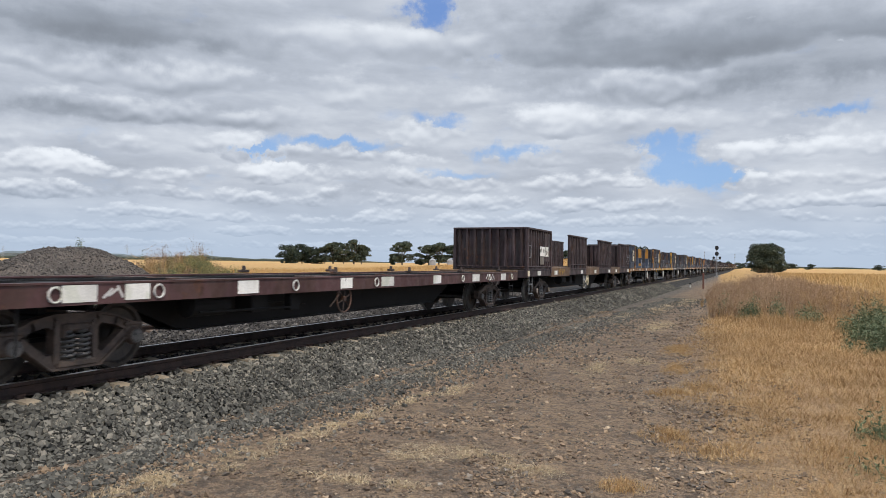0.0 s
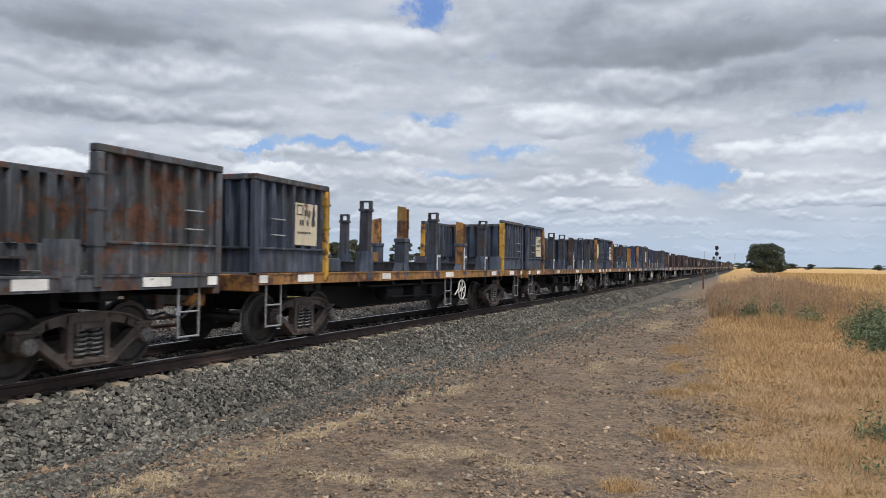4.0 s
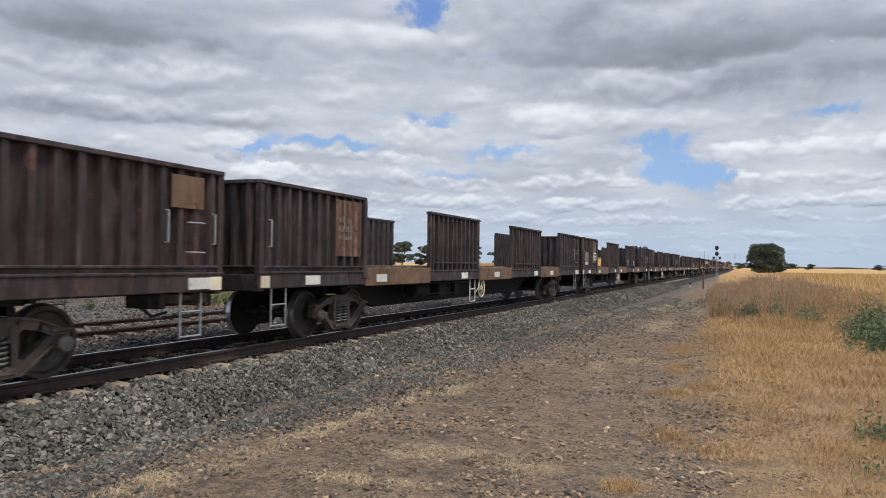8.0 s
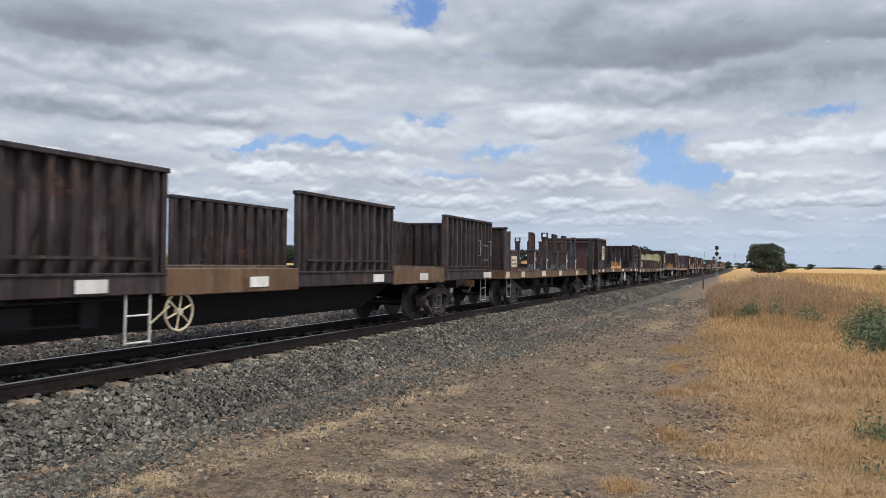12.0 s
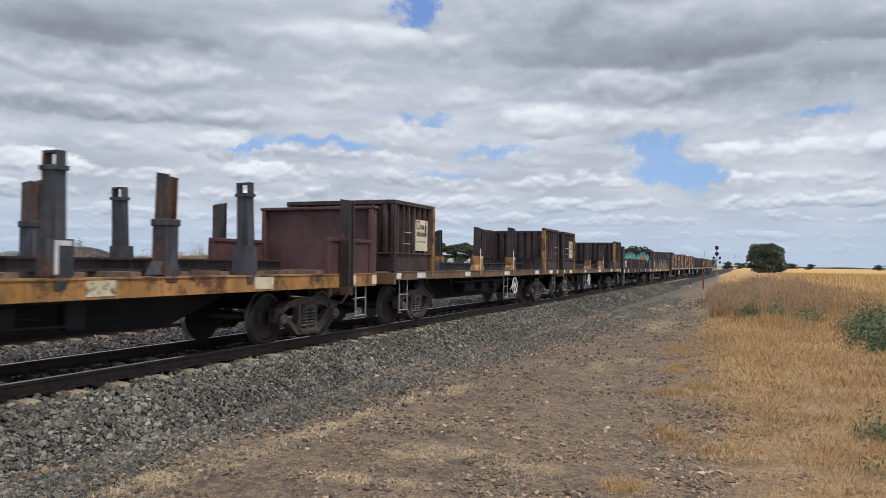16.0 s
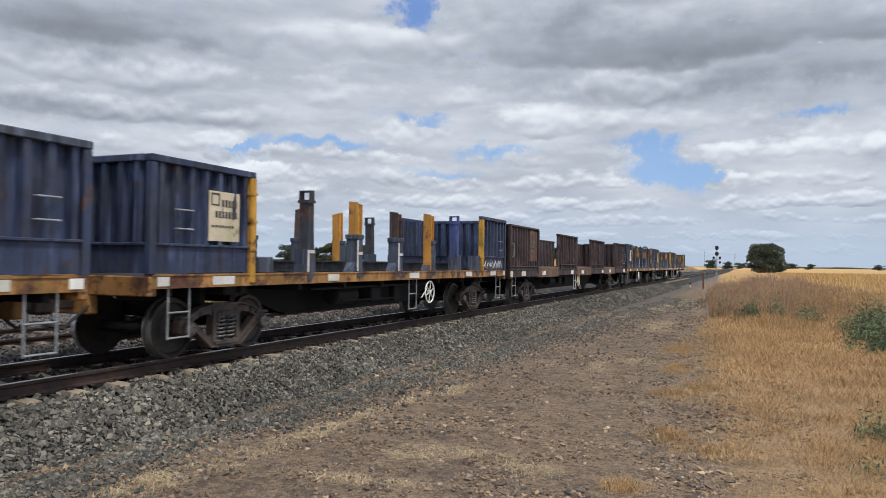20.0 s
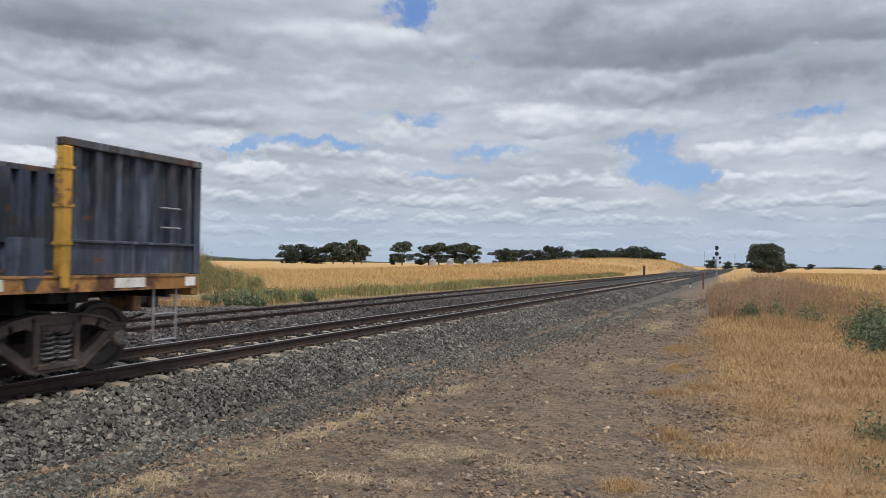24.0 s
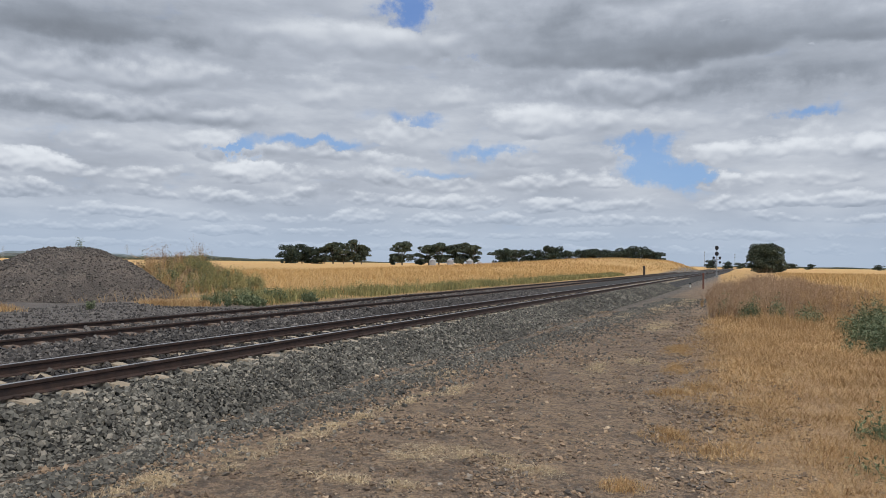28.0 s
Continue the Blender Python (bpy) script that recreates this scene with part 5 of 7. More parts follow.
def bulkhead_wagon(y0, front, rear, sill, mats, stub=False, label="", seed=0, low=None, L=15.0, off=0.0):
    """Flat wagon with a smooth plate bulkhead and low side plates at each end."""
    w = put_wagon(y0, label, "freight wagon")
    front, rear, low = (PLATE if m in (BROWN, BROWN2) else m for m in (front, rear, low or rear))
    running_gear(w, L, 2.1, sill, 8.9, None, wheel=False)
    part("headstock", lambda: headstock_shape(0.08), sill, w, key="headstock", at=pose(0, 0, 0))
    part("headstock", lambda: headstock_shape(0.08), sill, w, key="headstock", at=pose(0, L, 0, 0, 0, 180))
    sill_side(w, L, 1.02, 1.27, sill, [(0.3, 0.35), (2.1, 0.4), (5.0, 0.6), (7.7, 0.45), (11.0, 0.5), (L - 1.2, 0.5), (L - 0.15, 0.2)], patch=CREAM)
    part("deck", lambda: join(box(-HALF + 0.12, HALF - 0.12, 0.15, L - 0.15, 1.20, 1.26), *[box(-HALF + 0.16, HALF - 0.16, y - 0.10, y + 0.10, 1.26, 1.34) for y in [1.2 + 0.9 * i for i in range(15)]]), OLDWOOD, w, "worn deck with timber bearers", ("bdeck", L))
    for x in (-0.62, 0.62):
        part("load_beam", lambda: join(box(-0.09, 0.09, 2.2, L - 2.4, 1.34, 1.37), box(-0.02, 0.02, 2.2, L - 2.4, 1.37, 1.50), box(-0.09, 0.09, 2.2, L - 2.4, 1.50, 1.53)), BROWN2, w, "", ("bbeam", L), pose(x, 0, 0))
    for y, m, d, ln in ((0.0, front, 1, 1.5), (L, rear, -1, 2.0)):
        at = pose(0, y, 0, 0, 0, 0 if d > 0 else 180)
        bh = part("bulkhead", lambda: box(-HALF + 0.13, HALF - 0.13, 0.06, 0.10, 1.27, 2.66), m, w, "tall smooth steel end bulkhead", "bulkhead", at)
        for q in (-HALF + 0.08, HALF - 0.08):
            part("end_post", lambda: box(-0.05, 0.05, 0.02, 0.22, 1.27, 2.66, 0.012), m, bh, key="endpost", at=pose(q, 0, 0))
        part("top_rail", lambda: box(-HALF - 0.02, HALF + 0.02, 0.0, 0.22, 2.66, 2.73, 0.015), m, bh, key="bhrail")
        if d > 0:
            for q in (-HALF + 0.055, HALF - 0.055):
                part("side_return", lambda: join(box(-0.02, 0.02, 0.22, 0.62, 1.275, 2.60), box(-0.035, 0.035, 0.58, 0.63, 1.275, 2.62, 0.008)), m, bh, "full-height side return of the bulkhead", "return", pose(q, 0, 0))
        for q in (-0.8, 0.0, 0.8):
            part("stiffener", lambda: box(-0.05, 0.05, 0.0, 0.058, 1.27, 2.64), m, bh, key="stiff", at=pose(q, 0, 0))
        for s in (1, -1):
            part("low_side", lambda: join(box(-0.02, 0.02, 0.23 + 0.41 * (d > 0), ln, 1.275, 1.90), box(-0.05, 0.03, 0.23 + 0.41 * (d > 0), ln, 1.90, 1.98, 0.012), *[box(-0.04, 0.035, q - 0.05, q + 0.05, 1.275, 1.90) for q in (0.3 + 0.41 * (d > 0), ln - 0.06)]), low, w, "low steel side plate", ("lowside", ln, d), pose(s * (HALF - 0.06), y, 0) if d > 0 else pose(s * (HALF - 0.06), y, 0, 0, 0, 180))
    if not stub:
        for s in (1, -1):      # a dark stake outside the rear side plate
            part("end_stake", lambda: stake_shape(1.66, False), DARKPOST, w, "dark stake before the rear bulkhead", "end_stake", pose(s * (HALF + 0.10), L - 1.5, 1.02, 0, 0, 0 if s > 0 else 180))
    part("notice_board", lambda: plate(-0.3, 0.3, 1.40, 1.78, HALF - 0.036, 0.01), CREAM, w, "pale lettered board", "bnotice", pose(0, 1.08, 0))
    lettering(w, 0.84, 1.47, 0.46, ((0.0, 0.08), (0.14, 0.08)), HALF - 0.025, INK, 5, seed)
    ys = (3.24, 4.62, 6.02, 7.44, 8.85, 10.22, 11.62) if stub else tuple(q + off for q in (3.7, 5.45, 7.15, 8.9, 10.65))
    stakes(w, ys, 2.78, mats, POSTS if not stub and low is not BEIGE else low, seed, stub, 0.6, (2.9, 4.25, 5.62, 7.0, 8.37, 9.72, 11.1) if stub else None)
    return w


def build_train():
    # an empty flat wagon leads
    w = put_wagon(4.75, "rusty empty flat wagon with tan deck edge", "freight wagon")
    L = 19.65
    running_gear(w, L, 1.9, TAN, 7.9, None, ladder=UNDER, wheel_mat=RUSTPOST, deep=0.36)
    part("headstock", lambda: headstock_shape(0.08), TAN, w, key="headstock", at=pose(0, 0, 0))
    part("headstock", lambda: headstock_shape(0.08), TAN, w, key="headstock", at=pose(0, L, 0, 0, 0, 180))
    sill_side(w, L, 0.96, 1.22, OXIDE, [(1.6, 0.5), (2.5, 0.42), (4.8, 0.52), (7.9, 0.45), (9.7, 0.6), (12.5, 0.5), (15.4, 0.6), (18.0, 0.5)])
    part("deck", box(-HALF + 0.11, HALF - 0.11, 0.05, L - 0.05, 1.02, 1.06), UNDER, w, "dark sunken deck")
    for y in (0.4, 4.4, 8.0, 11.5, 15.0, 18.5):
        part("container_beam", lambda: box(-HALF + 0.11, HALF - 0.11, -0.13, 0.13, 1.06, 1.222, 0.012), RUSTPOST, w, "cross beam for containers", "cbeam", pose(0, y, 0))
    for i in range(2, 6):
        for s in (1, -1):
            part("twist_lock", lambda: join(box(-0.08, 0.08, -0.1, 0.1, 0, 0.06, 0.01), tube((0, 0, 0.05), (0, 0, 0.15), 0.05, 0.03, 8)), RUSTPOST, w, "container twist lock", "lock", pose(s * 1.15, 1.0 + i * 3.5, 1.25))
    for y in (1.25, 2.86, 6.11, 9.15, 14.3, 16.6, 18.9):
        part("lashing_ring", lambda: moved(ring(0.09, 0.014, 14, 5), pose(0, 0, 0)), WHITE, w, "white painted lashing ring", "lring", pose(HALF + 0.012, y, 1.08))
    scrawl(w, 16.3, 1.0, 0.7, 0.18, HALF - 0.008, CHALK, 5)
    scrawl(w, 1.95, 1.0, 0.3, 0.18, HALF - 0.008, CHALK, 9)

    p1 = panel_wagon(25.6, BROWN, "dark brown wagon with corrugated end boxes and side panels", 1, cap=1, plate_mat=BROWN, letters=False, tall=2.87, mid=((6.78, 10.5), (13.85, 17.65)), first=3.45, far_off=0.24)
    board = part("notice_board", plate(1.7, 2.95, 1.82, 2.2, HALF - 0.012, 0.008), WHITE, p1, "dirty white lettered board")
    words(board, "WY 4006 C", 1.66, 1.96, 0.21, HALF - 0.003, INK)
    part("faded_board", plate(1.72, 2.3, 1.50, 1.80, HALF - 0.014, 0.008), BEIGE, p1, "faded stained board below")
    scrawl(p1, 4.8, 1.05, 0.9, 0.28, HALF - 0.012, YELLOW, 3)
    g_y = "grey-blue stake wagon with yellow edge posts"
    stake_wagon(50.7, SLATE, ORANGE, ORANGE, (DARKPOST, AMBER, POSTS, AMBER), SLATE, label="weathered grey stake wagon with rusty yellow side sills", seed=2, rear=GREY, cap=1, rail=GREY, ys=(3.9, 5.72, 7.62, 9.55, 10.8))
    stake_wagon(66.4, SLATE, YELLOW, YELLOW, (POSTS, RUSTPOST), GREY, label="slate blue stake wagon with bright yellow sills and posts", seed=3, hw=5.85, cap=1, rail=GREY)
    stake_wagon(82.55, GREY, GREY, GREY, (POSTS, POSTS, RUSTPOST), GREY, label="grey stake wagon with rusting grey end boxes", seed=4, hw=5.85)
    stake_wagon(98.65, SLATE, YELLOW, ORANGE, (POSTS, ORANGE), SLATE, label="slate grey stake wagon with yellow edge posts", seed=5, rail=GREY)
    s5 = stake_wagon(114.55, SLATE, ORANGE, ORANGE, (POSTS, POSTS, RUSTPOST), SLATE, label="dark slate stake wagon with a sprayed rear box", seed=6)
    part("sprayed_shape", join(prism([(13.35 + 0.28 * math.cos(0.35 * k) * (1 + 0.1 * math.sin(5 * k)), 2.25 + 0.40 * math.sin(0.35 * k)) for k in range(18)], HALF - 0.035, HALF - 0.008)), CREAM2, s5, "pale yellow sprayed round shape")
    stake_wagon(130.3, BLUE, ORANGE, ORANGE, (POSTS, RUSTPOST, POSTS, AMBER, BLUEPOST), SLATE, label="faded blue stake wagon with orange-yellow sills", seed=7, rail=SLATE)
    stake_wagon(146.3, GREY, GREY, GREY, (RUSTPOST, BLUEPOST, POSTS, GREY, POSTS), GREY, label="rusting grey stake wagon with one bright blue stake", seed=8, hw=5.85, rail=SLATE, cap=0, rear=SLATE)

    p2 = panel_wagon(162.4, BROWN, "dark brown panel wagon with a rusty orange plate", 2)
    part("name_plate", plate(23.35, 24.0, 2.25, 2.72, HALF - 0.02, 0.012), TAN, p2, "small tan plate on the rear box")
    scrawl(p2, 3.75, 1.10, 1.3, 0.24, HALF - 0.012, CHALK, 41)
    scrawl(p2, 6.0, 1.22, 0.7, 0.10, HALF - 0.012, CHALK, 42)
    panel_wagon(187.75, BROWN2, "dark brown panel wagon stained green at its rear box", 3, plate_mat=RUSTPLATE)
    p4 = panel_wagon(213.15, BROWN, "brown panel wagon with white and rusty name plates", 4, front=3.05)
    part("notice_board", plate(2.6, 3.35, 1.75, 2.15, HALF - 0.016, 0.008), WHITE, p4, "white lettered board")
    lettering(p4, 2.64, 1.80, 0.66, ((0.0, 0.13), (0.17, 0.13)), HALF - 0.007, INK, 7, 33)
    part("faded_board", plate(0.55, 1.35, 1.50, 2.14, HALF - 0.02, 0.008), BEIGE, p4, "faded stained board")
    part("white_label", plate(0.58, 1.05, 1.52, 1.64, HALF - 0.011, 0.006), WHITE, p4, "torn white label")
    scrawl(p4, 14.2, 1.45, 0.5, 0.45, HALF - 0.025, CHALK, 11)
    scrawl(p4, 16.9, 1.45, 0.5, 0.4, HALF - 0.025, CHALK, 12)
    panel_wagon(238.6, BROWN2, "very dark brown panel wagon with a tan gap sill", 5, plate_mat=BROWN2, mid=((6.65, 10.5), (13.57, 17.5)), tall=2.80, z1=2.84)
    p6 = panel_wagon(264.0, BROWN2, "dark brown panel wagon with a painted badge plate", 6, plate_mat=RUSTPLATE, tall=2.78, z1=2.81)
    scrawl(p6, 2.75, 2.35, 0.4, 0.35, HALF - 0.018, CREAM, 13)

    bulkhead_wagon(289.8, BROWN2, OXIDE, TAN, (RUSTPOST, POSTS, RUSTPOST), label="brown bulkhead flat wagon with rusty stakes", seed=9, low=OXIDE)
    stake_wagon(306.0, BROWN2, BROWN2, TAN, (DARKPOST,), BROWN2, label="dark brown stake wagon with low stakes", seed=10, top=2.2, ys=(5.6, 7.5))
    b2 = bulkhead_wagon(322.4, BROWN2, BROWN2, TAN, (RUSTPOST,), True, "brown bulkhead wagon with a pale yellow sprayed end", 11)
    spray(b2, "sprayed_shape", CREAM2, 14.90, ((-0.90, 1.95, 0.46, 0.56), (-0.55, 2.22, 0.48, 0.40), (-0.25, 2.0, 0.48, 0.56), (0.22, 2.28, 0.36, 0.36), (0.50, 2.10, 0.44, 0.44), (0.92, 2.22, 0.44, 0.42), (1.12, 2.02, 0.28, 0.26)), "pale yellow sprayed bubble", INK)
    for a, b in (((-1.12, 1.78), (-0.98, 2.02)), ((-1.06, 1.72), (-0.86, 1.98)), ((-1.0, 1.70), (-0.80, 1.86)), ((-0.12, 2.42), (-0.06, 2.24)), ((0.62, 2.44), (0.70, 2.26))):
        part("sprayed_stroke", across(bar(a, b, 0.024, 14.872, 14.884)), INK, b2)
    stake_wagon(338.3, BROWN2, ORANGE, TAN, (DARKPOST,), BROWN2, label="dark brown stake wagon with worn yellow edge posts", seed=12, mark="RKGY", ys=(5.84, 9.15), top=2.75, L=15.55)
    bulkhead_wagon(354.8, BROWN2, OXIDE, ORANGE, (POSTS, BLUEPOST, POSTS, RUSTPOST), label="bulkhead flat wagon with yellow sill and red oxide plates", seed=13, low=OXIDE)
    stake_wagon(370.6, MAROON, ORANGE, TAN, (DARKPOST,), BROWN2, label="dark brown stake wagon with a faded number board", seed=14, ys=(5.84, 9.15), top=2.75, L=15.55)
    stake_wagon(386.95, BROWN2, ORANGE, TAN, (DARKPOST,), BROWN2, label="dark brown stake wagon with worn yellow posts", seed=15, hw=5.85, ys=(5.84, 9.45), top=2.75, L=15.55)
    b4 = bulkhead_wagon(403.6, BROWN2, BROWN2, BROWN, (BROWN,), True, "brown bulkhead wagon with a teal sprayed end", 16)
    spray(b4, "sprayed_shape", TEAL, 14.90, ((-0.95, 2.30, 0.38, 0.34), (-0.75, 1.90, 0.44, 0.40), (-0.30, 2.22, 0.48, 0.42), (0.10, 1.86, 0.44, 0.34), (0.74, 2.14, 0.52, 0.50)), "teal sprayed rounded shape", INK)
    spray(b4, "sprayed_oval", CORAL, 14.890, ((0.72, 2.10, 0.14, 0.26),), "orange sprayed oval", INK)
    spray(b4, "sprayed_spot", INK, 14.889, ((0.47, 2.44, 0.06, 0.10), (1.02, 2.46, 0.07, 0.10)), "dark sprayed spot")
    bulkhead_wagon(419.6, BROWN, BEIGE, ORANGE, (POSTS, RUSTPOST, POSTS, RUSTPOST, POSTS), off=0.55, label="bulkhead flat wagon with dark stakes and beige rear plates", seed=17, low=BEIGE)
    stake_wagon(435.75, BLUE, YELLOW, ORANGE, (POSTS, AMBER), SLATE, label="blue stake wagon with yellow posts and sills", seed=18, L=15.55, rail=SLATE)
    s13 = stake_wagon(452.25, BLUE, YELLOW, ORANGE, (POSTS, AMBER, RUSTPOST, AMBER, BLUEPOST), SLATE, label="blue stake wagon with bright yellow sills and a cream board", seed=19, L=15.55)
    scrawl(s13, 13.4, 1.36, 1.7, 0.25, HALF - 0.045, CHALK, 21)
    panel_wagon(468.3, BROWN, "brown panel wagon with a rusty orange name plate", 7, L=24.8, plate_mat=RUSTPLATE, mid=((6.81, 10.51), (13.73, 17.41)))
    stake_wagon(494.15, SLATE, ORANGE, ORANGE, (POSTS, ORANGE), SLATE, label="slate grey stake wagon with rusty orange stakes", seed=20, hw=5.85)
    stake_wagon(510.4, SLATE, YELLOW, ORANGE, (POSTS, ORANGE), SLATE, label="slate blue stake wagon with yellow edge posts", seed=21, rail=GREY)
    stake_wagon(526.8, SLATE, YELLOW, ORANGE, (POSTS, ORANGE, POSTS, ORANGE, POSTS), SLATE, label="last slate stake wagon with yellow edge posts", seed=22, hw=5.85, L=15.38, rail=GREY, placard=False)


build_train()

# ---- grass and weeds ----


def blades(name, pts, h, w, mat, label, rng, lean=0.35, category="grass"):
    """Upright tapering blades, bent over a little, each turned its own way."""
    p, h, w = np.asarray(pts, float), np.asarray(h, float), np.asarray(w, float)
    n = len(p)
    a, b = rng.uniform(0, 2 * np.pi, n), rng.uniform(0, 2 * np.pi, n)
    side = np.stack([np.cos(a), np.sin(a), np.zeros(n)], 1) * (w / 2)[:, None]
    k = rng.uniform(0.2, 1.0, n) * lean
    bend = np.stack([np.cos(b), np.sin(b), np.zeros(n)], 1) * (h * k)[:, None]
    up = np.zeros((n, 3))
    up[:, 2] = h
    v = np.stack([p - side, p + side, p - side * 0.75 + up * 0.55 + bend * 0.35, p + side * 0.75 + up * 0.55 + bend * 0.35, p + up * (1 - 0.3 * k)[:, None] + bend], 1)
    f = np.array([(0, 1, 3), (0, 3, 2), (2, 3, 4)])[None] + (np.arange(n) * 5)[:, None, None]
    return tagged(new(name, swarm(name, v.reshape(-1, 3), f.reshape(-1, 3), mat)), label, category, "", "stuff")


def leaves(name, pts, h, size, mat, label, rng):
    """Small pointed leaves strewn up the height of each stem."""
    p, h = np.asarray(pts, float), np.asarray(h, float)
    n = len(p)
    at = p + np.stack([rng.normal(0, 0.06, n), rng.normal(0, 0.06, n), h * rng.uniform(0.05, 1.0, n)], 1)
    leaf = np.array([(-1.0, 0, 0), (0, -0.32, 0.12), (1.1, 0, -0.25), (0, 0.32, 0.12)])
    s = size * rng.uniform(0.5, 1.5, n) * np.where(p[:, 1] < 12, 0.75, 1.25)
    v = np.einsum("nij,kj->nki", turns(n, rng), leaf) * s[:, None, None] + at[:, None]
    f = np.array([(0, 1, 2), (0, 2, 3)])[None] + (np.arange(n) * 4)[:, None, None]
    return tagged(new(name, swarm(name, v.reshape(-1, 3), f.reshape(-1, 3), mat)), label, "weeds", "", "stuff")


def plumes(name, roots, heights, mat, label, rng, stems=12, specks=46, fan=0.34, size=0.022):
    """Bushy dry weeds: stems fanning from one root, their upper parts feathered with tiny seed heads."""
    p, h = np.repeat(np.asarray(roots, float), stems, 0), np.repeat(np.asarray(heights, float), stems)
    n = len(p)
    a, k = rng.uniform(0, 2 * np.pi, n), rng.uniform(0.0, 1.0, n) ** 0.7 * fan
    h = h * rng.uniform(0.6, 1.0, n)
    way = np.stack([np.cos(a) * k, np.sin(a) * k, 1.0 - 0.4 * k], 1)
    b = rng.uniform(0, 2 * np.pi, n)
    side = np.stack([np.cos(b), np.sin(b), np.zeros(n)], 1) * (0.0022 * np.maximum(1.0, np.hypot(p[:, 0], p[:, 1]) / 14))[:, None]
    stem = np.stack([p - side, p + side, p + way * h[:, None]], 1)
    per = max(1, specks // stems)
    q = np.repeat(np.arange(n), per)
    t = rng.uniform(0.25, 1.02, len(q)) ** 0.8
    at = p[q] + way[q] * (h[q] * t)[:, None] + rng.normal(0, 0.035, (len(q), 3))
    leaf = np.array([(-1.0, 0, 0), (0, -0.30, 0.1), (1.1, 0, -0.2), (0, 0.30, 0.1)])
    s = size * rng.uniform(0.5, 1.5, len(q))
    lv = np.einsum("nij,kj->nki", turns(len(q), rng), leaf) * s[:, None, None] + at[:, None]
    f1 = np.arange(n * 3).reshape(-1, 3)
    f2 = (np.array([(0, 1, 2), (0, 2, 3)])[None] + (np.arange(len(q)) * 4)[:, None, None]).reshape(-1, 3) + n * 3
    return tagged(new(name, swarm(name, np.concatenate([stem.reshape(-1, 3), lv.reshape(-1, 3)]), np.concatenate([f1, f2]), mat)), label, "weeds", "", "stuff")


def rand_noise(x, y, s, seed):
    return noise.noise((x * s, y * s, seed))


def edge_x(y):
    """Where the dirt ends and the grass beside the field begins."""
    pts = ((0, 0.4), (7.4, 0.0), (9.0, -0.9), (12.8, -0.9), (22.7, -1.5), (33, -1.6), (40, -2.4), (73, -3.4), (200, -4.0))
    for (a, xa), (b, xb) in zip(pts, pts[1:]):
        if y <= b:
            return xa + (xb - xa) * (y - a) / (b - a)
    return -4.0


def grow(count, area, height, width, keep, rng, power=1.0):
    """Places for blades in a rectangle; keep(x, y) gives how likely one stays and how tall it is there."""
    x0, x1, y0, y1 = area
    out, hs, ws = [], [], []
    while len(out) < count:
        y = y0 + (y1 - y0) * rng.random() ** power
        x = rng.uniform(x0, x1)
        q = keep(x, y)
        if q <= 0 or rng.random() > q:
            continue
        d = math.hypot(x, y)
        out.append((x, y, ground_z(x, y) - 0.02))
        hs.append(rng.uniform(*height) * (0.55 + 0.45 * q))
        ws.append(rng.uniform(*width) * max(1.0, d / 19))
    return out, hs, ws


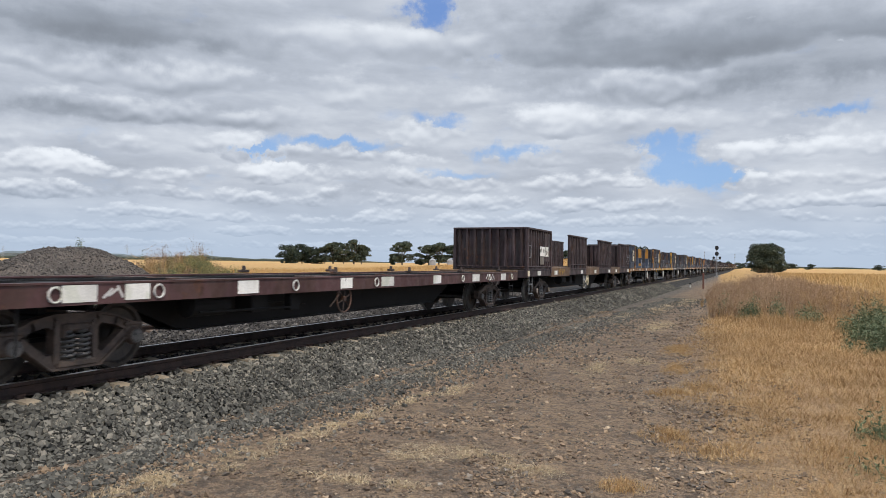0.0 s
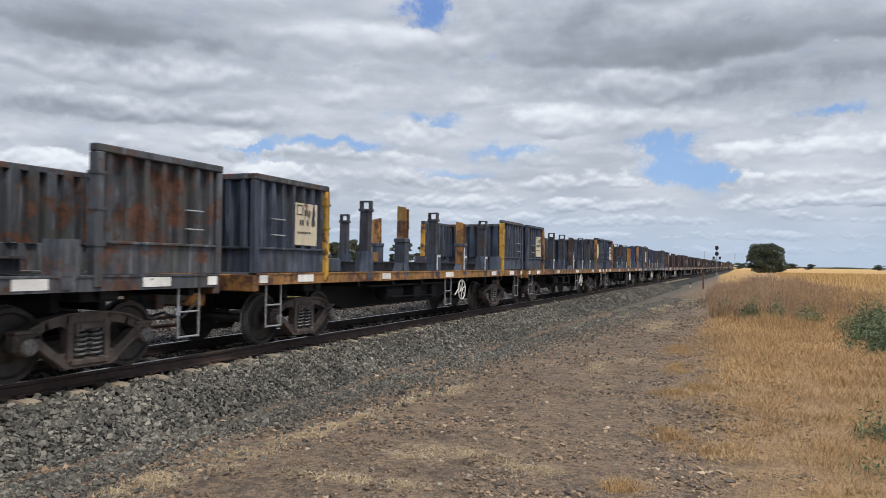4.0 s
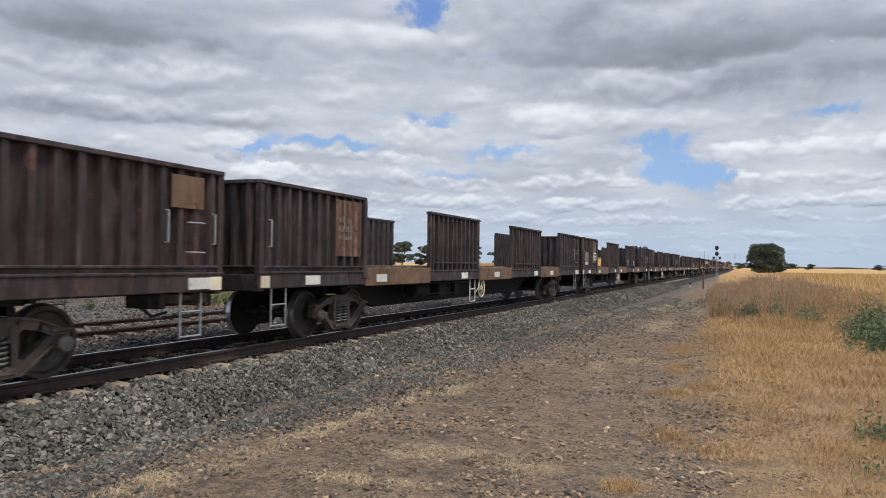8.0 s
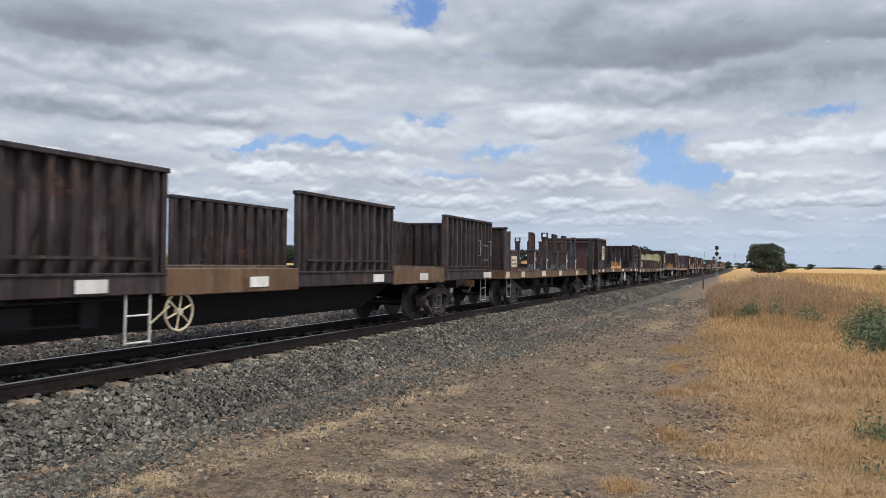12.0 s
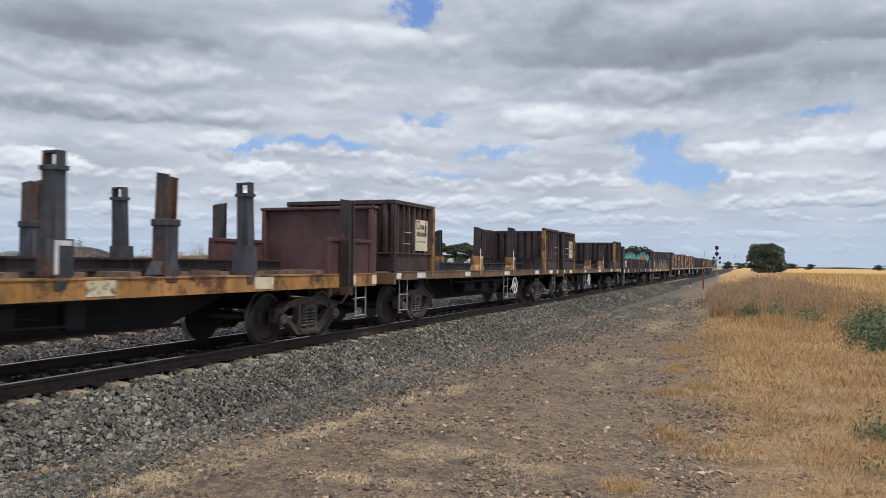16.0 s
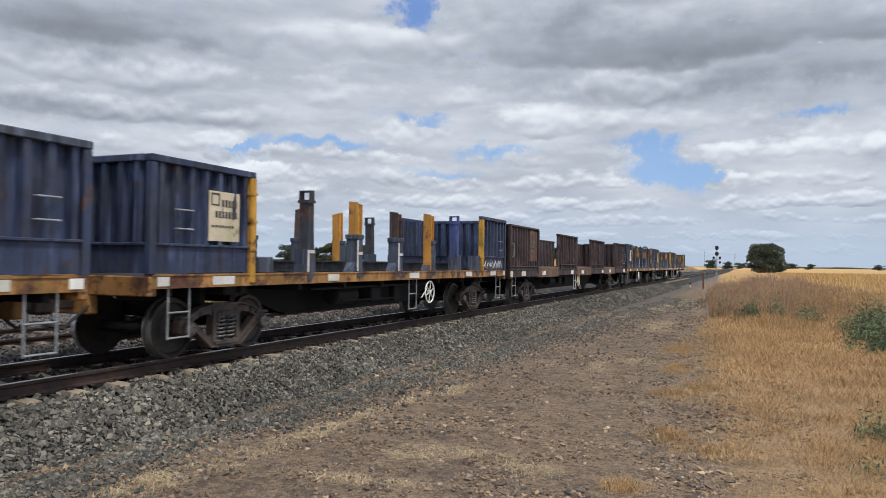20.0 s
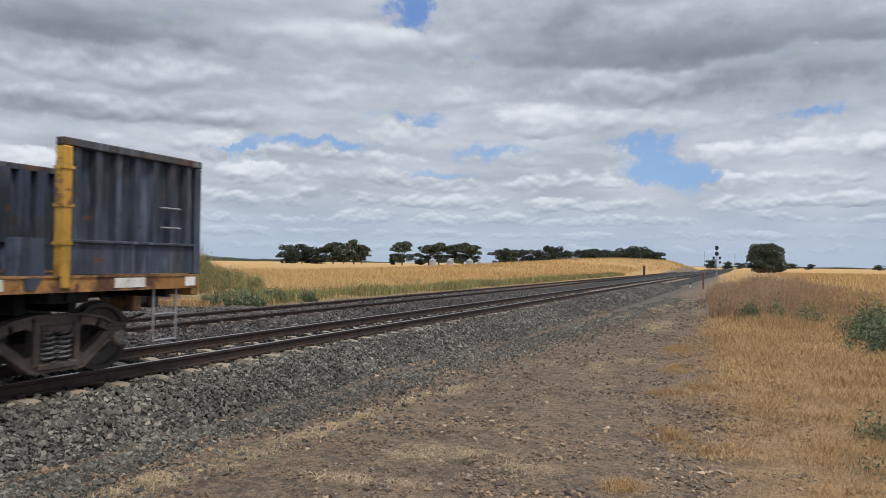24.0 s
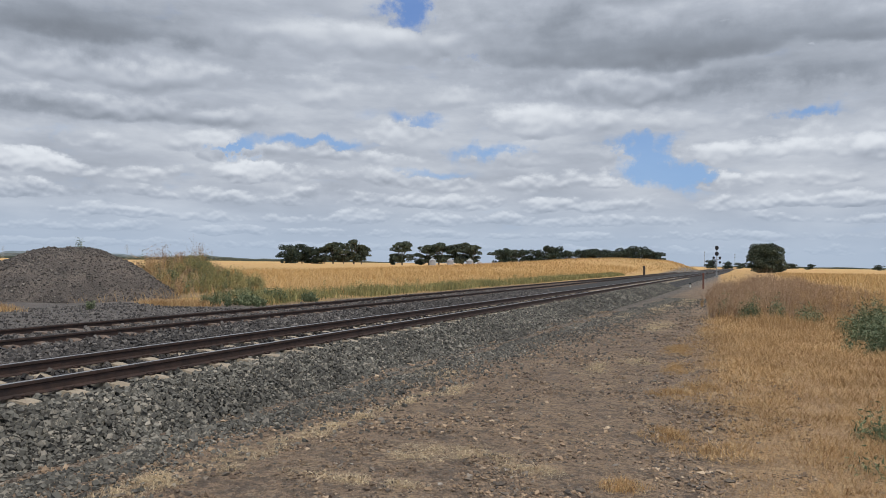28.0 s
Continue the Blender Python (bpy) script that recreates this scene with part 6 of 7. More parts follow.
def plant_grass():
    rng = np.random.default_rng(11)

    def verge(x, y):
        e = x - edge_x(y) + 0.8 * rand_noise(x, y, 0.7, 3)
        if e < -0.15:
            return 0.0
        clump = 0.62 + 0.7 * rand_noise(x, y, 1.5, 5) + 0.3 * rand_noise(x, y, 4.5, 8)
        bare = smooth(0.10, 0.40, rand_noise(x, y, 0.9, 24)) * smooth(13, 10, y) * smooth(1.6, 0.4, x)
        return max(0.0, min(1.0, e * 0.9 + 0.18)) * max(0.12, min(1.0, clump + 0.15)) * (1 - 0.6 * bare)

    g = grow(195000, (-3.0, 8.0, 5.0, 32.0), (0.05, 0.18), (0.0038, 0.0068), verge, rng, 1.85)
    g = g[0], [h * (1.0 + 1.3 * smooth(10, 20, p[1])) for h, p in zip(g[1], g[0])], g[2]
    blades("dry_grass", *g, STRAW, "short dry straw-coloured grass along the dirt", rng, 2.2)

    def standing(x, y):
        return verge(x, y) * max(0.0, min(1.0, 0.35 + 1.3 * rand_noise(x, y, 1.1, 44) + 0.5 * rand_noise(x, y, 4.0, 45)))

    g = grow(70000, (-2.6, 9.0, 5.0, 33.0), (0.10, 0.26), (0.0025, 0.0045), standing, rng, 1.5)
    g = g[0], [h * (1.0 + 0.9 * smooth(11, 22, p[1])) for h, p in zip(g[1], g[0])], g[2]
    blades("standing_grass", *g, STRAW, "fine upright dry grass in loose clumps", rng, 1.25)

    def tufts(x, y):
        """Thin straw in lines and patches on the dirt."""
        q = 0.0
        for cx, cy, rx, ry in ((-5.3, 5.4, 0.22, 0.7), (-5.12, 6.7, 0.22, 0.8), (-5.0, 7.9, 0.20, 0.8), (-4.95, 9.1, 0.15, 0.7), (-4.93, 10.5, 0.16, 1.0), (-4.65, 11.6, 0.22, 0.5), (-5.6, 13.0, 0.5, 0.5), (-3.35, 7.6, 0.35, 0.4), (-2.72, 7.8, 0.35, 0.35), (-2.1, 7.4, 0.3, 0.3), (-3.62, 6.3, 0.7, 0.12), (-2.95, 15.3, 0.35, 1.0), (-2.3, 16.7, 0.35, 0.6), (-2.95, 27.0, 0.5, 2.2), (-4.1, 38.0, 0.5, 5.0), (-4.9, 31.0, 0.4, 2.0), (-3.4, 48.0, 0.5, 6.0)):
            d = ((x - cx) / rx) ** 2 + ((y - cy) / ry) ** 2
            q = max(q, 1.0 - d * 0.5)
        return max(0.0, q) * max(0.0, min(1.0, 0.55 + 1.2 * rand_noise(x, y, 3.2, 6))) if q > 0 else 0.0

    g = grow(46000, (-6.8, 0.2, 4.3, 50.0), (0.03, 0.13), (0.0028, 0.005), tufts, rng, 1.9)
    blades("straw_tufts", *g, PALE, "thin flattened straw on the dirt", rng, 2.6)

    def clumps(x, y):
        q = 0.0
        for cx, cy, rx, ry in ((-1.16, 12.7, 0.5, 0.6), (-0.76, 13.6, 0.5, 0.7), (-0.95, 9.7, 0.42, 0.5), (-0.55, 9.0, 0.4, 0.35), (-1.1, 7.2, 0.3, 0.25), (-1.6, 19.5, 0.5, 1.5), (-1.35, 15.6, 0.4, 0.8)):
            q = max(q, 1.0 - ((x - cx) / rx) ** 2 - ((y - cy) / ry) ** 2)
        return max(0.0, q) * max(0.0, min(1.0, 0.55 + 1.2 * rand_noise(x, y, 4.0, 66)))

    g = grow(9000, (-2.2, 0.2, 6.5, 21.5), (0.06, 0.20), (0.003, 0.006), clumps, rng, 1.3)
    blades("straw_clumps", *g, STRAW, "dense orange straw clumps at the edge of the dirt", rng, 1.0)

    def litter(x, y):
        return max(0.0, min(1.0, 0.25 + 1.4 * rand_noise(x, y, 0.55, 17) + 0.6 * rand_noise(x, y, 2.6, 18)))

    g = grow(24000, (-6.3, 0.6, 4.2, 30.0), (0.018, 0.06), (0.003, 0.006), litter, rng, 1.8)
    blades("straw_litter", *g, PALE, "broken bits of straw lying on the dirt", rng, 3.0)

    def bank(x, y):
        e = x - edge_x(y) - 0.1 + 0.5 * rand_noise(x, y, 0.5, 2)
        inside = smooth(29.5, 32.5, y) * smooth(0, 0.9, e) * smooth(5.5, 1.5, x - 0.03 * y + 1.5 * rand_noise(x, y, 0.3, 61))
        return inside * max(0.08, min(1.0, 0.6 + 0.8 * rand_noise(x, y, 0.45, 9)))

    g = grow(1500, (-3.6, 8.0, 29.0, 62.0), (0.9, 1.75), (0.01, 0.02), bank, rng, 1.2)
    tall = [h * (0.62 + 0.55 * smooth(3.0, -1.0, p[0] - 0.04 * p[1])) * (0.85 + 0.5 * rand_noise(p[0], p[1], 0.5, 33)) for h, p in zip(g[1], g[0])]
    plumes("russet_weeds", g[0], tall, RUSSET, "tall feathery russet dry weeds", rng, 14, 84)
    g = grow(1100, (-3.6, 12.0, 28.5, 60.0), (0.5, 1.1), (0.01, 0.02), bank, rng, 1.2)
    plumes("pale_stalks", g[0], g[1], STRAW, "pale straw stalks among the russet weeds", rng, 14, 42)

    def rough_right(x, y):
        e = x - edge_x(y)
        return smooth(20.0, 27.0, y) * smooth(0.6, 2.2, e) * max(0.05, min(1.0, 0.5 + 0.9 * rand_noise(x, y, 0.5, 14)))

    g = grow(42000, (-1.0, 14.0, 19.0, 42.0), (0.2, 0.75), (0.0030, 0.0055), rough_right, rng, 1.1)
    blades("rough_grass", *g, STRAW, "knee-high rough straw grass", rng, 0.6)

    def field_right(x, y):
        return smooth(1.0, 4.0, x - 0.02 * y) * max(0.2, min(1.0, 0.7 + 0.5 * rand_noise(x, y, 0.12, 4)))

    g = grow(46000, (2.0, 90.0, 30.0, 190.0), (0.45, 0.85), (0.007, 0.013), field_right, rng, 1.5)
    blades("field_grass", *g, GOLD, "ripe golden field grass", rng, 0.5)

    def weeds(x, y):
        q = 0.0
        for cx, cy, r in ((3.9, 26.5, 1.3), (3.0, 21.0, 0.8), (3.6, 23.5, 1.1), (1.62, 10.4, 0.42), (1.15, 8.6, 0.3), (0.0, 31.0, 0.5), (1.2, 31.5, 0.55), (2.1, 30.0, 0.5), (4.8, 28.5, 1.2), (-0.9, 33.5, 0.4)):
            q = max(q, 1.0 - ((x - cx) ** 2 + (y - cy) ** 2) / (r * r))
        return max(0.0, q) * max(0.0, min(1.0, 0.65 + 1.3 * rand_noise(x, y, 1.7, 71)))

    g = grow(34000, (-1.5, 6.5, 8.0, 35.0), (0.25, 1.25), (0.014, 0.034), weeds, rng)
    leaves("green_weeds", g[0], [h * (0.40 if p[1] < 12 else 0.9) * (0.75 + 1.1 * abs(rand_noise(p[0], p[1], 2.5, 72))) for h, p in zip(g[1], g[0])], 0.034, GREEN, "leafy green weeds among the straw", rng)

    def field_left(x, y):
        e = -x - 18.3 - 0.03 * max(0, y - 60)
        q = smooth(0.0, 2.5, e + 1.2 * rand_noise(x, y, 0.3, 1)) * (1.0 if y > 27 or x < -38 else smooth(22, 27, y - 0.4 * (x + 20)))
        return q * max(0.25, min(1.0, 0.75 + 0.5 * rand_noise(x, y, 0.15, 12)))

    g = grow(60000, (-75.0, -17.5, 21.0, 175.0), (0.45, 0.95), (0.0040, 0.0075), field_left, rng, 1.4)
    blades("field_grass", *g, GOLD, "tall golden grass across the line", rng, 0.9)

    def fringe(x, y):
        e = -x - 17.9 - 0.02 * max(0, y - 50)
        return smooth(0.0, 1.0, e) * smooth(5.5, 2.0, e) * (1.0 if y > 25 else 0.0) * max(0.0, min(1.0, 0.45 + 1.1 * rand_noise(x, y, 0.35, 21)))

    g = grow(24000, (-25.0, -17.0, 23.0, 130.0), (0.3, 0.85), (0.008, 0.014), fringe, rng, 1.5)
    blades("fringe_grass", *g, OLIVE, "half-green grass fringe beside the siding", rng, 0.6)

    def bank_top(x, y):
        return smooth(0.5, 1.4, ground_z(x, y)) * max(0.1, min(1.0, 0.6 + 0.6 * rand_noise(x, y, 0.1, 30)))

    g = grow(16000, (-90.0, -14.0, 130.0, 300.0), (0.3, 0.7), (0.008, 0.012), bank_top, rng)
    blades("bank_grass", *g, GOLD, "golden grass on the long bank", rng, 0.5)


plant_grass()

# ---- the gravel heap and the overgrown earth beside it ----


def heap_z(x, y):
    """Heights of the two heaps over the ground, by distance from their tops."""
    n1 = 0.28 * rand_noise(x, y, 0.5, 40) + 0.10 * rand_noise(x, y, 1.6, 41)
    u, v = (x + 28.7) * 0.63 + (y - 24.4) * 0.78, (x + 28.7) * -0.78 + (y - 24.4) * 0.63
    r1 = math.hypot(u / (4.6 if u > 0 else 6.5), v / 4.4)
    a = 2.42 * max(0.0, 1 - r1 ** 1.5) * (1 + 0.35 * n1) if r1 < 1 else 0.0
    r2 = math.hypot((x + 28.0) / 4.5, (y - 30.2) / 4.4)
    b = 1.45 * max(0.0, 1 - r2 ** 1.5) * (1 + 2.4 * n1) if r2 < 1 else 0.0
    return a, b


def heap(which):
    n = 70
    x0, y0, s = (-38.0, 15.0, 18.0) if which == 0 else (-33.0, 25.0, 11.0)
    v, ok = [], []
    for j in range(n + 1):
        for i in range(n + 1):
            x, y = x0 + s * i / n, y0 + s * j / n
            h = heap_z(x, y)[which]
            ok.append(h > 0)
            v.append((x, y, ground_z(x, y) + (h + 0.02 * rand_noise(x, y, 5, 1) if h > 0 else -0.05)))
    f = [(j * (n + 1) + i, j * (n + 1) + i + 1, (j + 1) * (n + 1) + i + 1, (j + 1) * (n + 1) + i) for j in range(n) for i in range(n)]
    return v, [q for q in f if any(ok[i] for i in q)]


solid("spoil_mound", heap(0), GRAVELPILE, "rounded heap of dark spoil and stone", "spoil heap")
solid("earth_mound", heap(1), plain("dry earth", (0.20, 0.145, 0.085), (0.28, 0.20, 0.11), 1.5), "low earth heap overgrown with dry weeds", "earth heap")


def dress_heaps():
    rng = np.random.default_rng(21)
    pts, sizes = [], []
    while len(pts) < 13000:
        x, y = rng.uniform(-37, -22), rng.uniform(16, 32)
        h = heap_z(x, y)[0]
        if h > 0.03:
            s = rng.choice([0.022, 0.034, 0.055], p=[0.5, 0.40, 0.10]) * rng.uniform(0.8, 1.3)
            pts.append((x, y, ground_z(x, y) + h + s * 0.2))
            sizes.append(s)
    stones("heap_stones", pts, sizes, HEAPSTONE, "stones lying on the gravel heap", rng)

    def on(x, y):
        return 1.0 if heap_z(x, y)[1] > 0.12 else 0.0

    for name, count, hh, ww, mat, label in (("heap_weeds", 5000, (0.25, 0.7), (0.004, 0.008), OLIVE, "half-dry weeds on the earth heap"), ("heap_straw", 6000, (0.25, 0.7), (0.004, 0.007), STRAW, "straw stalks on the earth heap")):
        p, h, w = grow(count, (-33, -22, 25, 36), hh, ww, on, rng)
        p = [(x, y, z + heap_z(x, y)[1]) for x, y, z in p]
        blades(name, p, h, w, mat, label, rng, 0.8, "weeds")
    # bushy dry weeds, tan on the crest and greener down the side towards the line
    for name, count, hh, mat, label, side in (("heap_bushes", 150, (0.6, 1.5), RUSSET, "tall tan feathery weeds on the earth heap", -1), ("heap_seedheads", 130, (0.5, 1.2), STRAW, "pale seed heads on the earth heap", -1), ("heap_leaves", 190, (0.4, 1.0), OLIVE, "olive weeds on the side of the earth heap", 1), ("heap_green", 90, (0.3, 0.9), GREEN, "green weeds low on the earth heap", 1)):
        roots, tall = [], []
        while len(roots) < count:
            x, y = rng.uniform(-33, -21.5), rng.uniform(25, 35)
            b = heap_z(x, y)[1]
            if b < 0.06 or side * (x + 0.35 * y + 16.2 + 3.0 * rand_noise(x, y, 0.8, 55)) < 0:
                continue
            roots.append((x, y, ground_z(x, y) + b - 0.03))
            tall.append(rng.uniform(*hh) * (0.7 + 0.9 * max(0.0, 0.3 + rand_noise(x, y, 0.7, 50))))
        plumes(name, roots, tall, mat, label, rng, 12, 96, 0.42, 0.034)
    # a few tall thin weeds beside and on the spoil
    for x, y, hh in ((-28.9, 24.6, 0.6), (-27.6, 27.2, 1.3), (-26.9, 27.6, 1.1), (-26.2, 27.8, 1.4), (-27.2, 28.6, 1.2), (-25.2, 27.6, 0.9)):
        a, b = heap_z(x, y)
        st = [(x + rng.normal(0, 0.05), y + rng.normal(0, 0.05), ground_z(x, y) + max(a, b) - 0.05) for _ in range(130)]
        leaves("tall_weed", st, [hh * rng.uniform(0.4, 1.0) for _ in st], 0.035, GREEN, "tall thin green weed by the spoil heap", rng)

    def low(x, y):
        q = 0.0
        for cx, cy, rx, ry in ((-21.0, 22.6, 2.4, 1.0), (-23.5, 16.6, 1.6, 0.6), (-19.6, 25.5, 1.4, 1.6)):
            q = max(q, 1 - ((x - cx) / rx) ** 2 - ((y - cy) / ry) ** 2)
        return max(0, q)

    g = grow(6500, (-27, -17, 15, 28), (0.12, 0.45), (0.004, 0.008), low, rng)
    blades("low_straw", *g, STRAW, "low orange straw before the heap", rng, 0.8)

    def green(x, y):
        q = 0.0
        for cx, cy, r in ((-19.0, 23.6, 1.5), (-19.4, 26.0, 1.4), (-21.3, 18.6, 0.25), (-20.6, 23.9, 0.5), (-18.7, 27.5, 1.0), (-21.5, 27.5, 1.6)):
            q = max(q, 1 - ((x - cx) ** 2 + (y - cy) ** 2) / (r * r))
        return max(0, q) * max(0.0, min(1.0, 0.4 + 1.5 * rand_noise(x, y, 1.2, 73)))

    g = grow(260, (-23, -16, 17, 29), (0.25, 0.85), (0.010, 0.020), green, rng)
    plumes("green_weeds", g[0], g[1], GREEN, "grey-green leafy weeds beside the siding", rng, 10, 80, 0.45, 0.045)
    # single weeds along the edge of the field
    roots = [(-18.2 - abs(rng.normal(0, 1.0)) - 0.012 * y, y) for y in rng.uniform(24, 95, 90)]
    plumes("edge_weeds", [(x, y, ground_z(x, y)) for x, y in roots], rng.uniform(0.5, 1.25, len(roots)), OLIVE, "straggling olive weeds at the field's edge", rng, 8, 56, 0.3, 0.04)


dress_heaps()

# ---- trees ----


def crown(name, blobs, count, size, mat, parent, rng, label=""):
    """Many small leaf clumps on and inside uneven lobes."""
    pts = []
    vol = np.array([b[3] * b[4] * b[5] for b in blobs])
    pick = rng.choice(len(blobs), count, p=vol / vol.sum())
    for i in pick:
        cx, cy, cz, rx, ry, rz = blobs[i]
        d = rng.normal(size=3)
        d /= np.linalg.norm(d)
        r = rng.uniform(0.55, 1.06) ** 0.6
        if d[2] < -0.35:
            d[2] *= 0.45
        pts.append((cx + d[0] * rx * r, cy + d[1] * ry * r, cz + d[2] * rz * r))
    n = len(pts)
    quad = np.array([(-1, -0.55, 0), (1, -0.55, 0.25), (0.8, 0.6, -0.1), (-0.7, 0.65, 0.3)])
    s = size * rng.uniform(0.5, 1.35, n)
    v = np.einsum("nij,kj->nki", turns(n, rng), quad) * s[:, None, None] + np.asarray(pts)[:, None]
    f = np.array([(0, 1, 2), (0, 2, 3)])[None] + (np.arange(n) * 4)[:, None, None]
    ob = new(name, swarm(name, v.reshape(-1, 3), f.reshape(-1, 3), mat))
    ob.parent = parent
    return tagged(ob, label)


def limbs(h, spread, rng, forks=6):
    g = [tube((0, 0, -0.3), (0.15, 0.1, h * 0.32), h * 0.035, h * 0.024, 9)]
    for i in range(forks):
        a = 2 * math.pi * i / forks + rng.uniform(-0.4, 0.4)
        r = spread * rng.uniform(0.45, 0.8)
        mid = (r * 0.45 * math.cos(a), r * 0.45 * math.sin(a), h * rng.uniform(0.45, 0.6))
        tip = (r * math.cos(a), r * math.sin(a), h * rng.uniform(0.68, 0.86))
        g += [tube((0.12, 0.08, h * rng.uniform(0.22, 0.33)), mid, h * 0.018, h * 0.012, 6), tube(mid, tip, h * 0.012, h * 0.004, 5)]
    return join(*g)


def tree(x, y, h, width, kind, seed, label, group=""):
    rng = np.random.default_rng(seed)
    t = thing("tree", pose(x, y, ground_z(x, y), 0, 0, rng.uniform(0, 360)), label, "tree", group)
    part("trunk", limbs(h, width / 2, rng, 7 if kind == "gum" else 5), BARK if kind == "gum" else ASHBARK, t)
    w = width / 2
    blobs = []
    if kind == "gum":            # airy clumps held apart on limbs
        for i in range(46):
            a, r = rng.uniform(0, 6.28), w * rng.uniform(0.1, 0.92)
            q = w * rng.uniform(0.24, 0.40)
            low = rng.random() < 0.42
            z = rng.uniform(0.14, 0.42) if low else rng.uniform(0.42, 0.76) + 0.16 * (1 - (r / w) ** 2)
            blobs.append((r * math.cos(a), r * math.sin(a), h * z, q, q, q * rng.uniform(0.40, 0.65)))
        crown("crown", blobs, 8500, h * 0.022, LEAF, t, rng)
    elif kind == "cypress":      # dense and flat-topped down to the ground
        for i in range(30):
            a, r = rng.uniform(0, 6.28), w * rng.uniform(0.0, 0.95)
            q = w * rng.uniform(0.28, 0.5)
            blobs.append((r * math.cos(a), r * math.sin(a), h * rng.uniform(0.06, 0.86), q, q, h * rng.uniform(0.10, 0.18)))
        crown("crown", blobs, 5500, h * 0.028, PINE, t, rng)
    else:                        # broad rounded crown hanging almost to the grass
        for i in range(140):
            a, r = rng.uniform(0, 6.28), w * 0.84 * rng.uniform(0.0, 1.0) ** 0.5
            z = rng.uniform(0.04, 0.82)
            q = w * rng.uniform(0.19, 0.27)
            k = math.sqrt(max(0.05, 1 - ((z - 0.36) / 0.56) ** 2))
            blobs.append((r * k * math.cos(a), r * k * math.sin(a), h * z, q, q, q * 0.72))
        crown("crown", blobs, 20000, h * 0.020, LEAF, t, rng)
    return t


def bearing(px_az, dist):
    """A spot at an azimuth (degrees from the line, positive to the right) and distance."""
    return dist * math.sin(radians(px_az)), dist * math.cos(radians(px_az))


def plant_trees():
    # azimuth, distance, height, width, kind
    stands = (
        ("farm shelter belt", ((-34.8, 520, 14, 17, "cypress"), (-33.9, 525, 14, 14, "cypress"), (-33.0, 520, 13.5, 14, "cypress"), (-32.2, 515, 13, 13, "gum"), (-31.5, 510, 17.5, 12, "gum"), (-30.7, 505, 14, 14, "gum"), (-29.9, 515, 18.5, 15, "gum"), (-29.3, 520, 15, 12, "gum"))),
        ("farmyard trees", ((-26.1, 520, 17.5, 17, "gum"), (-24.7, 535, 9, 10, "cypress"), (-24.0, 520, 15, 14, "gum"), (-23.2, 515, 17, 15, "gum"), (-22.3, 520, 15, 13, "gum"), (-21.3, 515, 17.5, 17, "gum"), (-20.5, 518, 15, 13, "gum"), (-26.9, 520, 6, 4, "cypress"))),
        ("shelter belt behind the bank", ((-18.3, 430, 11, 13, "cypress"), (-17.3, 440, 11, 11, "gum"), (-16.3, 430, 10.5, 12, "cypress"), (-15.2, 430, 12, 12, "cypress"), (-14.2, 420, 13.5, 9, "cypress"), (-13.2, 430, 10.5, 12, "cypress"), (-12.2, 430, 11, 13, "cypress"), (-11.2, 430, 11.5, 13, "cypress"), (-10.1, 430, 11, 13, "cypress"), (-9.1, 425, 11.5, 13, "cypress"), (-8.1, 420, 12.5, 14, "cypress"), (-7.2, 420, 12.5, 13, "cypress"), (-6.4, 425, 10.5, 9, "cypress"))),
        ("far roadside trees", ((-1.4, 600, 6, 8, "cypress"), (-0.6, 605, 5, 8, "cypress"), (2.9, 620, 5, 7, "cypress"), (-2.6, 640, 8, 9, "cypress"), (4.0, 700, 5, 8, "cypress"), (8.2, 700, 5, 9, "cypress"))),
    )
    seed = 100
    for group, rows in stands:
        for az, dist, h, wd, kind in rows:
            x, y = bearing(az, dist)
            seed += 1
            what = {"gum": "open gum tree with pale limbs and dark clumps", "cypress": "dense dark cypress tree in a shelter belt"}[kind]
            tree(x, y, h, wd, kind, seed, what, group)
    x, y = bearing(1.12, 210)
    tree(x, y, 8.6, 10.8, "round", 77, "broad rounded dark evergreen standing alone", "")


plant_trees()

# ---- things beside the line ----


def signal():
    s = thing("railway_signal", pose(-5.9, 158, ground_z(-5.9, 158)), "tall railway signal mast with black round heads", "railway signal")
    part("mast", join(tube((0, 0, 0), (0, 0, 6.3), 0.07, 0.055, 10), box(-0.25, 0.25, -0.25, 0.25, 0, 0.25, 0.03)), STEEL, s, "grey steel mast")
    part("ladder", join(*[box(x - 0.015, x + 0.015, 0.28, 0.31, 0.2, 5.9) for x in (-0.17, 0.17)], *[box(-0.17, 0.17, 0.285, 0.305, 0.5 + 0.4 * k, 0.53 + 0.4 * k) for k in range(14)]), STEEL, s)
    for z in (5.95, 4.75):
        head = part("signal_head", join(prism([(0.38 * math.cos(2 * math.pi * k / 16), z + 0.45 * math.sin(2 * math.pi * k / 16)) for k in range(16)], -0.16, -0.10, "y"), box(-0.18, 0.18, -0.10, 0.16, z - 0.3, z + 0.3, 0.02)), BLACK, s, "black round signal head")
        part("hood", moved(tube((0, 0, 0), (0, -0.25, 0), 0.13, 0.13, 10), pose(0, -0.16, z)), BLACK, head)
    part("cross_arm", box(-0.75, 0.75, -0.05, 0.05, 3.55, 3.63), STEEL, s)
    for x in (-0.6, 0.6):
        for z in (3.95, 3.0):
            part("marker_head", join(prism([(x + 0.25 * math.cos(2 * math.pi * k / 12), z + 0.25 * math.sin(2 * math.pi * k / 12)) for k in range(12)], -0.12, 0.1, "y"), box(x - 0.05, x + 0.05, 0.1, 0.2, z - 0.4, z + 0.1)), BLACK, s, "small round marker light")


signal()


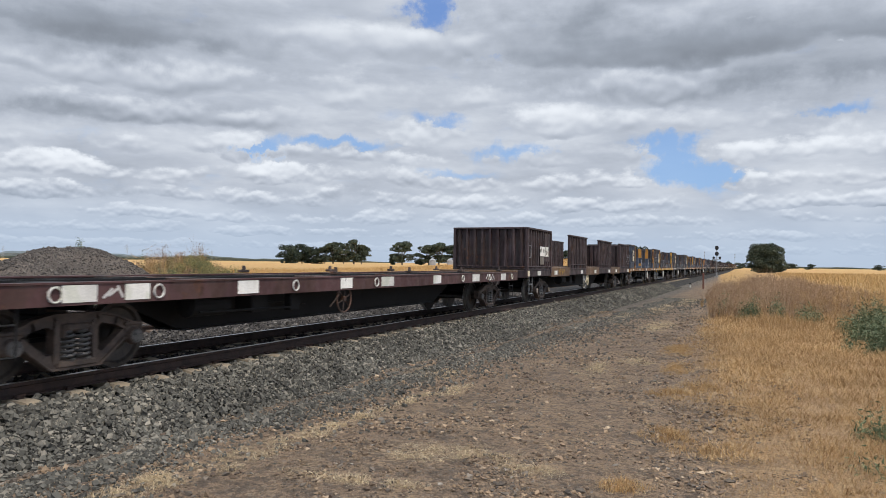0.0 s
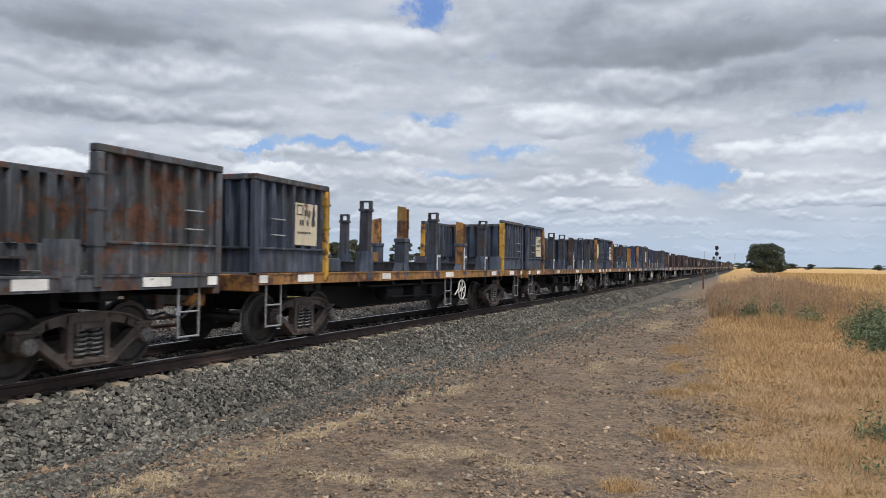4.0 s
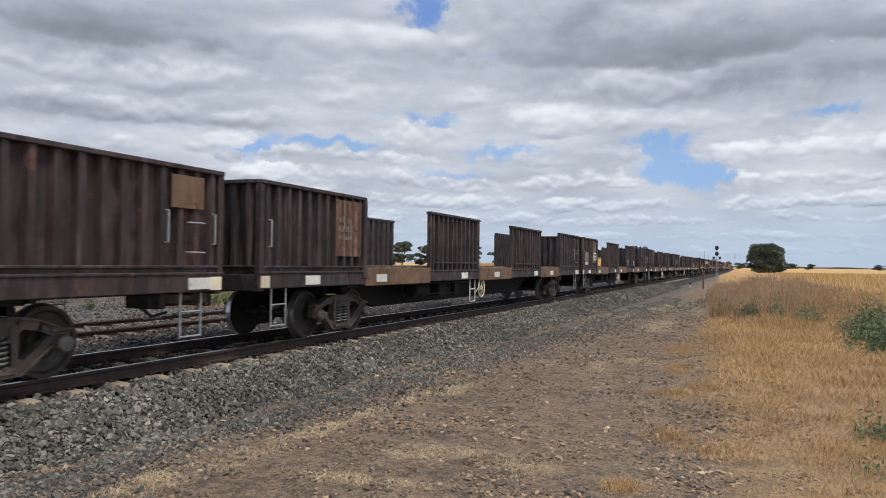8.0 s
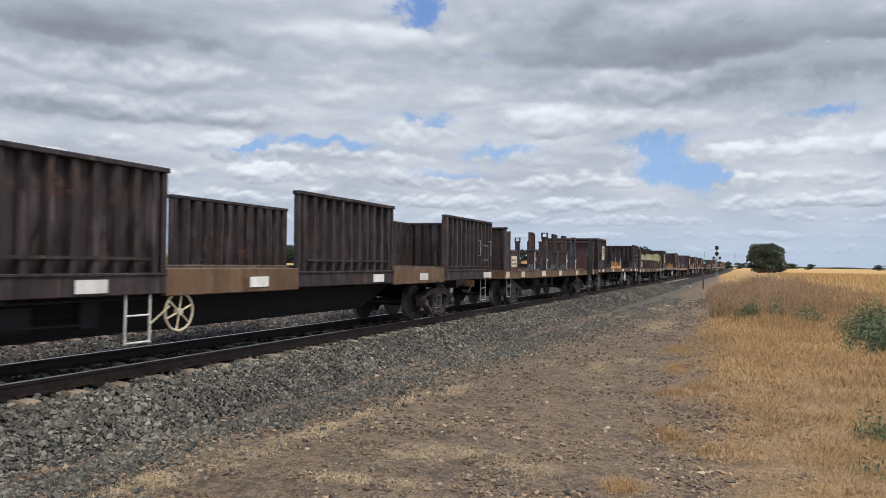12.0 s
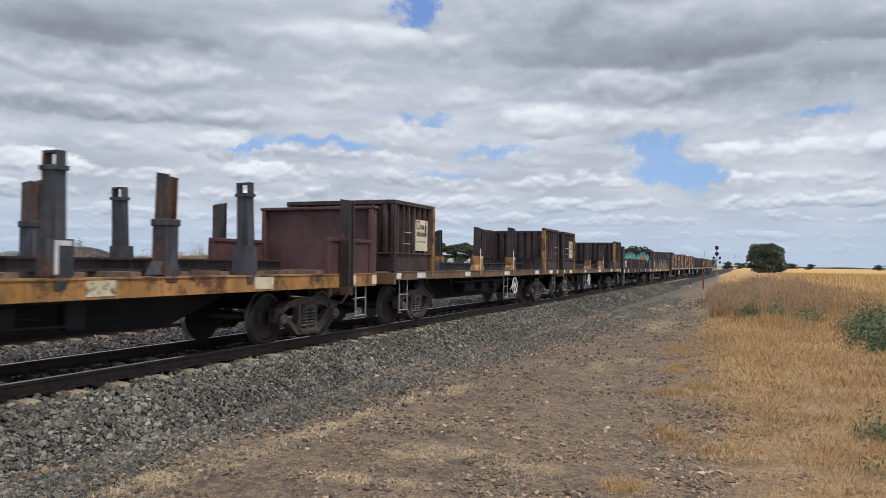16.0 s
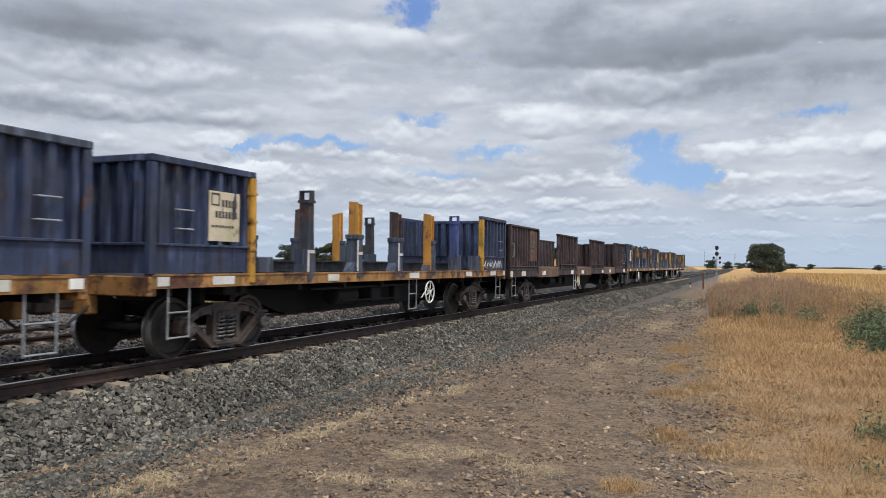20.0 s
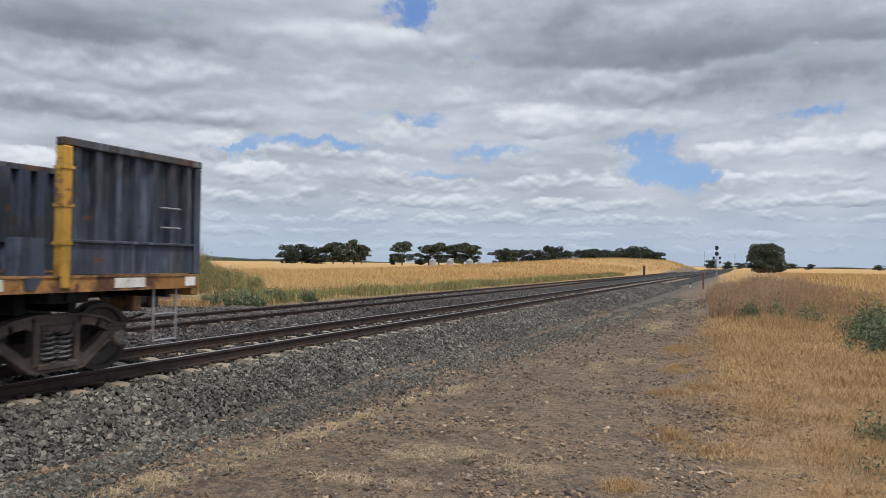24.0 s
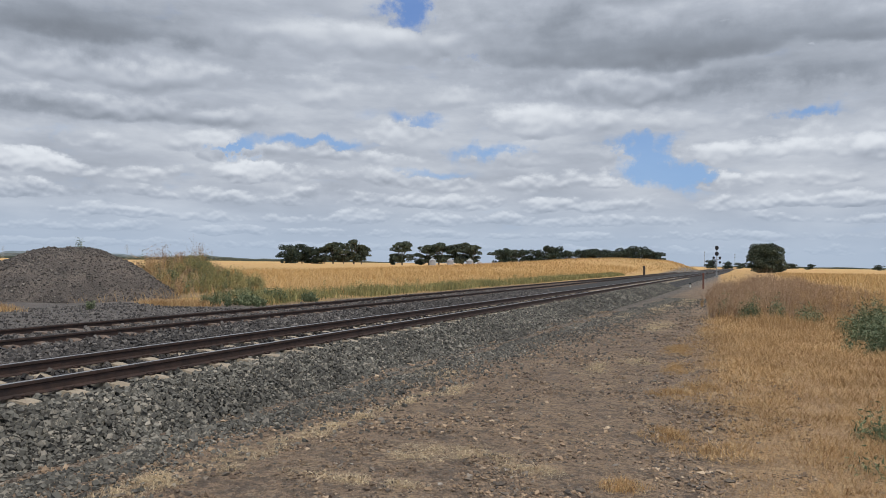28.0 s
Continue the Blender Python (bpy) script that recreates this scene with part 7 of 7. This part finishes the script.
def posts():
    p = thing("marker_post", pose(-3.9, 72.8, ground_z(-3.9, 72.8)), "faded red wooden marker post by the dirt", "post")
    part("post", join(box(-0.08, 0.08, -0.07, 0.07, -0.1, 1.45, 0.015), box(-0.095, 0.095, -0.085, 0.085, 1.45, 1.52, 0.01)), REDPOST, p)
    p = thing("marker_post", pose(-18.0, 140.0, ground_z(-18.0, 140.0)), "dark steel post beside the siding", "post")
    part("post", box(-0.2, 0.2, -0.15, 0.15, -0.1, 1.75, 0.03), ASHBARK, p)
    p = thing("track_marker", pose(-5.4, 77.5, 0), "low black and white marker stub in the dirt", "marker")
    part("stub", tube((0, 0, -0.05), (0, 0, 0.30), 0.07, 0.07, 10), WHITE, p)
    part("cap", tube((0, 0, 0.30), (0, 0, 0.45), 0.14, 0.11, 10), BLACK, p)


posts()


def pylon(az, dist, h, label="far lattice power pylon"):
    x, y = bearing(az, dist)
    t = thing("power_pylon", pose(x, y, ground_z(x, y), 0, 0, -az), label, "pylon", "distant pylons")
    w = h * 0.09
    r = h * 0.006
    g = []
    for sx in (-1, 1):
        for sy in (-1, 1):
            g.append(tube((sx * w, sy * w, 0), (sx * w * 0.15, sy * w * 0.15, h), r, r, 4))
    for k in range(6):
        z0, z1 = h * k / 6, h * (k + 1) / 6
        a, b = w * (1 - 0.85 * k / 6), w * (1 - 0.85 * (k + 1) / 6)
        g += [tube((-a, -a, z0), (b, -b, z1), r * 0.7, r * 0.7, 4), tube((a, -a, z0), (-b, -b, z1), r * 0.7, r * 0.7, 4)]
    part("lattice", join(*g), STEEL, t)
    for z, s in ((0.68, 0.16), (0.80, 0.13), (0.92, 0.10)):
        part("cross_arm", join(tube((-h * s, 0, h * z), (h * s, 0, h * z), r, r, 4), tube((-h * s, 0, h * z), (0, 0, h * (z + 0.05)), r * 0.7, r * 0.7, 4), tube((h * s, 0, h * z), (0, 0, h * (z + 0.05)), r * 0.7, r * 0.7, 4)), STEEL, t)


for az, dist, h in ((-54.2, 1500, 22), (-50.9, 1600, 22), (-46.5, 1300, 26), (-41.4, 1300, 25), (-40.6, 1400, 21)):
    pylon(az, dist, h)


def mast(az, dist, h):
    x, y = bearing(az, dist)
    t = thing("radio_mast", pose(x, y, ground_z(x, y)), "thin far radio mast", "mast", "distant masts")
    part("pole", tube((0, 0, 0), (0, 0, h), h * 0.012, h * 0.006, 6), STEEL, t)
    part("antenna", join(*[box(-h * 0.03, h * 0.03, -h * 0.03, h * 0.03, h * z, h * (z + 0.05)) for z in (0.72, 0.9)]), STEEL, t)


mast(-3.0, 700, 16)
mast(-0.9, 800, 15)


def tank(az, dist, d):
    x, y = bearing(az, dist)
    t = thing("farm_silo", pose(x, y, ground_z(x, y)), "small pale farm silo with a conical roof", "silo", "farm silos")
    n = 20
    part("wall", tube((0, 0, 0), (0, 0, d * 0.75), d / 2, d / 2, n), TANKW, t)
    part("roof", tube((0, 0, d * 0.755), (0, 0, d * 1.05), d * 0.53, d * 0.08, n), TANKW, t)
    part("hatch", tube((0, 0, d * 1.05), (0, 0, d * 1.12), d * 0.09, d * 0.09, 8), STEEL, t)


for az, d in ((-23.7, 4.6), (-22.3, 4.6), (-20.75, 4.6), (-20.0, 3.2)):
    tank(az, 490, d)


def far_ridge(az0, az1, dist, top, seed, mat, label):
    """A long low ridge on the horizon."""
    n = 60
    v, f = [], []
    for i in range(n + 1):
        a = az0 + (az1 - az0) * i / n
        k = math.sin(math.pi * i / n) ** 0.5
        h = top * k * (0.55 + 0.45 * noise.noise((i * 0.13, seed, 0)) + 0.10 * noise.noise((i * 0.7, seed, 3)))
        for d, z in ((0, -8), (0, h * 0.7), (120, max(h, 1)), (500, -8)):
            x, y = bearing(a, dist + d)
            v.append((x, y, z))
    for i in range(n):
        f += [(i * 4 + j, i * 4 + j + 1, (i + 1) * 4 + j + 1, (i + 1) * 4 + j) for j in range(3)]
    solid("far_ridge", (v, f), mat, label, "hill", "structure")


# The haze of distant air is mixed into the hill's base colour.
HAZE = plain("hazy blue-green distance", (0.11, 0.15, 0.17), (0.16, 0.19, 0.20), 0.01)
HEDGE = plain("far dark hedges", (0.045, 0.06, 0.05), (0.08, 0.095, 0.07), 0.03)
far_ridge(-60, -44, 3300, 52, 2, HAZE, "low hill on the horizon, tinted blue with haze")
far_ridge(-62, -26, 1700, 15, 5, HEDGE, "dark line of far hedges and woods")
far_ridge(-4, 16, 1500, 7, 9, HEDGE, "dark line of far trees")


def motions():
    """The train runs past at an even speed, its wheels turn, the clouds drift."""
    for w, y0 in WAGONS:
        walk(w, [(t, pose(TRACK_X, y0 - SPEED * t, RAIL_Z)) for t in (0.0, 7.0, 14.0, 21.0, 28.0)])
    START = {w.name: y0 for w, y0 in WAGONS}
    for wheels, w, y, s in SPINNERS:
        y0 = START[w.name]
        k0 = max(0, int((y0 + y - 34.0) / SPEED * FPS))
        k1 = min(28 * FPS, int((y0 + y + 1.0) / SPEED * FPS))
        step = math.degrees(SPEED / FPS / 0.475)
        rows = [(0.0, pose(0, s, 0.46))] + [(k / FPS, pose(0, s, 0.46, (step * (k - k0)) % 360)) for k in range(max(1, k0), k1 + 1)]
        walk(wheels, rows + [(28.0, rows[-1][1])])
    walk(cloud_backdrop, [(0.0, pose(0, 0, 2, 0, 0, -0.9)), (14.0, pose(0, 0, 2)), (28.0, pose(0, 0, 2, 0, 0, 0.9))])


motions()
